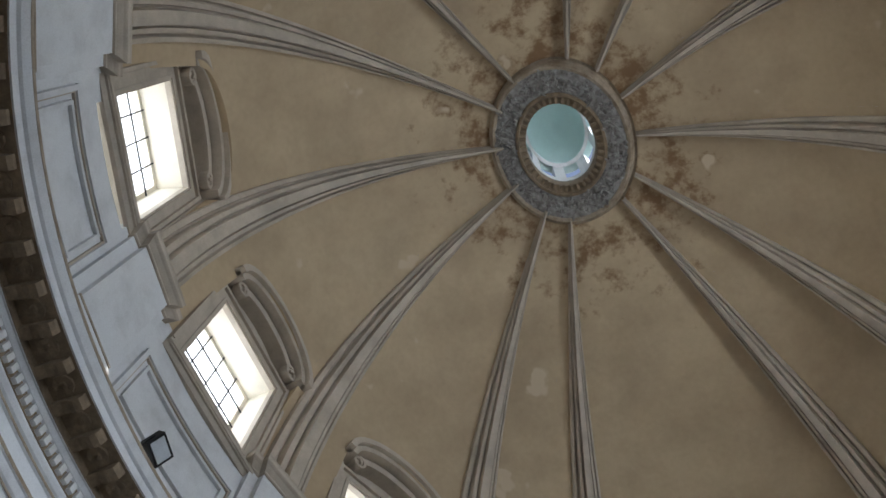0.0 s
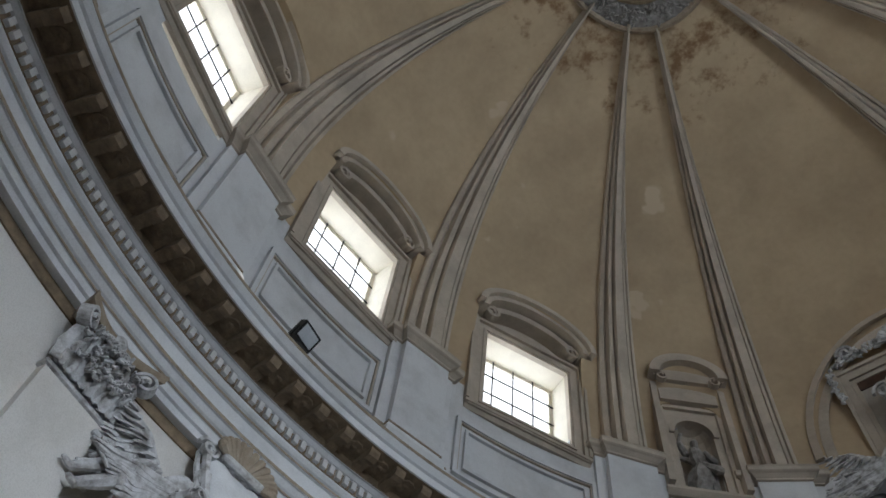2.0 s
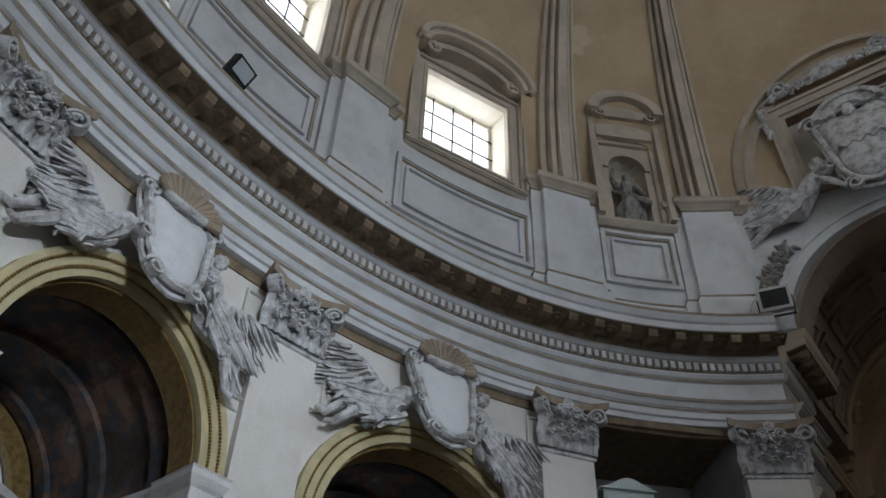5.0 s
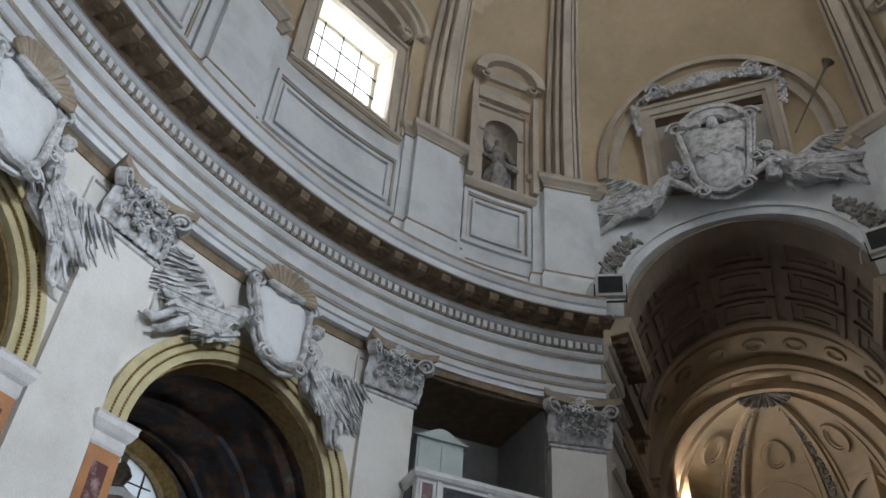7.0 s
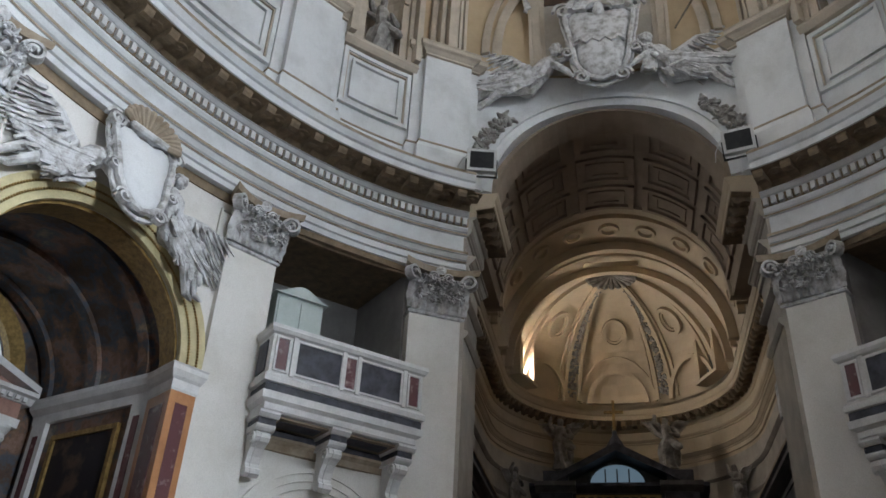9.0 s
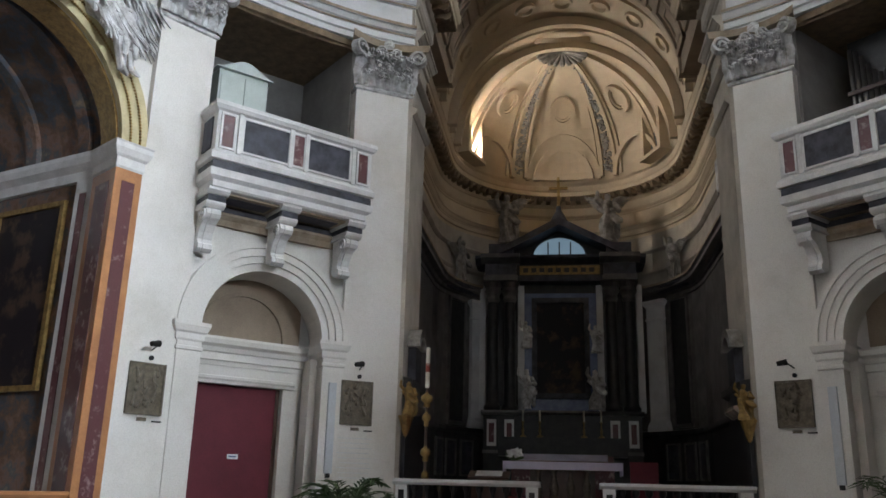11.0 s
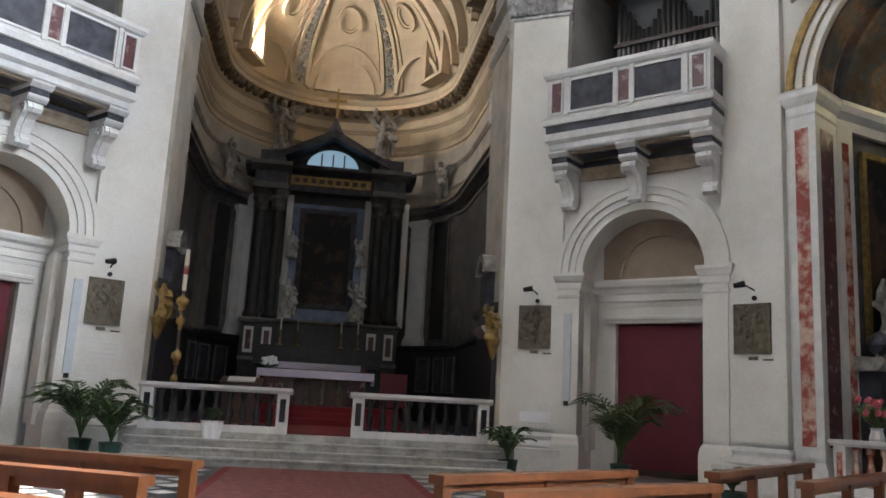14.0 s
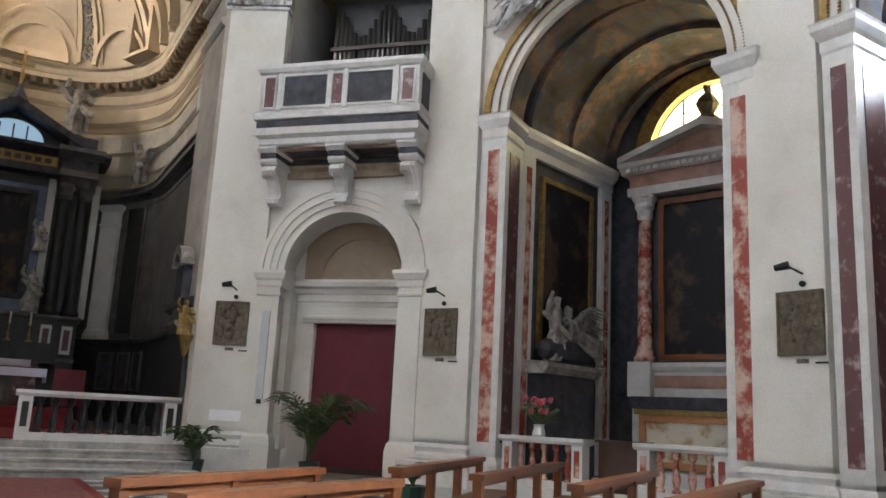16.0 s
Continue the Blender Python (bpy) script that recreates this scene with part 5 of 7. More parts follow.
            part("strip_body", box(xx - 0.25, xx + 0.25, -0.12, 0.0, 0.2, 7.5), M_WHITE, pp)
            part("inlay", box(xx - 0.1, xx + 0.1, -0.132, -0.1, 0.9, 7.2), st["strip"], pp)
        en = thing("chapel_cornice", q, "white marble cornice along a chapel wall", "cornice", "chapel cornices", )
        part("moulding", moulding(-2.05, 2.05, [(0, 7.5), (-0.12, 7.5), (-0.14, 7.7), (-0.28, 7.82), (-0.32, 7.95), (-0.32, 8.05), (0, 8.1)]), M_WHITE, en)


M_VEINED = mat("cream_veined_marble", (0.62, 0.57, 0.48), 0.3, scale=2.4, col2=(0.40, 0.25, 0.11), detail=11, pos=(0.36, 0.5))
M_PINKM = mat("pink_marble", (0.42, 0.24, 0.19), 0.3, var=0.35, scale=3)
M_CLEAR = bpy.data.materials.new("window_veil")
M_CLEAR.use_nodes = True
nt = M_CLEAR.node_tree
tr = nt.nodes.new("ShaderNodeBsdfTranslucent")
tr.inputs[0].default_value = (0.9, 0.9, 0.88, 1)
nt.links.new(tr.outputs[0], nt.nodes["Material Output"].inputs[0])
ORANGE = dict(soffit=M_GOLD, side=M_SMOKY, vault=M_SMOKY, pane=M_CLEAR, watts=9, arch_label="yellow stucco arch on orange and purple marble jambs", orn=M_CREAMGOLD, band=M_CREAMGOLD, jamb=M_ORANGE, strip=M_PURPLE, strip2=M_PURPLE, back=M_DARK, pic=M_PAINT)
REDS = dict(soffit=M_SMOKY, side=M_DARK, vault=M_SMOKY, pane=M_CURTAIN, watts=36, arch_label="white arch with gilt beading on red marble jambs", orn=M_GOLD, band=M_WALL, jamb=M_WHITE, strip=M_RED, strip2=M_PURPLE, back=M_DARK, pic=M_PAINT)
for s in (1, -1):
    for i in range(3):
        # unseen east chapels 2 and 3: lamps raised as fill for the west wall
        chapel(s, i, dict(REDS, strip=M_PURPLE, pane=None, watts=300 if i == 1 else 7800) if s > 0 and i else REDS if s > 0 else ORANGE)

# ---- doorways, doors and coretti ----


def doorway(s, c):
    ph = s * c
    m = place(ph, 0)
    d = thing("doorway", m, "moulded stucco arch round a doorway on pilaster strips", "arch", "doorways")
    part("archivolt_rim", bent(arch_strip(1.95, 1.95, 2.06, 2.06, -0.05, 0.25, 4.58), ph), M_WALL, d)
    part("archivolt_outer", bent(arch_strip(1.78, 1.78, 1.95, 1.95, 0.0, 0.25, 4.58), ph), M_WALL, d)
    part("archivolt_middle", bent(arch_strip(1.62, 1.62, 1.78, 1.78, 0.065, 0.25, 4.58), ph), M_WALL, d)
    part("archivolt_inner", bent(arch_strip(1.45, 1.45, 1.62, 1.62, 0.13, 0.25, 4.58), ph), M_WALL, d)
    part("keystone", bent(box(-0.17, 0.17, -0.04, 0.25, 6.45, 6.68), ph), M_WALL, d)
    for sx in (-1, 1):
        pr = [(0.0, 4.18), (0.02, 4.22), (0.02, 4.34), (0.06, 4.38), (0.11, 4.5), (0.11, 4.58), (-0.1, 4.58), (-0.1, 4.18)]
        part("impost", bent(moved(wrap(0.60, 1.2, pr), Matrix.Translation((sx * 1.74, -0.05, 0))), ph), M_WALL, d)
        part("pilaster_strip", bent(box(sx * 1.74 - 0.27, sx * 1.74 + 0.27, -0.04, 1.2, 0.8, 4.2), ph), M_WALL, d)
        part("strip_neck", bent(moved(wrap(0.54, 1.1, [(0.0, 3.98), (0.03, 4.0), (0.03, 4.06), (0.0, 4.08), (-0.1, 4.08), (-0.1, 3.98)]), Matrix.Translation((sx * 1.74, -0.04, 0))), ph), M_WALL, d)
        x0, x1 = sorted((sx * 1.3, sx * 1.48))
        part("inner_strip", bent(box(x0, x1, 0.5, 1.2, 0.5, 4.2), ph), M_WALL, d)
        part("strip_foot", bent(moved(wrap(0.56, 1.2, [(0, 0.85), (0.05, 0.78), (0.08, 0.62), (0.08, 0.0), (-0.1, 0.0), (-0.1, 0.85)]), Matrix.Translation((sx * 1.74, -0.05, 0))), ph), M_WALL, d)
    # hidden board added to block sky light leaking past the door case
    part("back_board", box(-2.1, 2.1, 1.46, 1.6, 0, 6.6), M_WALL, d)
    # lunette colour is darkened to carry the shade of a deeper recess
    part("lunette", box(-1.5, 1.5, 1.28, 1.42, 4.55, 6.2), M_VAULT, d, "ochre lunette over the door, darkened for recess shade")
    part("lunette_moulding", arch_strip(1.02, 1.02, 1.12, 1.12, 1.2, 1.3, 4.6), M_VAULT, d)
    part("lintel", moulding(-1.5, 1.5, [(1.4, 3.9), (1.0, 3.9), (0.98, 4.0), (0.94, 4.02), (0.94, 4.18), (0.9, 4.2), (0.86, 4.3), (0.76, 4.36), (0.72, 4.46), (0.72, 4.52), (1.4, 4.56)]), M_WALL, d)
    part("door_case_top", box(-1.5, 1.5, 1.04, 1.4, 3.52, 3.9), M_WALL, d)
    part("door_case_moulding", moulding(-1.3, 1.3, [(1.1, 3.5), (0.98, 3.5), (0.96, 3.56), (0.92, 3.6), (0.92, 3.66), (1.1, 3.7)]), M_WALL, d)
    for sx in (-1, 1):
        part("door_case_side", box(min(sx * 1.06, sx * 1.5), max(sx * 1.06, sx * 1.5), 1.08, 1.4, 0, 3.52), M_WALL, d)
    t = thing("door", m @ Matrix.Translation((0, 1.24, 0)), "tall padded dark red door, closed", "door", "red doors")
    part("leaf", box(-1.05, 1.05, 0, 0.08, 0.12, 3.5), M_DOOR, t)
    part("kick_plate", box(-1.05, 1.05, -0.01, 0.08, 0.0, 0.14), M_DKWOOD, t)
    part("door_edge", box(0.96, 1.05, -0.02, 0.02, 0.12, 3.5), M_DKWOOD, t)
    if s < 0:
        part("sign_plate", box(-0.12, 0.14, -0.012, 0.01, 1.86, 1.97), M_PAPER, t, "small white sign plate")
        part("sign_bar", box(-0.08, 0.10, -0.016, 0.01, 1.9, 1.93), M_BLUE, t)
    g = thing("light_strip", place(ph - 1.74 / arc(c) * s * 1.0, -0.05), "narrow frosted glass strip light on the doorway", "wall lamp", "strip lights")
    part("glass", box(-0.09, 0.09, -0.05, 0.02, 1.6, 3.62), M_GLASSW, g)
    part("bracket", box(-0.05, 0.05, -0.04, 0.02, 1.5, 1.6), M_IRON, g)


def console():
    """An S-scroll bracket, its top at z 0."""
    out = [(0.0, 0.0), (-0.58, 0.0), (-0.64, -0.06), (-0.66, -0.14), (-0.60, -0.22), (-0.50, -0.25), (-0.40, -0.32), (-0.30, -0.48), (-0.25, -0.62), (-0.27, -0.70), (-0.33, -0.74), (-0.33, -0.84), (-0.24, -0.90), (-0.12, -0.88), (0.0, -0.80)]
    return join(moulding(-0.16, 0.16, out), moulding(-0.06, 0.06, [(y - 0.03, z - 0.01) for y, z in out]))


def balcony(s, c):
    ph = s * c
    m = place(ph, -0.02)
    b = thing("balcony", m, "white marble balcony with dark marble panels on scroll brackets", "balcony", "balconies")
    w, f = 2.02, -1.0
    part("slab", moved(wrap(2 * w - 0.3, 1.2, [(0.0, 7.38), (0.04, 7.42), (0.04, 7.55), (0.14, 7.62), (0.16, 7.78), (-0.6, 7.78), (-0.6, 7.38)]), Matrix.Translation((0, f + 0.15, 0))), M_WHITE, b)
    part("floor_plate", box(-w + 0.2, w - 0.2, f + 0.2, 0.3, 7.56, 7.76), M_WHITE, b)
    part("dark_band", moved(wrap(2 * w - 0.12, 1.2, [(0.0, 7.78), (0.02, 7.8), (0.02, 7.96), (0.0, 7.98), (-0.3, 7.98), (-0.3, 7.78)]), Matrix.Translation((0, f + 0.06, 0))), M_DARK, b, "dark marble band")
    part("base_moulding", moved(wrap(2 * w - 0.1, 1.2, [(0.0, 7.98), (0.07, 8.0), (0.08, 8.12), (0.02, 8.2), (-0.25, 8.2), (-0.25, 7.98)]), Matrix.Translation((0, f + 0.06, 0))), M_WHITE, b)
    para = part("parapet", moved(wrap(2 * w - 0.12, 1.2, [(0.0, 8.2), (0.0, 9.14), (-0.18, 9.14), (-0.18, 8.2)]), Matrix.Translation((0, f + 0.06, 0))), M_WHITE, b)
    part("hand_rail", moved(wrap(2 * w - 0.12, 1.2, [(0.0, 9.12), (0.06, 9.16), (0.10, 9.24), (0.10, 9.33), (-0.26, 9.33), (-0.26, 9.12)]), Matrix.Translation((0, f + 0.06, 0))), M_WHITE, b)
    for x0, x1 in ((-1.84, -1.58), (-1.34, -0.26), (-0.13, 0.13), (0.26, 1.34), (1.58, 1.84)):
        i = part("inlay", box(x0, x1, f + 0.045, f + 0.1, 8.3, 9.04), M_DARK if x1 - x0 > .5 else M_PURPLE, para)
        part("inlay_frame", frame_band(x1 - x0 + 0.1, 0.84, 0.05, f + 0.02, f + 0.09, 8.67, (x0 + x1) / 2), M_WHITE, para)
    for x in (-1.44, -0.2, 0.2, 1.44):
        part("pier", box(x - 0.05, x + 0.05, f + 0.0, f + 0.1, 8.2, 9.13), M_WHITE, para)
    for sx in (-1, 1):
        part("side_inlay", box(sx * (w - 0.055) - 0.02, sx * (w - 0.055) + 0.02, f + 0.3, -0.2, 8.3, 9.04), M_DARK, para)
    # brown and dark fields on the underside and on the wall beneath
    part("soffit_board", box(-w + 0.3, w - 0.3, f + 0.3, 0.3, 7.33, 7.375), M_STAIN, b, "brown underside of the slab")
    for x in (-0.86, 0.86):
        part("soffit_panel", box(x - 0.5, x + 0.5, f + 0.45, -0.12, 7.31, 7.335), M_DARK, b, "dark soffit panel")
    part("wall_moulding", moulding(-1.9, 1.9, [(0.3, 6.86), (0.06, 6.86), (0.04, 7.0), (-0.06, 7.08), (-0.06, 7.14), (0.3, 7.16)]), M_STAIN, b, "brown moulding under the slab")
    part("wall_band", box(-1.9, 1.9, 0.03, 0.3, 7.16, 7.3), M_DARK, b, "dark band under the slab")
    k0 = None
    for x in (-1.72, 0, 1.72):
        mt = Matrix.Translation((x, 0.0, 7.0))
        if k0 is None:
            k0 = part("console", console(), M_WHITE, b, "scrolled marble bracket")
            k0.matrix_basis = mt
        else:
            k0 = twin(k0, "console", b, mt)
        vo = part("console_scroll", moved(spiral(0.16, 0.04, sx=1), pose(0, 0, 0, 0, 0, 90)), M_WHITE, b)
        vo.matrix_basis = Matrix.Translation((x - 0.17, -0.48, 6.84))
        part("upper_corbel", moulding(x - 0.24, x + 0.24, [(0.1, 7.26), (-0.78, 7.26), (-0.82, 7.3), (-0.86, 7.34), (-0.86, 7.4), (0.1, 7.4)]), M_WHITE, b)
        part("dark_corbel", box(x - 0.2, x + 0.2, -0.74, 0.1, 7.13, 7.26), M_DARK, b, "dark marble block")
        part("lower_corbel", moulding(x - 0.22, x + 0.22, [(0.1, 7.0), (-0.64, 7.0), (-0.70, 7.05), (-0.72, 7.09), (-0.72, 7.13), (0.1, 7.13)]), M_WHITE, b)
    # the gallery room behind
    wall("wall_gallery_back", moved(box(-2.4, 2.4, 3.0, 3.2, 7.4, 12.7), m), "plaster wall of a gallery, darkened as recess shade", M_GALL)
    wall("wall_gallery_left", moved(box(-2.5, -1.92, 0.25, 3.0, 7.4, 12.7), m), "plaster wall of a gallery, darkened as recess shade", M_GALL)
    wall("wall_gallery_right", moved(box(1.92, 2.5, 0.25, 3.0, 7.4, 12.7), m), "plaster wall of a gallery, darkened as recess shade", M_GALL)
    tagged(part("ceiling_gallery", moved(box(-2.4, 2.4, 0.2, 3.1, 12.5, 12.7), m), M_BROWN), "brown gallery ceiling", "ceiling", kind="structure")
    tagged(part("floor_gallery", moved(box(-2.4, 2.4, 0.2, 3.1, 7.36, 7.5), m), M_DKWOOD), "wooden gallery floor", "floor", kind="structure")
    tagged(part("trim_gallery", moved(box(-1.95, 1.95, 0.02, 0.3, 12.42, 12.6), m), M_BROWN), "brown board under the gallery lintel", "trim", kind="structure")


# plaster darkened in colour for the shade deep inside the galleries
M_GALL = mat("recess_shade_plaster", (0.36, 0.35, 0.34), 0.85, var=0.25, scale=1.0)
for s in (1, -1):
    for c in DOORS:
        doorway(s, c)
        balcony(s, c)
m = place(-37.5, -0.02)
cb = thing("cabinet", m @ Matrix.Translation((-0.95, 0.35, 7.5)), "pale green cabinet with a wavy top in the gallery", "cabinet")
part("body", box(-0.62, 0.62, 0, 0.7, 0, 3.3), M_CABINET, cb)
part("top_moulding", prism([(-0.72, 3.3)] + [(-0.72 + 1.44 * i / 12, 3.46 + 0.14 * math.cos((i / 12 - .5) * 2 * math.pi)) for i in range(13)] + [(0.72, 3.3)], -0.1, 0.75), M_CABINET, cb)
for sx in (-1, 1):
    part("door", box(sx * 0.3 - 0.27, sx * 0.3 + 0.27, -0.03, 0.0, 0.1, 3.2), M_CABINET, cb)
m = place(37.5, -0.02)
og = thing("pipe_organ", m @ Matrix.Translation((0.3, 0.9, 7.5)), "rank of grey metal organ pipes in a dark case", "organ")
part("case", join(box(-1.5, 1.5, 0.4, 1.5, 0, 4.6)), M_BLACK, og)
pp = None
for i in range(22):
    x = -1.4 + i * 2.8 / 21
    mt = Matrix.Translation((x, 0.25, 2.2)) @ Matrix.Diagonal((1, 1, 1.0 + 0.25 * math.cos(i * 0.6), 1))
    if pp is None:
        pp = part("pipe", lathe([(0, 0), (0.02, 0), (0.055, 0.3), (0.055, 1.7), (0, 1.7)], 8), M_LEAD, og, smooth=True)
        pp.matrix_basis = mt
    else:
        twin(pp, "pipe", og, mt)
part("pipe_rail", box(-1.5, 1.5, 0.14, 0.2, 3.1, 3.2), M_DKWOOD, og)

# ---- entrance behind the walk, with an added fill window ----
ed = thing("door_entrance", place(180, 0.3), "closed wooden main door under the added window", "door", kind="structure")
part("leaf", box(-2.0, 2.0, 0.2, 0.4, 0, 4.5), M_DKWOOD, ed)
# glowing board and lamp added out of sight to brighten the hall
ew = thing("window_entrance", place(180, 0.2), "added glowing window over the unseen main door", "window", kind="structure")
part("window_frame", frame_band(4.4, 5.4, 0.25, -0.12, 0.0, 8.8), M_WHITE, ew)
part("sky_pane", box(-2.0, 2.0, -0.03, -0.01, 6.3, 11.3), M_SKY, ew)
for k in (-0.66, 0.66):
    part("upright_bar", box(k - 0.04, k + 0.04, -0.08, -0.03, 6.3, 11.3), M_IRON, ew)
area("entrance_fill_light", place(180, 0.05, 8.8), 3.9, 4.9, 22)
for q in (60, 105):
    area("lantern_light", Matrix.Translation((-0.15 + 1.5 * math.sin(radians(q)), 1.7 * math.cos(radians(q)), 34.0)) @ pose(0, 0, 0, 0, 0, -q), 0.9, 1.8, 60)

# ---- plaques, lamps and small fixtures on the pilasters ----
random.seed(21)


def plaque(ph, z=3.25):
    m = place(ph, -0.01)
    p = thing("bronze_plaque", m, "dark bronze relief plaque on a pilaster", "plaque", "stations on the pilasters")
    rel = []
    for i in range(16):
        a = Vector((random.uniform(-.28, .28), -0.03, z + random.uniform(-.38, .36)))
        rel.append(capsule(a, a + Vector((random.uniform(-.08, .08), -.005, random.uniform(.04, .2))), 0.05, 0.03, n=6))
    part("plate", box(-0.38, 0.38, -0.04, 0.01, z - 0.5, z + 0.5), M_BRONZE, p)
    part("rim", frame_band(0.78, 1.02, 0.04, -0.065, 0.0, z), M_BRONZE, p)
    part("relief", join(*rel), M_BRONZE, p)
    part("number_bar", box(-0.1, 0.1, -0.012, 0.005, z - 0.63, z - 0.56), M_BRONZE, p)
    l = thing("picture_lamp", m, "small black spotlight on a bracket above a plaque", "lamp", "plaque spotlights")
    part("arm", bar((0.05, 0, z + 0.78), (0.0, -0.35, z + 0.86), 0.025), M_IRON, l)
    part("head", moved(lathe([(0, -0.12), (0.05, -0.12), (0.07, 0.1), (0, 0.1)], 10), Matrix.Translation((-0.08, -0.36, z + 0.86)) @ pose(0, 0, 0, 0, 80, 20)), M_IRON, l)
    part("rose", moved(lathe([(0, 0), (0.05, 0), (0.05, 0.04), (0, 0.04)], 10), Matrix.Translation((0.05, 0.0, z + 0.62)) @ pose(0, 0, 0, 90)), M_IRON, l)
    part("pin", box(0.22, 0.42, -0.03, 0.0, z - 0.64, z - 0.61), M_IRON, l)


for ph, z in ((-49.2, 3.1), (-26.6, 3.2), (25.6, 3.3), (49.0, 3.2), (80.2, 3.12), (-79, 3.15), (105, 3.15), (-105, 3.15)):
    plaque(ph, z)
n = thing("notice", place(25.9, -0.04), "white paper notice on the pilaster", "notice")
part("sheet", box(-0.36, 0.36, -0.012, 0.005, 1.08, 1.32), M_PAPER, n)
n = thing("inscription", place(-26.6, -0.03), "faint inscription slab of unreadable lines", "inscription")
part("slab", box(-0.5, 0.5, -0.02, 0.0, 1.3, 2.55), M_WALL, n)
for i in range(9):
    part("text_bar", box(-0.42 + 0.04 * (i % 3), 0.42 - 0.05 * (i % 2), -0.024, 0.0, 2.385 - i * 0.11, 2.405 - i * 0.11), M_GREY, n)


def floodlight(m, label, name="floodlight"):
    p = thing(name, m, label, "lamp" if name == "floodlight" else "speaker", "fixtures on the cornice")
    part("housing", join(box(-0.42, 0.42, -0.1, 0.22, -0.32, 0.32)), M_WHITE if name != "floodlight" else M_IRON, p)
    part("face", box(-0.34, 0.34, -0.12, -0.05, -0.24, 0.24), M_BLACK if name != "floodlight" else M_GLASSW, p)
    part("stand", join(box(-0.46, -0.42, 0.0, 0.08, -0.45, 0.05), box(0.42, 0.46, 0.0, 0.08, -0.45, 0.05), box(-0.46, 0.46, 0.0, 0.08, -0.48, -0.44)), M_IRON, p)
    cab = []
    pts = [Vector((0.6 * math.cos(t / 8 * math.pi) - 0.1, 0.25, -0.4 + 0.75 * math.sin(t / 8 * math.pi))) for t in range(9)]
    for a, b in zip(pts, pts[1:]):
        cab.append(bar(a, b, 0.025))
    if name != "floodlight":
        part("cable", join(*cab), M_WHITE, p)


floodlight(place(-93, -1.12, 15.84) @ pose(0, 0, 0, 32, 0, 10) @ Matrix.Diagonal((0.7, 0.7, 0.7, 1)), "black floodlight with a wire guard on the cornice")
for s, t in ((-1, -30), (1, 30)):
    floodlight(place(s * 20.4, -1.1, 15.84) @ pose(0, 0, 0, 18, 0, t * .4), "white loudspeaker box with a black front on the cornice", "loudspeaker")

# ---- stucco groups ----


def wing(root, tip, spread, seed):
    """Three overlapping rows of feathers below the bone of a wing."""
    root, tip = Vector(root), Vector(tip)
    out = []
    L = (tip - root).length
    d = (tip - root) / L
    for row, (n, ln, r) in enumerate(((14, 0.72, 0.07), (11, 0.46, 0.08), (9, 0.24, 0.085))):
        for i in range(n):
            t = i / (n - 1)
            a = root.lerp(tip, t) + Vector((0, -0.06 * row, 0))
            e = Vector((d.x * (0.3 + 0.75 * t) + spread * 0.25 * (1 - t), -0.05, d.z * 0.35 - 0.85 * (1 - 0.7 * t))).normalized() * ln * L * (0.62 + 0.45 * t)
            out.append(capsule(a, a + e, r, r * 0.45, n=5, flat=0.55))
    out.append(capsule(root, root.lerp(tip, 0.55) + Vector((0, -0.06, 0.1)), 0.12, 0.11, n=7))
    out.append(capsule(root.lerp(tip, 0.55) + Vector((0, -0.06, 0.1)), tip, 0.11, 0.05, n=7))
    return out


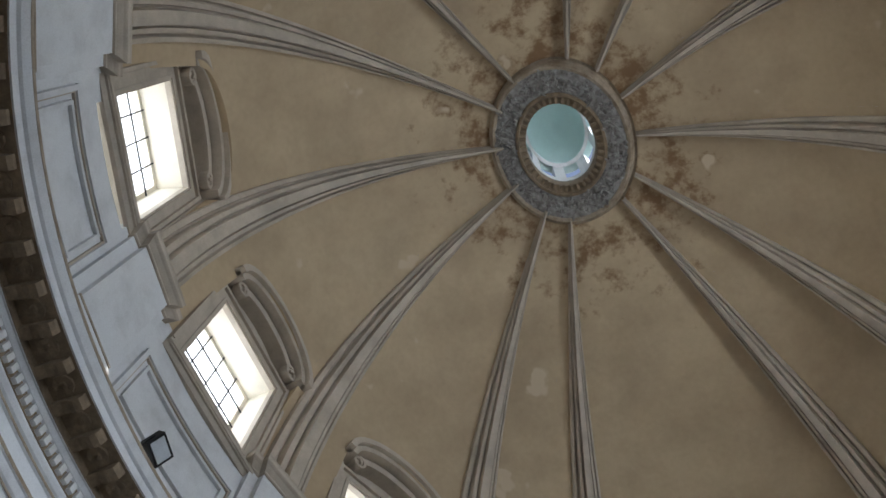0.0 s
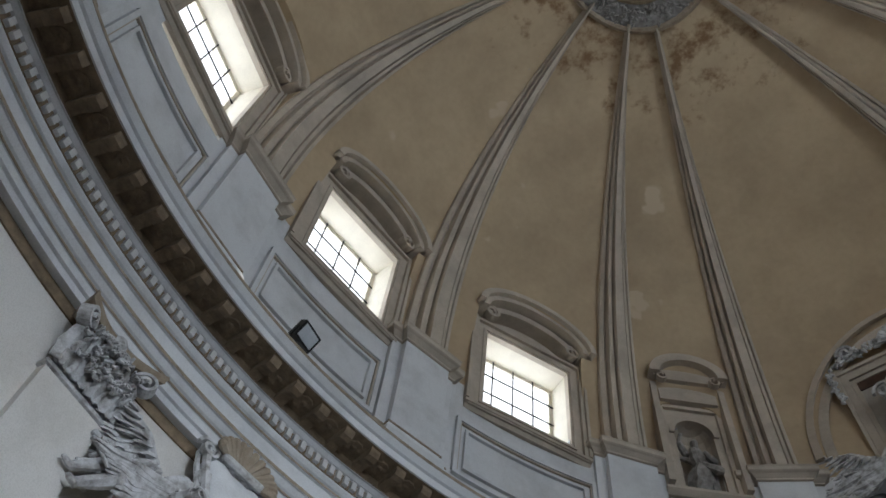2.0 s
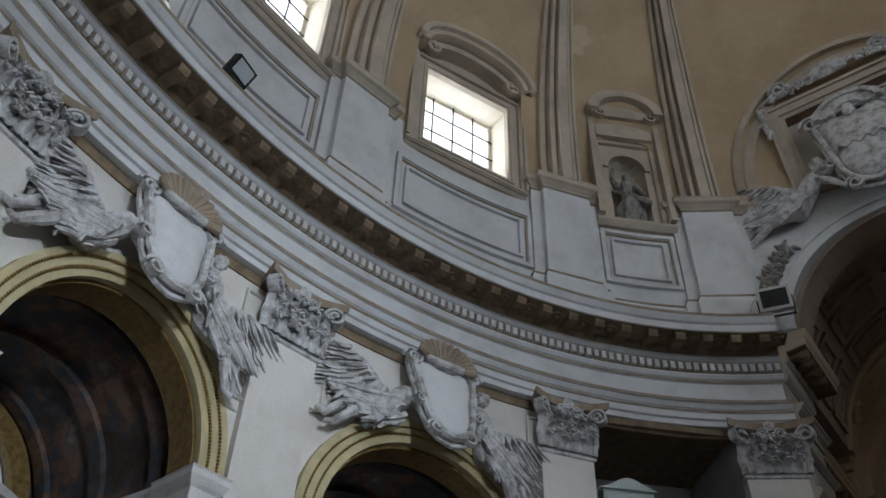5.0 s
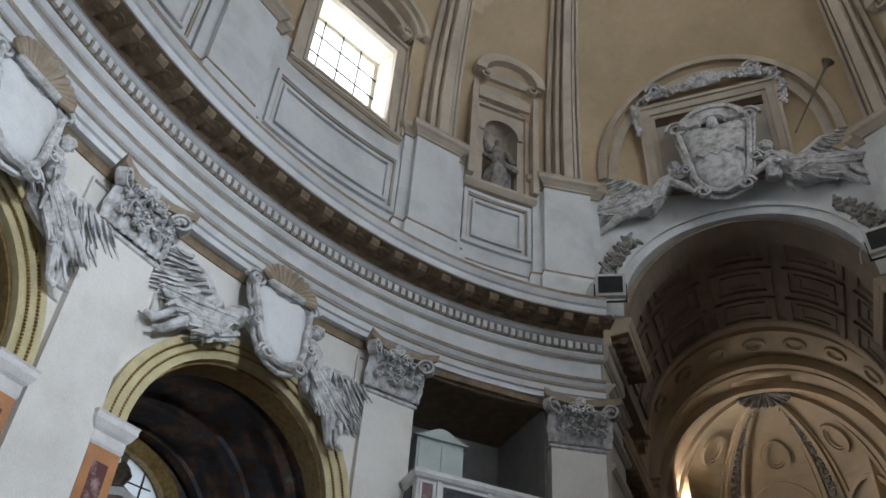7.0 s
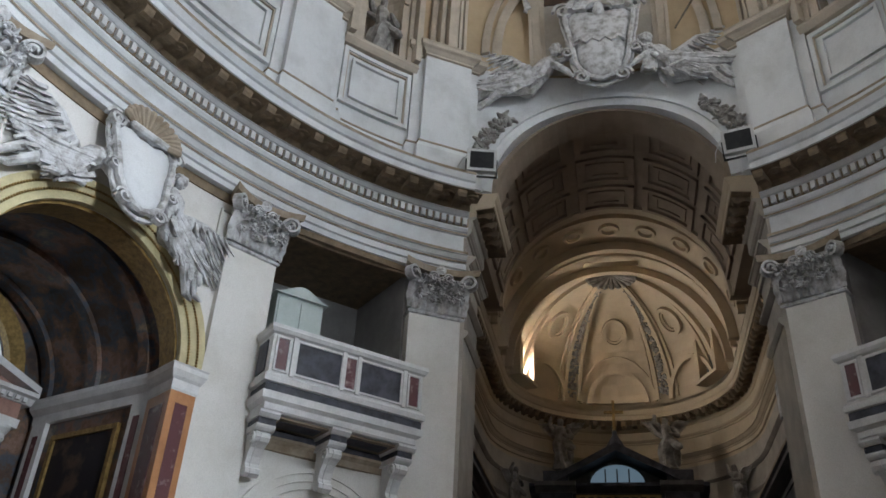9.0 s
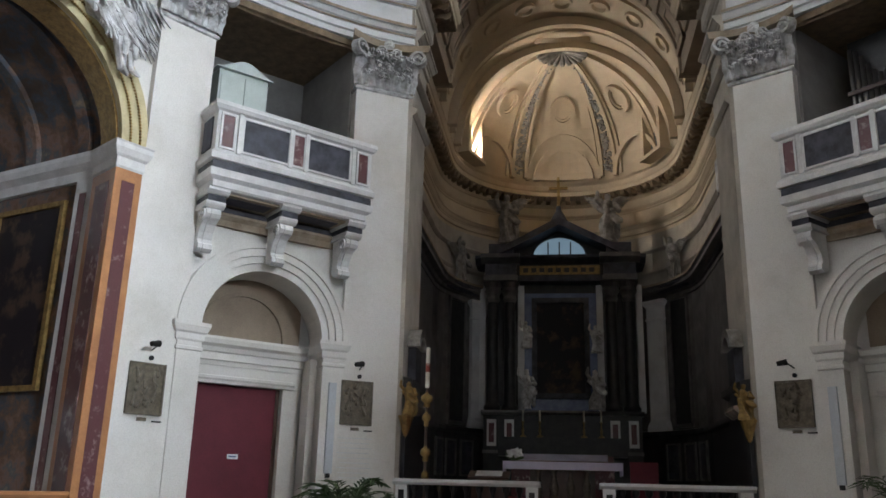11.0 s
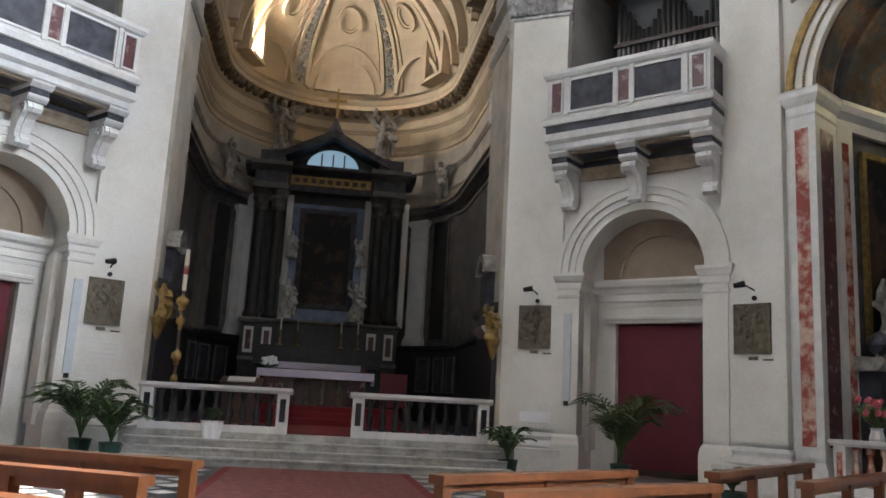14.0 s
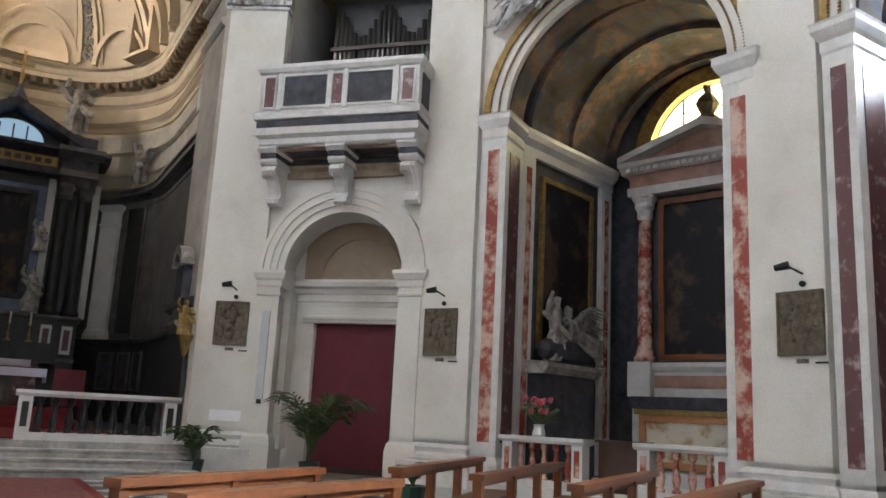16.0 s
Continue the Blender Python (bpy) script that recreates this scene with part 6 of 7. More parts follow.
def angel(seed, flip):
    """A reclining winged figure along an arch, carved as one mass; leans on the shield at its head."""
    P = [capsule((0.0, 0, 0.0), (0.55, -0.12, 0.52), 0.27, 0.24, 10),
         capsule((0.55, -0.12, 0.52), (0.72, -0.15, 0.66), 0.2, 0.12),
         capsule((0.82, -0.24, 0.86), (0.84, -0.25, 0.95), 0.135, 0.14, 10),
         capsule((0.6, -0.2, 0.55), (0.9, -0.3, 0.2), 0.1, 0.08), capsule((0.9, -0.3, 0.2), (1.15, -0.3, -0.1), 0.08, 0.06),
         capsule((0.62, -0.05, 0.6), (1.05, -0.2, 0.55), 0.1, 0.07),
         capsule((0.0, -0.1, 0.0), (-0.75, -0.25, 0.05), 0.22, 0.16), capsule((-0.75, -0.25, 0.05), (-1.3, -0.2, -0.42), 0.14, 0.08),
         capsule((0.05, -0.1, -0.1), (-0.6, -0.3, -0.22), 0.22, 0.16), capsule((-0.6, -0.3, -0.22), (-1.15, -0.22, -0.62), 0.14, 0.08),
         capsule((-1.3, -0.2, -0.42), (-1.5, -0.25, -0.4), 0.07, 0.05), capsule((-1.15, -0.22, -0.62), (-1.32, -0.28, -0.66), 0.07, 0.05)]
    rnd = random.Random(seed)
    for i in range(34):
        a = Vector((rnd.uniform(-0.95, 0.45), rnd.uniform(-0.4, -0.1), 0.1 + rnd.uniform(-0.35, 0.15)))
        P.append(capsule(a, a + Vector((rnd.uniform(-.45, -.1), rnd.uniform(-.1, .05), rnd.uniform(-.35, .1))), 0.075, 0.04, n=6, flat=0.6))
    # hair, long folds trailing past the feet, and the loose end of a cloak
    for i in range(12):
        q = 2 * math.pi * i / 12
        a = Vector((0.85 + 0.11 * math.cos(q), -0.24, 0.97 + 0.11 * math.sin(q)))
        P.append(capsule(a, a + Vector((0.05 * math.cos(q), 0.04, 0.05 * math.sin(q))), 0.05, 0.035, n=5))
    for i in range(16):
        t = i / 15
        a = Vector((0.35 - 0.3 * t, -0.38 + 0.1 * t, 0.28 - 0.45 * t))
        b = Vector((-0.55 - 0.75 * (1 - t), -0.42 + 0.15 * rnd.random(), 0.12 - 0.62 * t + 0.1 * rnd.random()))
        P.append(capsule(a, a.lerp(b, 0.55) + Vector((0, -0.06, -0.08)), 0.06, 0.055, n=6))
        P.append(capsule(a.lerp(b, 0.55) + Vector((0, -0.06, -0.08)), b, 0.055, 0.03, n=6))
    for i in range(5):
        P.append(capsule((-0.4 - 0.1 * i, 0.0, 0.15 + 0.06 * i), (-1.05 - 0.05 * i, -0.12, 0.32 + 0.07 * math.sin(i * 2.0)), 0.07, 0.04, n=6))
    P += wing((0.25, 0.05, 0.5), (-0.85, -0.05, 1.30), -0.5, seed)
    P += wing((0.1, 0.1, 0.35), (-1.05, 0.02, 0.72), -0.4, seed + 1)
    vf = crumpled(crumpled(join(*P), 0.04, 4, seed), 0.03, 11, seed)
    return ([Vector((-p.x, p.y, p.z)) for p in vf[0]], vf[1]) if flip else vf


def cartouche(m, w, h, label, crest=True, stone=M_STUCCO, shell=M_STAIN, face=M_GREY):
    """A bulging shield, wide above and narrow below, in a rim with scrolled ears, with a shell above."""
    c = thing("cartouche", m, label, "cartouche", "stucco shields")
    half = [(0.0, 0.88), (0.30, 0.86), (0.62, 0.97), (0.88, 0.93), (0.98, 0.70), (0.93, 0.40), (0.84, 0.10), (0.78, -0.20), (0.72, -0.50), (0.58, -0.76), (0.32, -0.93), (0.0, -1.0)]
    outl = [(x * w / 2, z * h / 2) for x, z in half] + [(-x * w / 2, z * h / 2) for x, z in half[-2:0:-1]]
    n = len(outl)
    v = [(0, -0.36, 0)]
    for k, y in ((0.5, -0.33), (0.85, -0.24), (1.0, -0.1), (1.0, 0.1)):
        v += [(x * k, y, z * k) for x, z in outl]
    f = [(0, 1 + i, 1 + (i + 1) % n) for i in range(n)]
    for r in range(3):
        f += [(1 + r * n + i, 1 + r * n + (i + 1) % n, 1 + (r + 1) * n + (i + 1) % n, 1 + (r + 1) * n + i) for i in range(n)]
    part("shield", (v, f), face, c, "smooth grey shield", smooth=True)
    rim = []
    for k, rad, y in ((1.07, 0.085, -0.2), (1.2, 0.06, -0.06)):
        for i in range(n):
            a, b = outl[i], outl[(i + 1) % n]
            rim.append(capsule((a[0] * k, y, a[1] * k), (b[0] * k, y, b[1] * k), rad, rad, n=6))
    part("scrolled_rim", crumpled(join(*rim), 0.025, 6), stone, c)
    for sx in (-1, 1):
        for x, z, r in ((0.53, 0.44, 0.17), (0.36, 0.52, 0.11), (0.50, -0.16, 0.10), (0.30, -0.50, 0.13)):
            s_ = part("scroll", spiral(r * w, 0.075, n=34, sx=sx), stone, c)
            s_.matrix_basis = Matrix.Translation((sx * w * x, -0.22, h * z))
    if crest:
        for i in range(13):
            q = math.pi * (i - 0.5) / 12 - 0.05
            p = Vector((0.12 * w * math.cos(q), -0.2, h * 0.46 + 0.05))
            e = Vector((0.46 * w * math.cos(q), -0.42, h * 0.46 + 0.36 * w * math.sin(q)))
            part("shell_rib", capsule(p, e, 0.035, 0.095, n=7), shell, c, "brown stained shell rib")
        part("crest_roll", capsule((-0.3 * w, -0.32, h * 0.45), (0.3 * w, -0.32, h * 0.45), 0.09, 0.09, 8), stone, c)
    return c


def sculpture(vf, m, label, name="stucco_angel", group="stucco angels", stone=M_STUCCO):
    ob = tagged(part(name, vf, stone), label, "statue", group)
    ob.matrix_world = m
    return ob


for s in (-1, 1):
    for i, (c, half, ro) in enumerate(BAYS[s][:2]):
        m = place(s * c, -0.05)
        cartouche(m @ Matrix.Translation((0.05, -0.28, 11.35)) @ pose(0, 0, 0, -14), 1.5, 2.1, "grey stucco cartouche with a shell over a chapel arch")
        sculpture(angel(4 + i, False), m @ Matrix.Translation((-1.4, -0.05, 10.68)) @ pose(0, 0, 0, 0, -4), "grey stucco winged angel reclining on a chapel arch")
        sculpture(angel(9 + i, True), m @ Matrix.Translation((1.32, -0.05, 10.62)) @ pose(0, 0, 0, 0, 34), "grey stucco winged angel reclining on a chapel arch")
        for sx in (-1, 1):
            sp = thing("spandrel_panel", m, "framed stucco panel beside a chapel arch", "panel", "spandrel panels")
            x0 = sx * (ro - 0.12)
            part("moulding", bent(frame_band(0.5, 1.9, 0.05, 0.16, 0.3, 11.2, x0), s * c), M_WALL, sp)
# crest over the chancel arch
m = place(0, WO)
CREST_Y = -0.42
cartouche(m @ Matrix.Translation((0.05, CREST_Y - 0.5, 20.85)), 2.1, 3.1, "large grey stucco coat of arms with scrolled rim over the chancel", False, face=M_STUCCO)
cr = thing("crest_head", m @ Matrix.Translation((0.05, CREST_Y - 0.5, 21.0)), "scrolled stucco head piece above the coat of arms", "ornament")
part("cap", arch_strip(0.42, 0.30, 0.86, 0.62, -0.42, 0.2, 1.05), M_STUCCO, cr)
part("cap_lip", arch_strip(0.82, 0.58, 0.98, 0.72, -0.5, 0.2, 1.05), M_STUCCO, cr)
part("cap_knob", crumpled(capsule((-0.3, -0.3, 1.78), (0.3, -0.3, 1.78), 0.12, 0.12, 8), 0.03, 7), M_STUCCO, cr)
part("mask", crumpled(capsule((0, -0.2, 1.05), (0, -0.22, 1.35), 0.2, 0.16, 10), 0.03, 8), M_STUCCO, cr)
for sx in (-1, 1):
    bz = thing("zigzag_band", m, "zigzag relief on the coat of arms", "ornament") if sx < 0 else None
    if bz:
        part("band", prism([(-0.8 + i * 0.2, 20.75 + (0.1 if i % 2 else -0.08)) for i in range(9)] + [(0.8 - i * 0.2, 20.65 + (0.1 if i % 2 else -0.08)) for i in range(9)], CREST_Y - 0.9, CREST_Y - 0.75), M_STUCCO, bz)
sculpture(scaled(angel(21, False), 1.3, 1.25, 1.25), m @ Matrix.Translation((-2.35, CREST_Y - 0.2, 19.55)) @ pose(0, 0, 0, 0, -5), "grey stucco angel seated on the chancel arch")
sculpture(scaled(angel(25, True), 1.35, 1.25, 1.25), m @ Matrix.Translation((2.4, CREST_Y - 0.2, 19.6)) @ pose(0, 0, 0, 0, 8), "grey stucco angel with a trumpet on the chancel arch")
sculpture(scaled(figure(31), 1.3, 1.3, 1.25), m @ Matrix.Translation((1.45, CREST_Y - 0.4, 19.6)), "small stucco cherub beside the coat of arms")
tp = thing("trumpet", m, "slender bronze trumpet held up by a stucco angel", "trumpet")
part("tube", capsule((2.35, CREST_Y - 0.8, 20.9), (3.55, CREST_Y - 1.3, 22.75), 0.035, 0.045, 8), M_BRONZE, tp)
part("bell", moved(lathe([(0.04, 0), (0.07, 0.15), (0.2, 0.34), (0.17, 0.34), (0.03, 0.1)], 12), look((3.55, CREST_Y - 1.3, 22.75), (2.35, CREST_Y - 0.8, 20.9))), M_BRONZE, tp)
gr = thing("arch_moulding", m, "moulded stucco archivolt of the chancel arch", "arch")
part("archivolt", bent(arch_strip(3.45, 3.5, 3.72, 3.78, -0.14, 0.1, 15.45, n=36), 0, WO), M_GREY, gr)
part("outer_roll", bent(arch_strip(3.72, 3.78, 3.86, 3.92, -0.22, 0.1, 15.45, n=36), 0, WO), M_GREY, gr)
random.seed(33)
for s in (-1, 1):
    lf = []
    for i in range(110):
        q = radians(random.uniform(8, 44))
        r = random.uniform(3.88, 4.3)
        p = Vector((-s * -r * math.cos(q), -0.2 + random.uniform(-.12, .05), 15.45 + r * math.sin(q) * 1.02))
        lf.append(capsule(p, p + Vector((random.uniform(-.14, .14), -.03, random.uniform(-.14, .14))), 0.09, 0.05, n=5))
    g = tagged(part("laurel_garland", bent(join(*lf), 0, WO), M_AGED), "dense stucco laurel garland along the chancel arch", "garland", "laurel garlands")
    g.matrix_world = m

# ---- sanctuary ----
st = thing("altar_steps", None, "worn white marble steps up to the altar rail", "steps", kind="structure")
for i in range(3):
    y_, z_, t_ = 10.35 + i * 0.33, 0.0 if i == 0 else 0.155 * i + 0.002, 0.155 * (i + 1)
    part("step", moulding(-3.95 + i * 0.05, 3.75 - i * 0.05, [(11.36, z_), (y_, z_), (y_, t_ - 0.06), (y_ - 0.035, t_ - 0.045), (y_ - 0.04, t_ - 0.01), (y_ - 0.03, t_), (11.36, t_)]), M_STEP, st)
part("platform", box(-4.0, 4.0, 11.34, 15.5, 0.0, 0.6), M_STEP, st)
part("rear_platform", box(-5.4, 5.4, 15.5, 32.0, 0.0, 0.6), M_DARK, st)
rail("altar_rail", Matrix.Translation((0, 11.5, 0.6)), -3.66, -0.74, 0.92, M_WHITE, M_BLACK, "white marble altar rail with dark balusters", "altar rails")
rail("altar_rail", Matrix.Translation((0, 11.5, 0.6)), 0.56, 3.44, 0.92, M_WHITE, M_BLACK, "white marble altar rail with dark balusters", "altar rails")
cp = thing("stair_carpet", None, "deep red carpet behind the altar rail", "carpet")
part("runner", box(-3.4, 3.2, 11.75, 17.5, 0.6, 0.62), M_CARPET, cp)
for i in range(3):
    part("carpeted_step", box(-2.6, 2.2, 17.5 + i * 0.4, 23.5, 0.62 + i * 0.17, 0.79 + i * 0.17), M_CARPET, cp)
ru = tagged(part("carpet", box(-1.8, 1.65, -1.0, 10.2, 0.0, 0.02), M_CARPET2), "long worn red patterned carpet on the floor", "carpet")
for sx in (-1.72, 1.57):
    part("border", box(sx - 0.07, sx + 0.07, -1.0, 10.15, 0.018, 0.024), M_CARPET, ru)
al = thing("altar_table", Matrix.Translation((-0.25, 21.2, 1.13)), "altar table with a lilac cloth", "altar")
part("base", box(-1.0, 1.0, -0.3, 0.3, 0, 0.95), M_DKWOOD, al)
for x in (-0.75, -0.25, 0.25, 0.75):
    part("support", moved(baluster(0.95, 0.14), Matrix.Translation((x, -0.42, 0))), M_BRONZE, al, smooth=True)
part("slab", box(-1.78, 1.78, -0.55, 0.55, 0.95, 1.06), M_WHITE, al)
part("altar_cloth", join(box(-1.82, 1.82, -0.58, 0.58, 1.06, 1.08), box(-1.82, 1.82, -0.6, -0.57, 0.84, 1.08), box(-1.84, -1.81, -0.58, 0.58, 0.7, 1.08), box(1.81, 1.84, -0.58, 0.58, 0.7, 1.08)), M_CLOTH, al, "lilac-white altar cloth")
fb = thing("flower_bunch", Matrix.Translation((-1.75, 21.0, 2.21)), "bunch of white and yellow flowers on the altar", "flowers")
random.seed(4)
part("blooms", join(*[capsule((random.uniform(-.22, .22), random.uniform(-.1, .1), random.uniform(.12, .35)), (random.uniform(-.22, .22), random.uniform(-.1, .1), random.uniform(.12, .4)), 0.06, 0.05, n=6) for i in range(14)]), M_PAPER, fb)
part("foliage", join(*[capsule((0, 0, 0.05), (random.uniform(-.3, .3), random.uniform(-.1, .1), random.uniform(.1, .3)), 0.03, 0.02, n=5) for i in range(12)]), M_LEAF, fb)
al = thing("rear_altar", Matrix.Translation((-0.25, 28.2, 1.13)), "dark high altar table with a lilac cloth", "altar")
part("base", box(-2.0, 2.0, -0.3, 1.2, 0, 1.55), M_PURPLE, al)
part("altar_cloth", join(box(-1.75, 1.75, -0.4, 0.5, 1.55, 1.6), box(-1.75, 1.75, -0.42, -0.39, 1.35, 1.6)), M_CLOTH, al)
part("gradine", box(-2.6, 2.6, 0.5, 1.4, 1.55, 2.3), M_BLACK, al)
for k, x in enumerate((-1.6, -0.9, 0.9, 1.6)):
    q = thing("candlestick", Matrix.Translation((-0.25 + x, 29.1, 3.43)), "gilt candlestick with a white candle on the high altar", "candlestick", "altar candlesticks")
    part("stem", lathe([(0, 0), (0.14, 0), (0.13, 0.06), (0.04, 0.12), (0.06, 0.3), (0.03, 0.4), (0.03, 0.6), (0.08, 0.66), (0, 0.66)], 10), M_GOLD, q, smooth=True)
    part("candle", lathe([(0, 0.66), (0.035, 0.66), (0.035, 1.1), (0, 1.12)], 8), M_WAX, q)

# high altar screen
M_LUNE = bpy.data.materials.new("daylit_lunette_glass")
M_LUNE.use_nodes = True
M_LUNE.node_tree.nodes["Principled BSDF"].inputs["Emission Color"].default_value = (0.42, 0.66, 0.85, 1)
M_LUNE.node_tree.nodes["Principled BSDF"].inputs["Emission Strength"].default_value = 0.12
M_LUNE.node_tree.nodes["Principled BSDF"].inputs["Base Color"].default_value = (0.3, 0.4, 0.48, 1)
X0, YR = -0.25, 30.4
hs = thing("high_altar", Matrix.Translation((X0, YR, 0.6)), "tall black and grey marble altar screen with columns and pediment", "altar")
pl = part("plinth", box(-3.3, 3.3, -0.7, 1.2, 0.5, 3.9), M_BLACK, hs)
for x in (-2.95, -2.2, 2.2, 2.95):
    part("pedestal_panel", box(x - 0.2, x + 0.2, -0.73, -0.6, 2.5, 3.6), M_WHITE, pl, "white marble panel")
    part("panel_inlay", box(x - 0.11, x + 0.11, -0.745, -0.7, 2.65, 3.45), M_PURPLE, pl)
part("plinth_band", box(-3.34, 3.34, -0.74, 1.2, 2.2, 2.34), M_UMBER, pl)
part("plinth_cap", moulding(-3.4, 3.4, [(1, 3.8), (-0.78, 3.8), (-0.85, 3.9), (-0.85, 3.98), (1, 4.0)]), M_UMBER, hs)
part("back_wall", box(-3.2, 3.2, 0.0, 0.8, 4.0, 9.7), M_BLACK, hs)
for x in (-1.72, 1.72, -3.42, 3.42):
    part("pale_strip", box(x - 0.14, x + 0.14, -0.12, 0.3, 4.0, 9.55), M_GREY, hs, "pale grey marble strip")
part("blue_field", box(-1.75, 1.75, -0.06, 0.1, 4.0, 9.2), M_BLUE, hs, "blue marble field")
for x in (-2.95, -2.2, 2.2, 2.95):
    c_ = part("column", moved(lathe([(0, 4.0), (0.36, 4.0), (0.38, 4.15), (0.3, 4.25), (0.27, 4.4), (0.23, 8.7)], 16), Matrix.Translation((x, -0.4, 0))), M_BLACK, hs, "black marble column", smooth=True)
    part("column_capital", moved(crumpled(lathe([(0.23, 8.7), (0.3, 8.85), (0.28, 9.0), (0.38, 9.2), (0.34, 9.35), (0.46, 9.6), (0, 9.6)], 14), 0.03, 10), Matrix.Translation((x, -0.4, 0))), M_UMBER, c_, "grey marble capital")
part("architrave", moulding(-3.35, 3.35, [(1, 9.6), (-0.75, 9.6), (-0.78, 9.85), (1, 9.85)]), M_DARK, hs)
part("frieze", box(-3.25, 3.25, -0.7, 1, 9.85, 10.35), M_BLACK, hs)
part("inscription_panel", box(-1.75, 1.75, -0.73, -0.6, 9.9, 10.3), M_GOLD, hs, "gilt inscription panel")
for i in range(9):
    part("text_bar", box(-1.6 + i * 0.36, -1.38 + i * 0.36, -0.745, -0.7, 10.0, 10.2), M_BLACK, hs)
part("cornice", moulding(-3.7, 3.7, [(1, 10.35), (-0.8, 10.35), (-1.0, 10.5), (-1.15, 10.55), (-1.15, 10.7), (1, 10.75)]), M_DARK, hs)
for sx in (-1, 1):
    c0_, c1_ = sorted((sx * 1.85, sx * 3.32))
    part("ressaut_architrave", box(c0_, c1_, -1.02, -0.7, 9.6, 9.85), M_UMBER, hs)
    part("ressaut_frieze", box(c0_ + 0.05, c1_ - 0.05, -0.96, -0.68, 9.85, 10.35), M_DARK, hs)
    part("ressaut_cornice", moulding(c0_ - 0.12, c1_ + 0.12, [(-0.7, 10.35), (-1.05, 10.35), (-1.2, 10.48), (-1.4, 10.54), (-1.4, 10.72), (-0.7, 10.78)]), M_UMBER, hs)
    part("pediment_block", box(c0_ + 0.2, c1_ - 0.2, -0.9, 0.2, 10.75, 11.3), M_DARK, hs)
for sx in (-1, 1):
    part("raking_cornice", prism([(sx * 2.7, 10.75), (sx * 2.75, 11.0), (0, 12.45), (0, 12.1)], -1.1, 0.6), M_DARK, hs)
part("tympanum", prism([(-2.5, 10.75), (2.5, 10.75), (0, 12.05)], -0.2, 0.5), M_BLACK, hs)
part("tympanum_window", arch_strip(0.02, 0.02, 1.15, 0.85, -0.3, -0.22, 10.85), M_LUNE, hs, "bright glass lunette in the pediment")
for k in (-0.5, 0, 0.5):
    part("glass_bar", box(k - 0.03, k + 0.03, -0.33, -0.28, 10.85, 11.5), M_BLACK, hs)
part("picture_frame", frame_band(2.5, 4.4, 0.22, -0.3, 0.0, 6.75), M_DARK, hs)
part("painting", box(-1.1, 1.1, -0.2, 0.0, 4.7, 8.8), M_PAINT, hs, "dark altar painting")
cx = thing("altar_cross", Matrix.Translation((X0, YR - 0.6, 13.0)), "gilt cross on the altar pediment", "cross")
part("foot", lathe([(0, 0), (0.4, 0), (0.3, 0.2), (0.12, 0.5), (0.1, 0.7), (0, 0.7)], 12), M_DARK, cx)
part("upright", box(-0.06, 0.06, -0.05, 0.05, 0.65, 2.1), M_GOLD, cx)
part("cross_bar", box(-0.42, 0.42, -0.05, 0.05, 1.5, 1.62), M_GOLD, cx)
for k, (x, z, h, y) in enumerate(((-2.3, 11.4, 2.3, -0.6), (2.2, 11.4, 2.3, -0.6), (-1.45, 4.05, 1.7, -0.75), (1.45, 4.05, 1.7, -0.75), (-1.5, 6.7, 1.2, -0.4), (1.5, 6.5, 1.2, -0.4))):
    o = join(figure(40 + k, h), *([] if k > 1 else wing((-0.1, 0.1, h * .7), (-0.5, 0.2, h * 0.92), -0.4, 3) + wing((0.1, 0.1, h * .7), (0.5, 0.2, h * 0.92), 0.4, 4)))
    sculpture(o, Matrix.Translation((X0 + x, YR + y, 0.6 + z)), "pale marble figure on the high altar" if k > 1 else "dusty grey winged figure on the altar pediment", "altar_statue", "statues of the high altar", stone=M_STUCCO if k > 1 else M_AGED)
# apse wall: cladding, wainscot, dark panels, pilasters, upper figures
APSE = [p for p in CHP if abs(p[0]) != CX]
tagged(part("trim_apse_cladding", run(APSE, [(0.02, 3.8), (-0.05, 3.8), (-0.05, 9.5), (0.02, 9.5)]), M_UMBER), "smoky grey marble cladding of the apse wall", "trim", kind="structure")
tagged(part("trim_apse_cornice", run(APSE, [(0.02, 9.45), (-0.1, 9.45), (-0.1, 9.62), (-0.2, 9.66), (-0.26, 9.78), (-0.48, 9.84), (-0.48, 9.98), (-0.56, 10.06), (-0.56, 10.14), (0.02, 10.18)]), M_UMBER), "dark marble cornice round the apse", "trim", kind="structure")
tagged(part("trim_apse_cornice_edge", run(APSE, [(-0.5, 10.05), (-0.568, 10.05), (-0.568, 10.145), (-0.5, 10.15)]), M_STAIN), "dust-stained edge of the apse cornice", "trim", kind="structure")
tagged(part("trim_wainscot", run(apse_path(CX + 0.0, 5.5, 5.5, 27.0), [(-0.02, 0.6), (-0.12, 0.6), (-0.12, 3.6), (-0.25, 3.7), (-0.25, 3.85), (-0.02, 3.9)]), M_BLACK), "dark marble wainscot of the chancel", "trim", kind="structure")
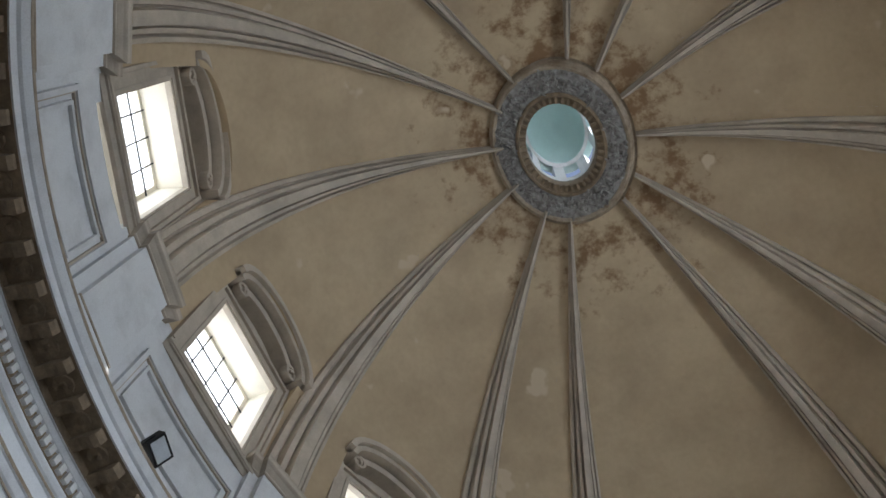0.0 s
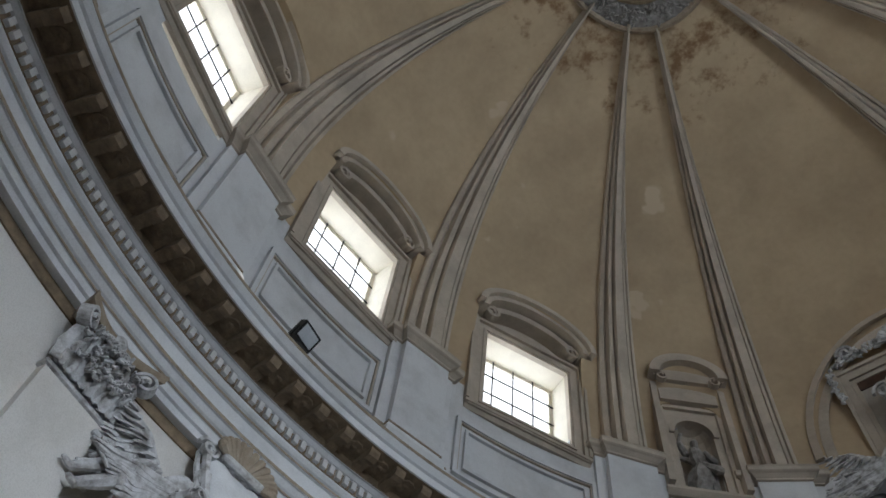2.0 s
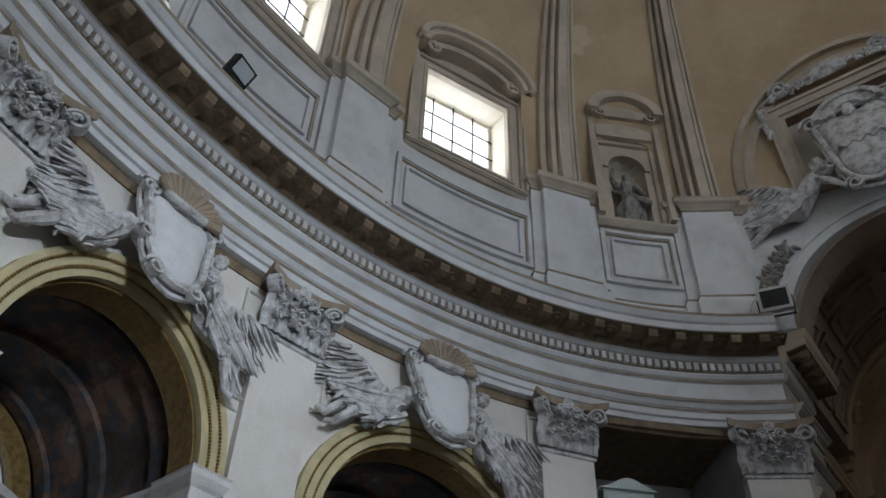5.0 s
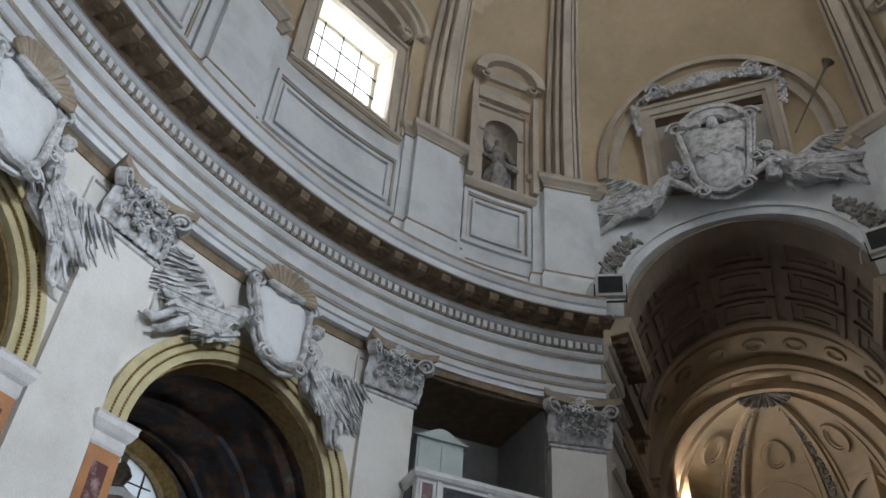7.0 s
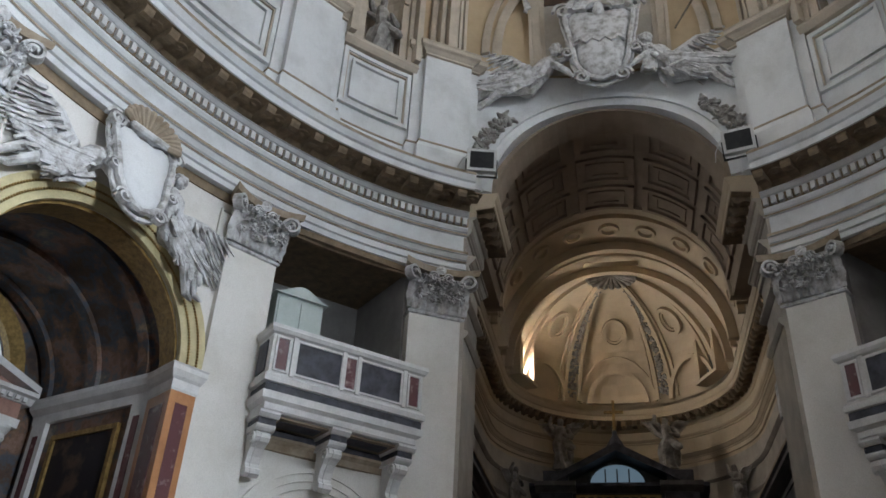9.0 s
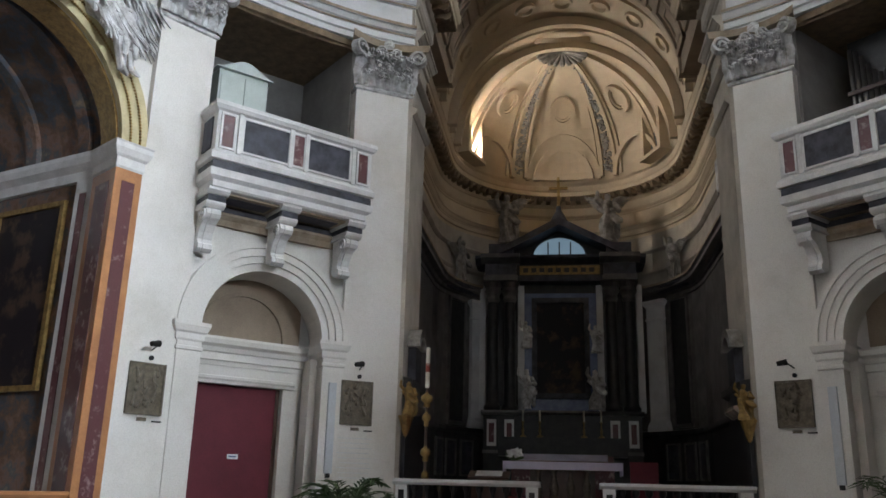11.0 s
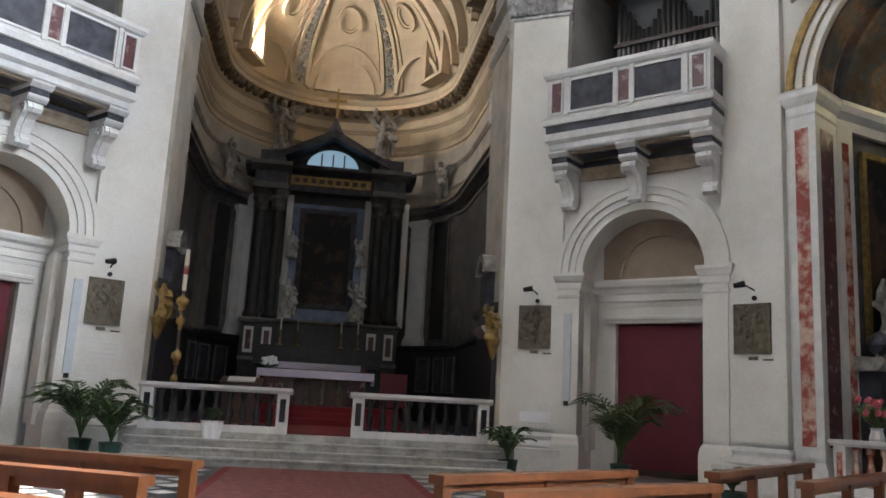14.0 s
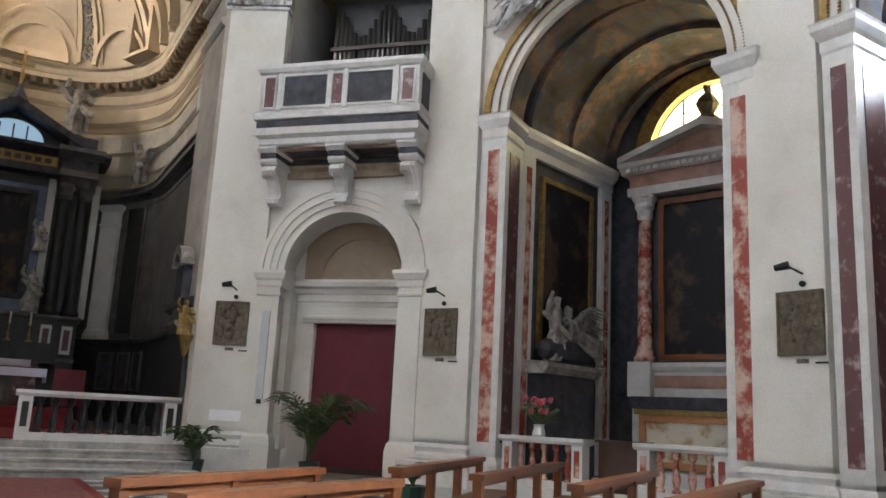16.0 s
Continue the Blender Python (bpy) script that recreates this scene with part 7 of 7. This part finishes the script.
for s in (-1, 1):
    for k, a in enumerate((28, 43)):
        q = radians(a)
        p = Vector((s * 5.45 * math.cos(q), 27.0 + 5.45 * math.sin(q), 0))
        d = Vector((-s * math.cos(q), -math.sin(q), 0))
        m = Matrix((Vector((-d.y, d.x, 0)) * 1.0, -d, Vector((0, 0, 1)))).transposed().to_4x4()
        m.translation = p
        if k == 0:
            t = thing("marble_niche", m, "tall black marble niche in a grey surround", "niche", "marble niches of the apse")
            part("field", box(-0.55, 0.55, -0.1, 0.05, 4.1, 9.3), M_BLACK, t)
            part("surround", frame_band(1.26, 5.5, 0.1, -0.16, 0.0, 6.7), M_UMBER, t)
            part("cornice", moulding(-1.3, 1.3, [(0, 9.7), (-0.3, 9.7), (-0.5, 9.95), (-0.5, 10.1), (0, 10.2)]), M_DARK, t)
            sculpture(join(figure(60 + s, 1.9), *wing((0, 0.1, 1.2), (0.5 * s, 0.1, 1.6), 0.4 * s, 5)), m @ Matrix.Translation((0, -0.25, 10.2)), "stucco figure on the apse cornice", "apse_statue", "statues of the apse", stone=M_AGED)
        else:
            t = thing("apse_pilaster", m, "grey stucco pilaster of the apse", "pilaster", "apse pilasters")
            part("shaft", box(-0.45, 0.45, -0.22, 0.05, 3.9, 9.5), M_GREY, t)
            part("shaft_base", moved(wrap(0.9, 0.3, [(0, 4.3), (0.05, 4.2), (0.1, 4.0), (0.1, 3.86), (-0.05, 3.86), (-0.05, 4.3)]), Matrix.Translation((0, -0.22, 0))), M_GREY, t)
            part("capital", join(moved(wrap(0.9, 0.3, [(0, 8.6), (0.04, 8.62), (0.04, 8.7), (0, 8.72), (-0.05, 8.72), (-0.05, 8.6)]), Matrix.Translation((0, -0.22, 0))), moved(wrap(0.94, 0.3, [(0, 9.2), (0.06, 9.3), (0.12, 9.36), (0.12, 9.5), (-0.05, 9.5), (-0.05, 9.2)]), Matrix.Translation((0, -0.22, 0)))), M_GREY, t)
    for a in (12, 24, 36):
        q = radians(a)
        d = Vector((-s * math.cos(q), -math.sin(q), 0))
        m = Matrix((Vector((-d.y, d.x, 0)), -d, Vector((0, 0, 1)))).transposed().to_4x4()
        m.translation = Vector((s * 5.38 * math.cos(q), 27.0 + 5.38 * math.sin(q), 0))
        t = thing("wainscot_panel", m, "framed marble panel in the chancel wainscot", "panel", "wainscot panels")
        part("panel_frame", frame_band(0.8, 1.5, 0.07, -0.12, 0.0, 2.6), M_UMBER, t)
        part("panel_field", box(-0.3, 0.3, -0.09, 0.0, 1.95, 3.25), M_DARK, t)
    # side wall: pilaster, window-like balcony, bust niche
    m = Matrix.Translation((s * 5.45, 19.0, 0)) @ pose(0, 0, 0, 0, 0, -90 * s)
    t = thing("chancel_tribune", m, "gilt-framed tribune opening on the chancel wall", "balcony", "chancel tribunes")
    # no hole here: a black sheet paints the dark inside
    part("opening", box(-1.1, 1.1, -0.08, 0.05, 6.4, 10.2), M_BLACK, t)
    part("frame", frame_band(2.6, 4.2, 0.2, -0.2, 0.0, 8.3), M_GOLD, t)
    part("parapet", box(-1.4, 1.4, -0.5, 0.0, 5.4, 6.5), M_DARK, t)
    for yy in (-2.4, 2.3):
        p = thing("chancel_pilaster", m @ Matrix.Translation((yy, 0, 0)), "grey stucco pilaster on the chancel wall", "pilaster", "chancel pilasters")
        part("shaft", box(-0.5, 0.5, -0.15, 0.05, 3.9, 11.3), M_GREY, p)
        part("capital", crumpled(box(-0.56, 0.56, -0.28, 0.05, 11.3, 12.5), 0.05, 4), M_STUCCO, p)
    n = thing("bust_niche", Matrix.Translation((s * 3.98, 14.5, 0)) @ pose(0, 0, 0, 0, 0, -90 * s), "dark memorial niche with a curved hood", "memorial", "chancel memorials")
    part("niche_body", box(-0.4, 0.4, -0.18, 0.02, 3.3, 4.7), M_DARK, n)
    part("niche_hood", arch_strip(0.38, 0.3, 0.6, 0.5, -0.3, 0.02, 4.7), M_AGED, n)
    part("niche_shelf", moulding(-0.6, 0.6, [(0, 3.1), (-0.15, 3.1), (-0.3, 3.25), (-0.3, 3.33), (0, 3.36)]), M_AGED, n)
    o = scaled(figure(70 + s, 0.8), 1.15, 1.15, 1.0)
    t = tagged(part("gilt_angel", ([v_ for v_ in o[0]], o[1]), M_GOLD), "small gilded angel on the pier corner", "statue", "gilded angels")
    t.matrix_world = Matrix.Translation((s * 3.78, 13.25, 2.95))
    b_ = thing("wall_bracket", Matrix.Translation((s * 3.85, 13.3, 2.75)), "gilded bracket under a small angel", "bracket", "gilded brackets")
    part("scroll", lathe([(0, -0.3), (0.05, -0.25), (0.16, 0.1), (0.2, 0.2), (0, 0.2)], 10), M_GOLD, b_)
pc = thing("paschal_candle", Matrix.Translation((-3.22, 12.4, 0.6)), "tall white paschal candle on a gilded stand", "candlestick")
part("stem", lathe([(0, 0), (0.22, 0), (0.2, 0.08), (0.06, 0.18), (0.035, 0.3), (0.03, 2.85), (0, 2.9)], 12), M_DKWOOD, pc, "dark slender stem", smooth=True)
for z_, r_ in ((0.95, 0.09), (1.45, 0.12), (2.2, 0.10), (2.62, 0.14)):
    part("gilded_knop", lathe([(0.02, z_ - 0.16), (r_ * 0.6, z_ - 0.14), (r_ * 0.5, z_ - 0.06), (r_, z_), (r_ * 0.9, z_ + 0.1), (r_ * 0.4, z_ + 0.14), (0.02, z_ + 0.2)], 12), M_GOLD, pc, "gilded knop", smooth=True)
part("candle", lathe([(0, 2.9), (0.05, 2.9), (0.05, 3.8), (0, 3.82)], 10), M_WAX, pc)
part("band", lathe([(0.054, 3.25), (0.054, 3.45)], 10), M_RED, pc)
ld = thing("lectern", Matrix.Translation((-2.2, 17.0, 0.6)), "dark wooden lectern with an open book", "lectern")
part("body", box(-0.45, 0.45, -0.3, 0.3, 0, 1.05), M_DKWOOD, ld)
part("top", moved(box(-0.55, 0.55, -0.35, 0.35, 0, 0.06), pose(0, 0, 1.08, 14)), M_DKWOOD, ld)
part("book", moved(box(-0.35, 0.35, -0.22, 0.22, 0.06, 0.1), pose(0, 0, 1.08, 14)), M_PAPER, ld)
ch = thing("sedilia_chair", Matrix.Translation((2.1, 19.0, 0.8)), "dark wooden armchair with a red seat", "chair")
part("seat", box(-0.4, 0.4, -0.35, 0.35, 0.4, 0.52), M_DOOR, ch)
part("backrest", box(-0.4, 0.4, 0.3, 0.38, 0.52, 1.4), M_DOOR, ch)
for x in (-0.36, 0.36):
    for y in (-0.3, 0.32):
        part("leg", box(x - 0.04, x + 0.04, y - 0.04, y + 0.04, 0, 0.42), M_DKWOOD, ch)

# ---- chapel rails, memorial, flowers ----
m = place(64.9, 0)
rail("chapel_rail", m @ Matrix.Translation((0, 0.1, 0.16)), -2.3, -0.42, 0.96, M_WHITE, M_RED, "white and red marble chapel rail", "chapel rails")
rail("chapel_rail", m @ Matrix.Translation((0, 0.1, 0.16)), 0.72, 2.4, 0.96, M_WHITE, M_RED, "white and red marble chapel rail", "chapel rails")
kn = thing("kneeler", m @ Matrix.Translation((0.15, 0.5, 0.16)), "dark wooden kneeler in the chapel opening", "kneeler")
part("front", box(-0.5, 0.5, -0.05, 0.0, 0, 0.92), M_DKWOOD, kn)
part("top", box(-0.54, 0.54, -0.14, 0.16, 0.92, 0.97), M_DKWOOD, kn)
part("step", box(-0.5, 0.5, 0.1, 0.55, 0, 0.16), M_DKWOOD, kn)
for s in (-1, 1):
    mm = place(-64.0, 0)
    rail("chapel_rail", mm @ Matrix.Translation((0, 0.1, 0.16)), *((-2.3, -0.6) if s < 0 else (0.6, 2.3)), 0.96, M_ORANGE, M_DARK, "yellow marble chapel rail", "chapel rails")
q = m @ Matrix.Translation((-2.72, 2.4, 0.16)) @ pose(0, 0, 0, 0, 0, 90)
tb = thing("wall_memorial", q, "dark marble wall memorial with grey marble figures", "memorial")
part("body", box(-1.0, 1.0, -0.45, 0.02, 0.0, 2.35), M_DARK, tb)
part("panel", box(-0.3, 0.3, -0.48, -0.4, 0.5, 1.9), M_DARK, tb)
part("shelf", moulding(-1.15, 1.15, [(0.02, 2.3), (-0.5, 2.3), (-0.62, 2.45), (-0.62, 2.55), (0.02, 2.6)]), M_AGED, tb)
part("sarcophagus", crumpled(capsule((-0.7, -0.3, 2.85), (0.7, -0.3, 2.85), 0.26, 0.26, 10), 0.03, 5), M_DARK, tb)
sculpture(figure(81, 1.5), q @ Matrix.Translation((-0.55, -0.35, 2.6)), "grey marble figure on a wall memorial", "memorial_statue", "memorial figures", stone=M_AGED)
sculpture(scaled(angel(83, True), 0.7, 0.7, 0.7), q @ Matrix.Translation((0.45, -0.3, 3.1)), "grey marble angel on a wall memorial", "memorial_statue", "memorial figures", stone=M_AGED)
fv = thing("flower_vase", m @ Matrix.Translation((-1.95, 0.75, 0.16)), "vase of pink flowers behind the chapel rail", "flowers")
random.seed(6)
part("vase", lathe([(0, 0.85), (0.1, 0.85), (0.14, 1.0), (0.1, 1.15), (0.12, 1.2), (0, 1.2)], 10), M_WHITE, fv)
part("stand", box(-0.15, 0.15, -0.15, 0.15, 0, 0.85), M_DKWOOD, fv)
part("foliage", join(*[capsule((0, 0, 1.2), (random.uniform(-.3, .3), random.uniform(-.3, .3), random.uniform(1.3, 1.6)), 0.02, 0.05, n=5) for i in range(30)]), M_LEAF, fv)
part("blooms", join(*[capsule((x, y, z), (x + .02, y, z + .03), 0.06, 0.05, n=6) for x, y, z in [(random.uniform(-.28, .28), random.uniform(-.28, .28), random.uniform(1.45, 1.72)) for i in range(16)]]), M_PINK, fv)

# ---- plants ----


def palm(x, y, z0, h, seed, label, pot=M_POT):
    rnd = random.Random(seed)
    p = thing("potted_palm", Matrix.Translation((x, y, z0)), label, "plant", "potted plants")
    part("pot", lathe([(0, 0), (0.17, 0), (0.22, 0.32), (0.24, 0.34), (0.2, 0.34), (0.19, 0.3), (0, 0.3)], 14), pot, p)
    for i in range(26):
        a = rnd.uniform(0, 2 * math.pi)
        reach, up = rnd.uniform(0.35, 0.8) * h * 0.6, rnd.uniform(0.65, 1.05) * h
        v, f = [], []
        prev = None
        pts = []
        for k in range(9):
            t = k / 8
            r = reach * t ** 1.4
            pts.append(Vector((r * math.cos(a), r * math.sin(a), 0.3 + up * (t - 0.42 * t ** 3))))
        out = [bar(pts[k], pts[k + 1], 0.018) for k in range(8)]
        sd = Vector((-math.sin(a), math.cos(a), 0))
        for k in range(3, 9):
            for j in range(2):
                b = pts[k].lerp(pts[k - 1], 0.5 * j)
                for sg in (-1, 1):
                    d = (sd * sg * 0.9 + (pts[k] - pts[k - 1]).normalized() * 0.9 + Vector((0, 0, -0.35))).normalized() * (0.30 * h * 0.6) * rnd.uniform(.7, 1.1)
                    w = d.cross(Vector((0, 0, 1))).normalized() * 0.028
                    mid = b + d * 0.55 + Vector((0, 0, 0.02))
                    out.append(([b, mid + w, b + d, mid - w], [(0, 1, 2, 3)]))
        part("frond", join(*out), M_LEAF, p)
    return p


palm(-4.75, 11.55, 0.0, 2.0, 1, "potted palm with long arching fronds on the floor")
palm(-3.95, 10.6, 0.0, 1.4, 2, "smaller potted palm beside the altar steps")
palm(3.75, 10.9, 0.0, 1.1, 3, "small potted palm beside the altar steps")
palm(6.2, 11.0, 0.0, 2.4, 4, "tall potted palm in front of a red door")
palm(-6.5, 5.9, 0.0, 0.55, 5, "low green plant on the floor by the benches")
palm(5.9, 5.6, 0.0, 0.6, 6, "low green plant on the floor by the benches")
palm(-2.2, 11.15, 0.47, 0.45, 7, "small plant in a white pot on the altar steps", M_PAPER)

# ---- benches ----


def bench(a, b, name_label):
    """A pew from a to b (plan points of its back rail): slatted back, seat, kneeler rail and square posts."""
    a, b = Vector((*a, 0)), Vector((*b, 0))
    d = (b - a)
    L = d.length
    d.normalize()
    y = Vector((-d.y, d.x, 0))
    m = Matrix((d, y, Vector((0, 0, 1)))).transposed().to_4x4()
    m.translation = a
    k = thing("bench", m, name_label, "bench", "benches of the hall")
    part("top_rail", box(-0.03, L + 0.03, -0.09, 0.06, 0.82, 0.88), M_WOOD, k)
    part("back_board", box(0.02, L - 0.02, -0.035, 0.005, 0.765, 0.82), M_WOOD, k)
    n = 3 if L < 3 else 4
    for i in range(n):
        x = 0.04 + (L - 0.08) * i / (n - 1)
        part("post", box(x - 0.045, x + 0.045, -0.06, 0.03, 0.0, 0.82), M_WOOD, k)
        part("seat_support", box(x - 0.03, x + 0.03, -0.5, -0.06, 0.30, 0.42), M_WOOD, k)
        part("front_leg", box(x - 0.035, x + 0.035, -0.5, -0.43, 0.0, 0.42), M_WOOD, k)
    part("seat", box(-0.02, L + 0.02, -0.54, -0.06, 0.42, 0.46), M_WOOD, k)
    part("kneeler", box(0.0, L, 0.12, 0.3, 0.16, 0.20), M_WOOD, k)
    part("lower_rail", box(0.04, L - 0.04, -0.02, 0.02, 0.30, 0.37), M_WOOD, k)


for a, b in (((-5.35, 2.7), (-3.3, 1.0)), ((-5.2, 1.2), (-3.68, 0.05)), ((-2.78, -0.44), (-1.13, -1.24)), ((-2.76, 0.77), (-1.02, 0.0)), ((-2.87, -1.66), (-1.2, -2.45)),
             ((0.65, -0.36), (2.55, 1.04)), ((0.86, -1.3), (2.77, -0.1)), ((3.44, 1.25), (6.0, 3.85)), ((3.9, 0.5), (6.7, 3.0)), ((4.25, -0.5), (7.0, 1.55)), ((4.3, -1.58), (7.4, 0.35))):
    bench(a, b, "varnished honey-coloured wooden bench with a rail back")

# ---- floor inlay: white squares in a dark field ----
tagged(part("floor_inlay", box(-6.2, 6.2, 2.6, 10.3, 0.0, 0.004), M_DKFLOOR), "dark marble field inlaid with white squares", "floor", kind="structure")
tile = None
TQ = [(-0.16, -0.16, 0.0), (0.16, -0.16, 0.0), (0.16, 0.16, 0.0), (-0.16, 0.16, 0.0), (-0.155, -0.155, 0.006), (0.155, -0.155, 0.006), (0.155, 0.155, 0.006), (-0.155, 0.155, 0.006)]
TF = [(4, 5, 6, 7), (0, 1, 5, 4), (1, 2, 6, 5), (2, 3, 7, 6), (3, 0, 4, 7)]
n = 0
for i in range(-9, 10):
    for j in range(8, 23):
        x, y = i * 0.62 + (0.31 if j % 2 else 0), j * 0.45
        if -1.95 < x < 1.8 or n >= 300 or y > 10.2:
            continue
        mt = Matrix.Translation((x, y, 0.003)) @ pose(0, 0, 0, 0, 0, 45)
        if tile is None:
            tile = part("tile", (TQ, TF), M_TILE, floor)
            tile.matrix_basis = mt
        else:
            twin(tile, "tile", floor, mt)
        n += 1
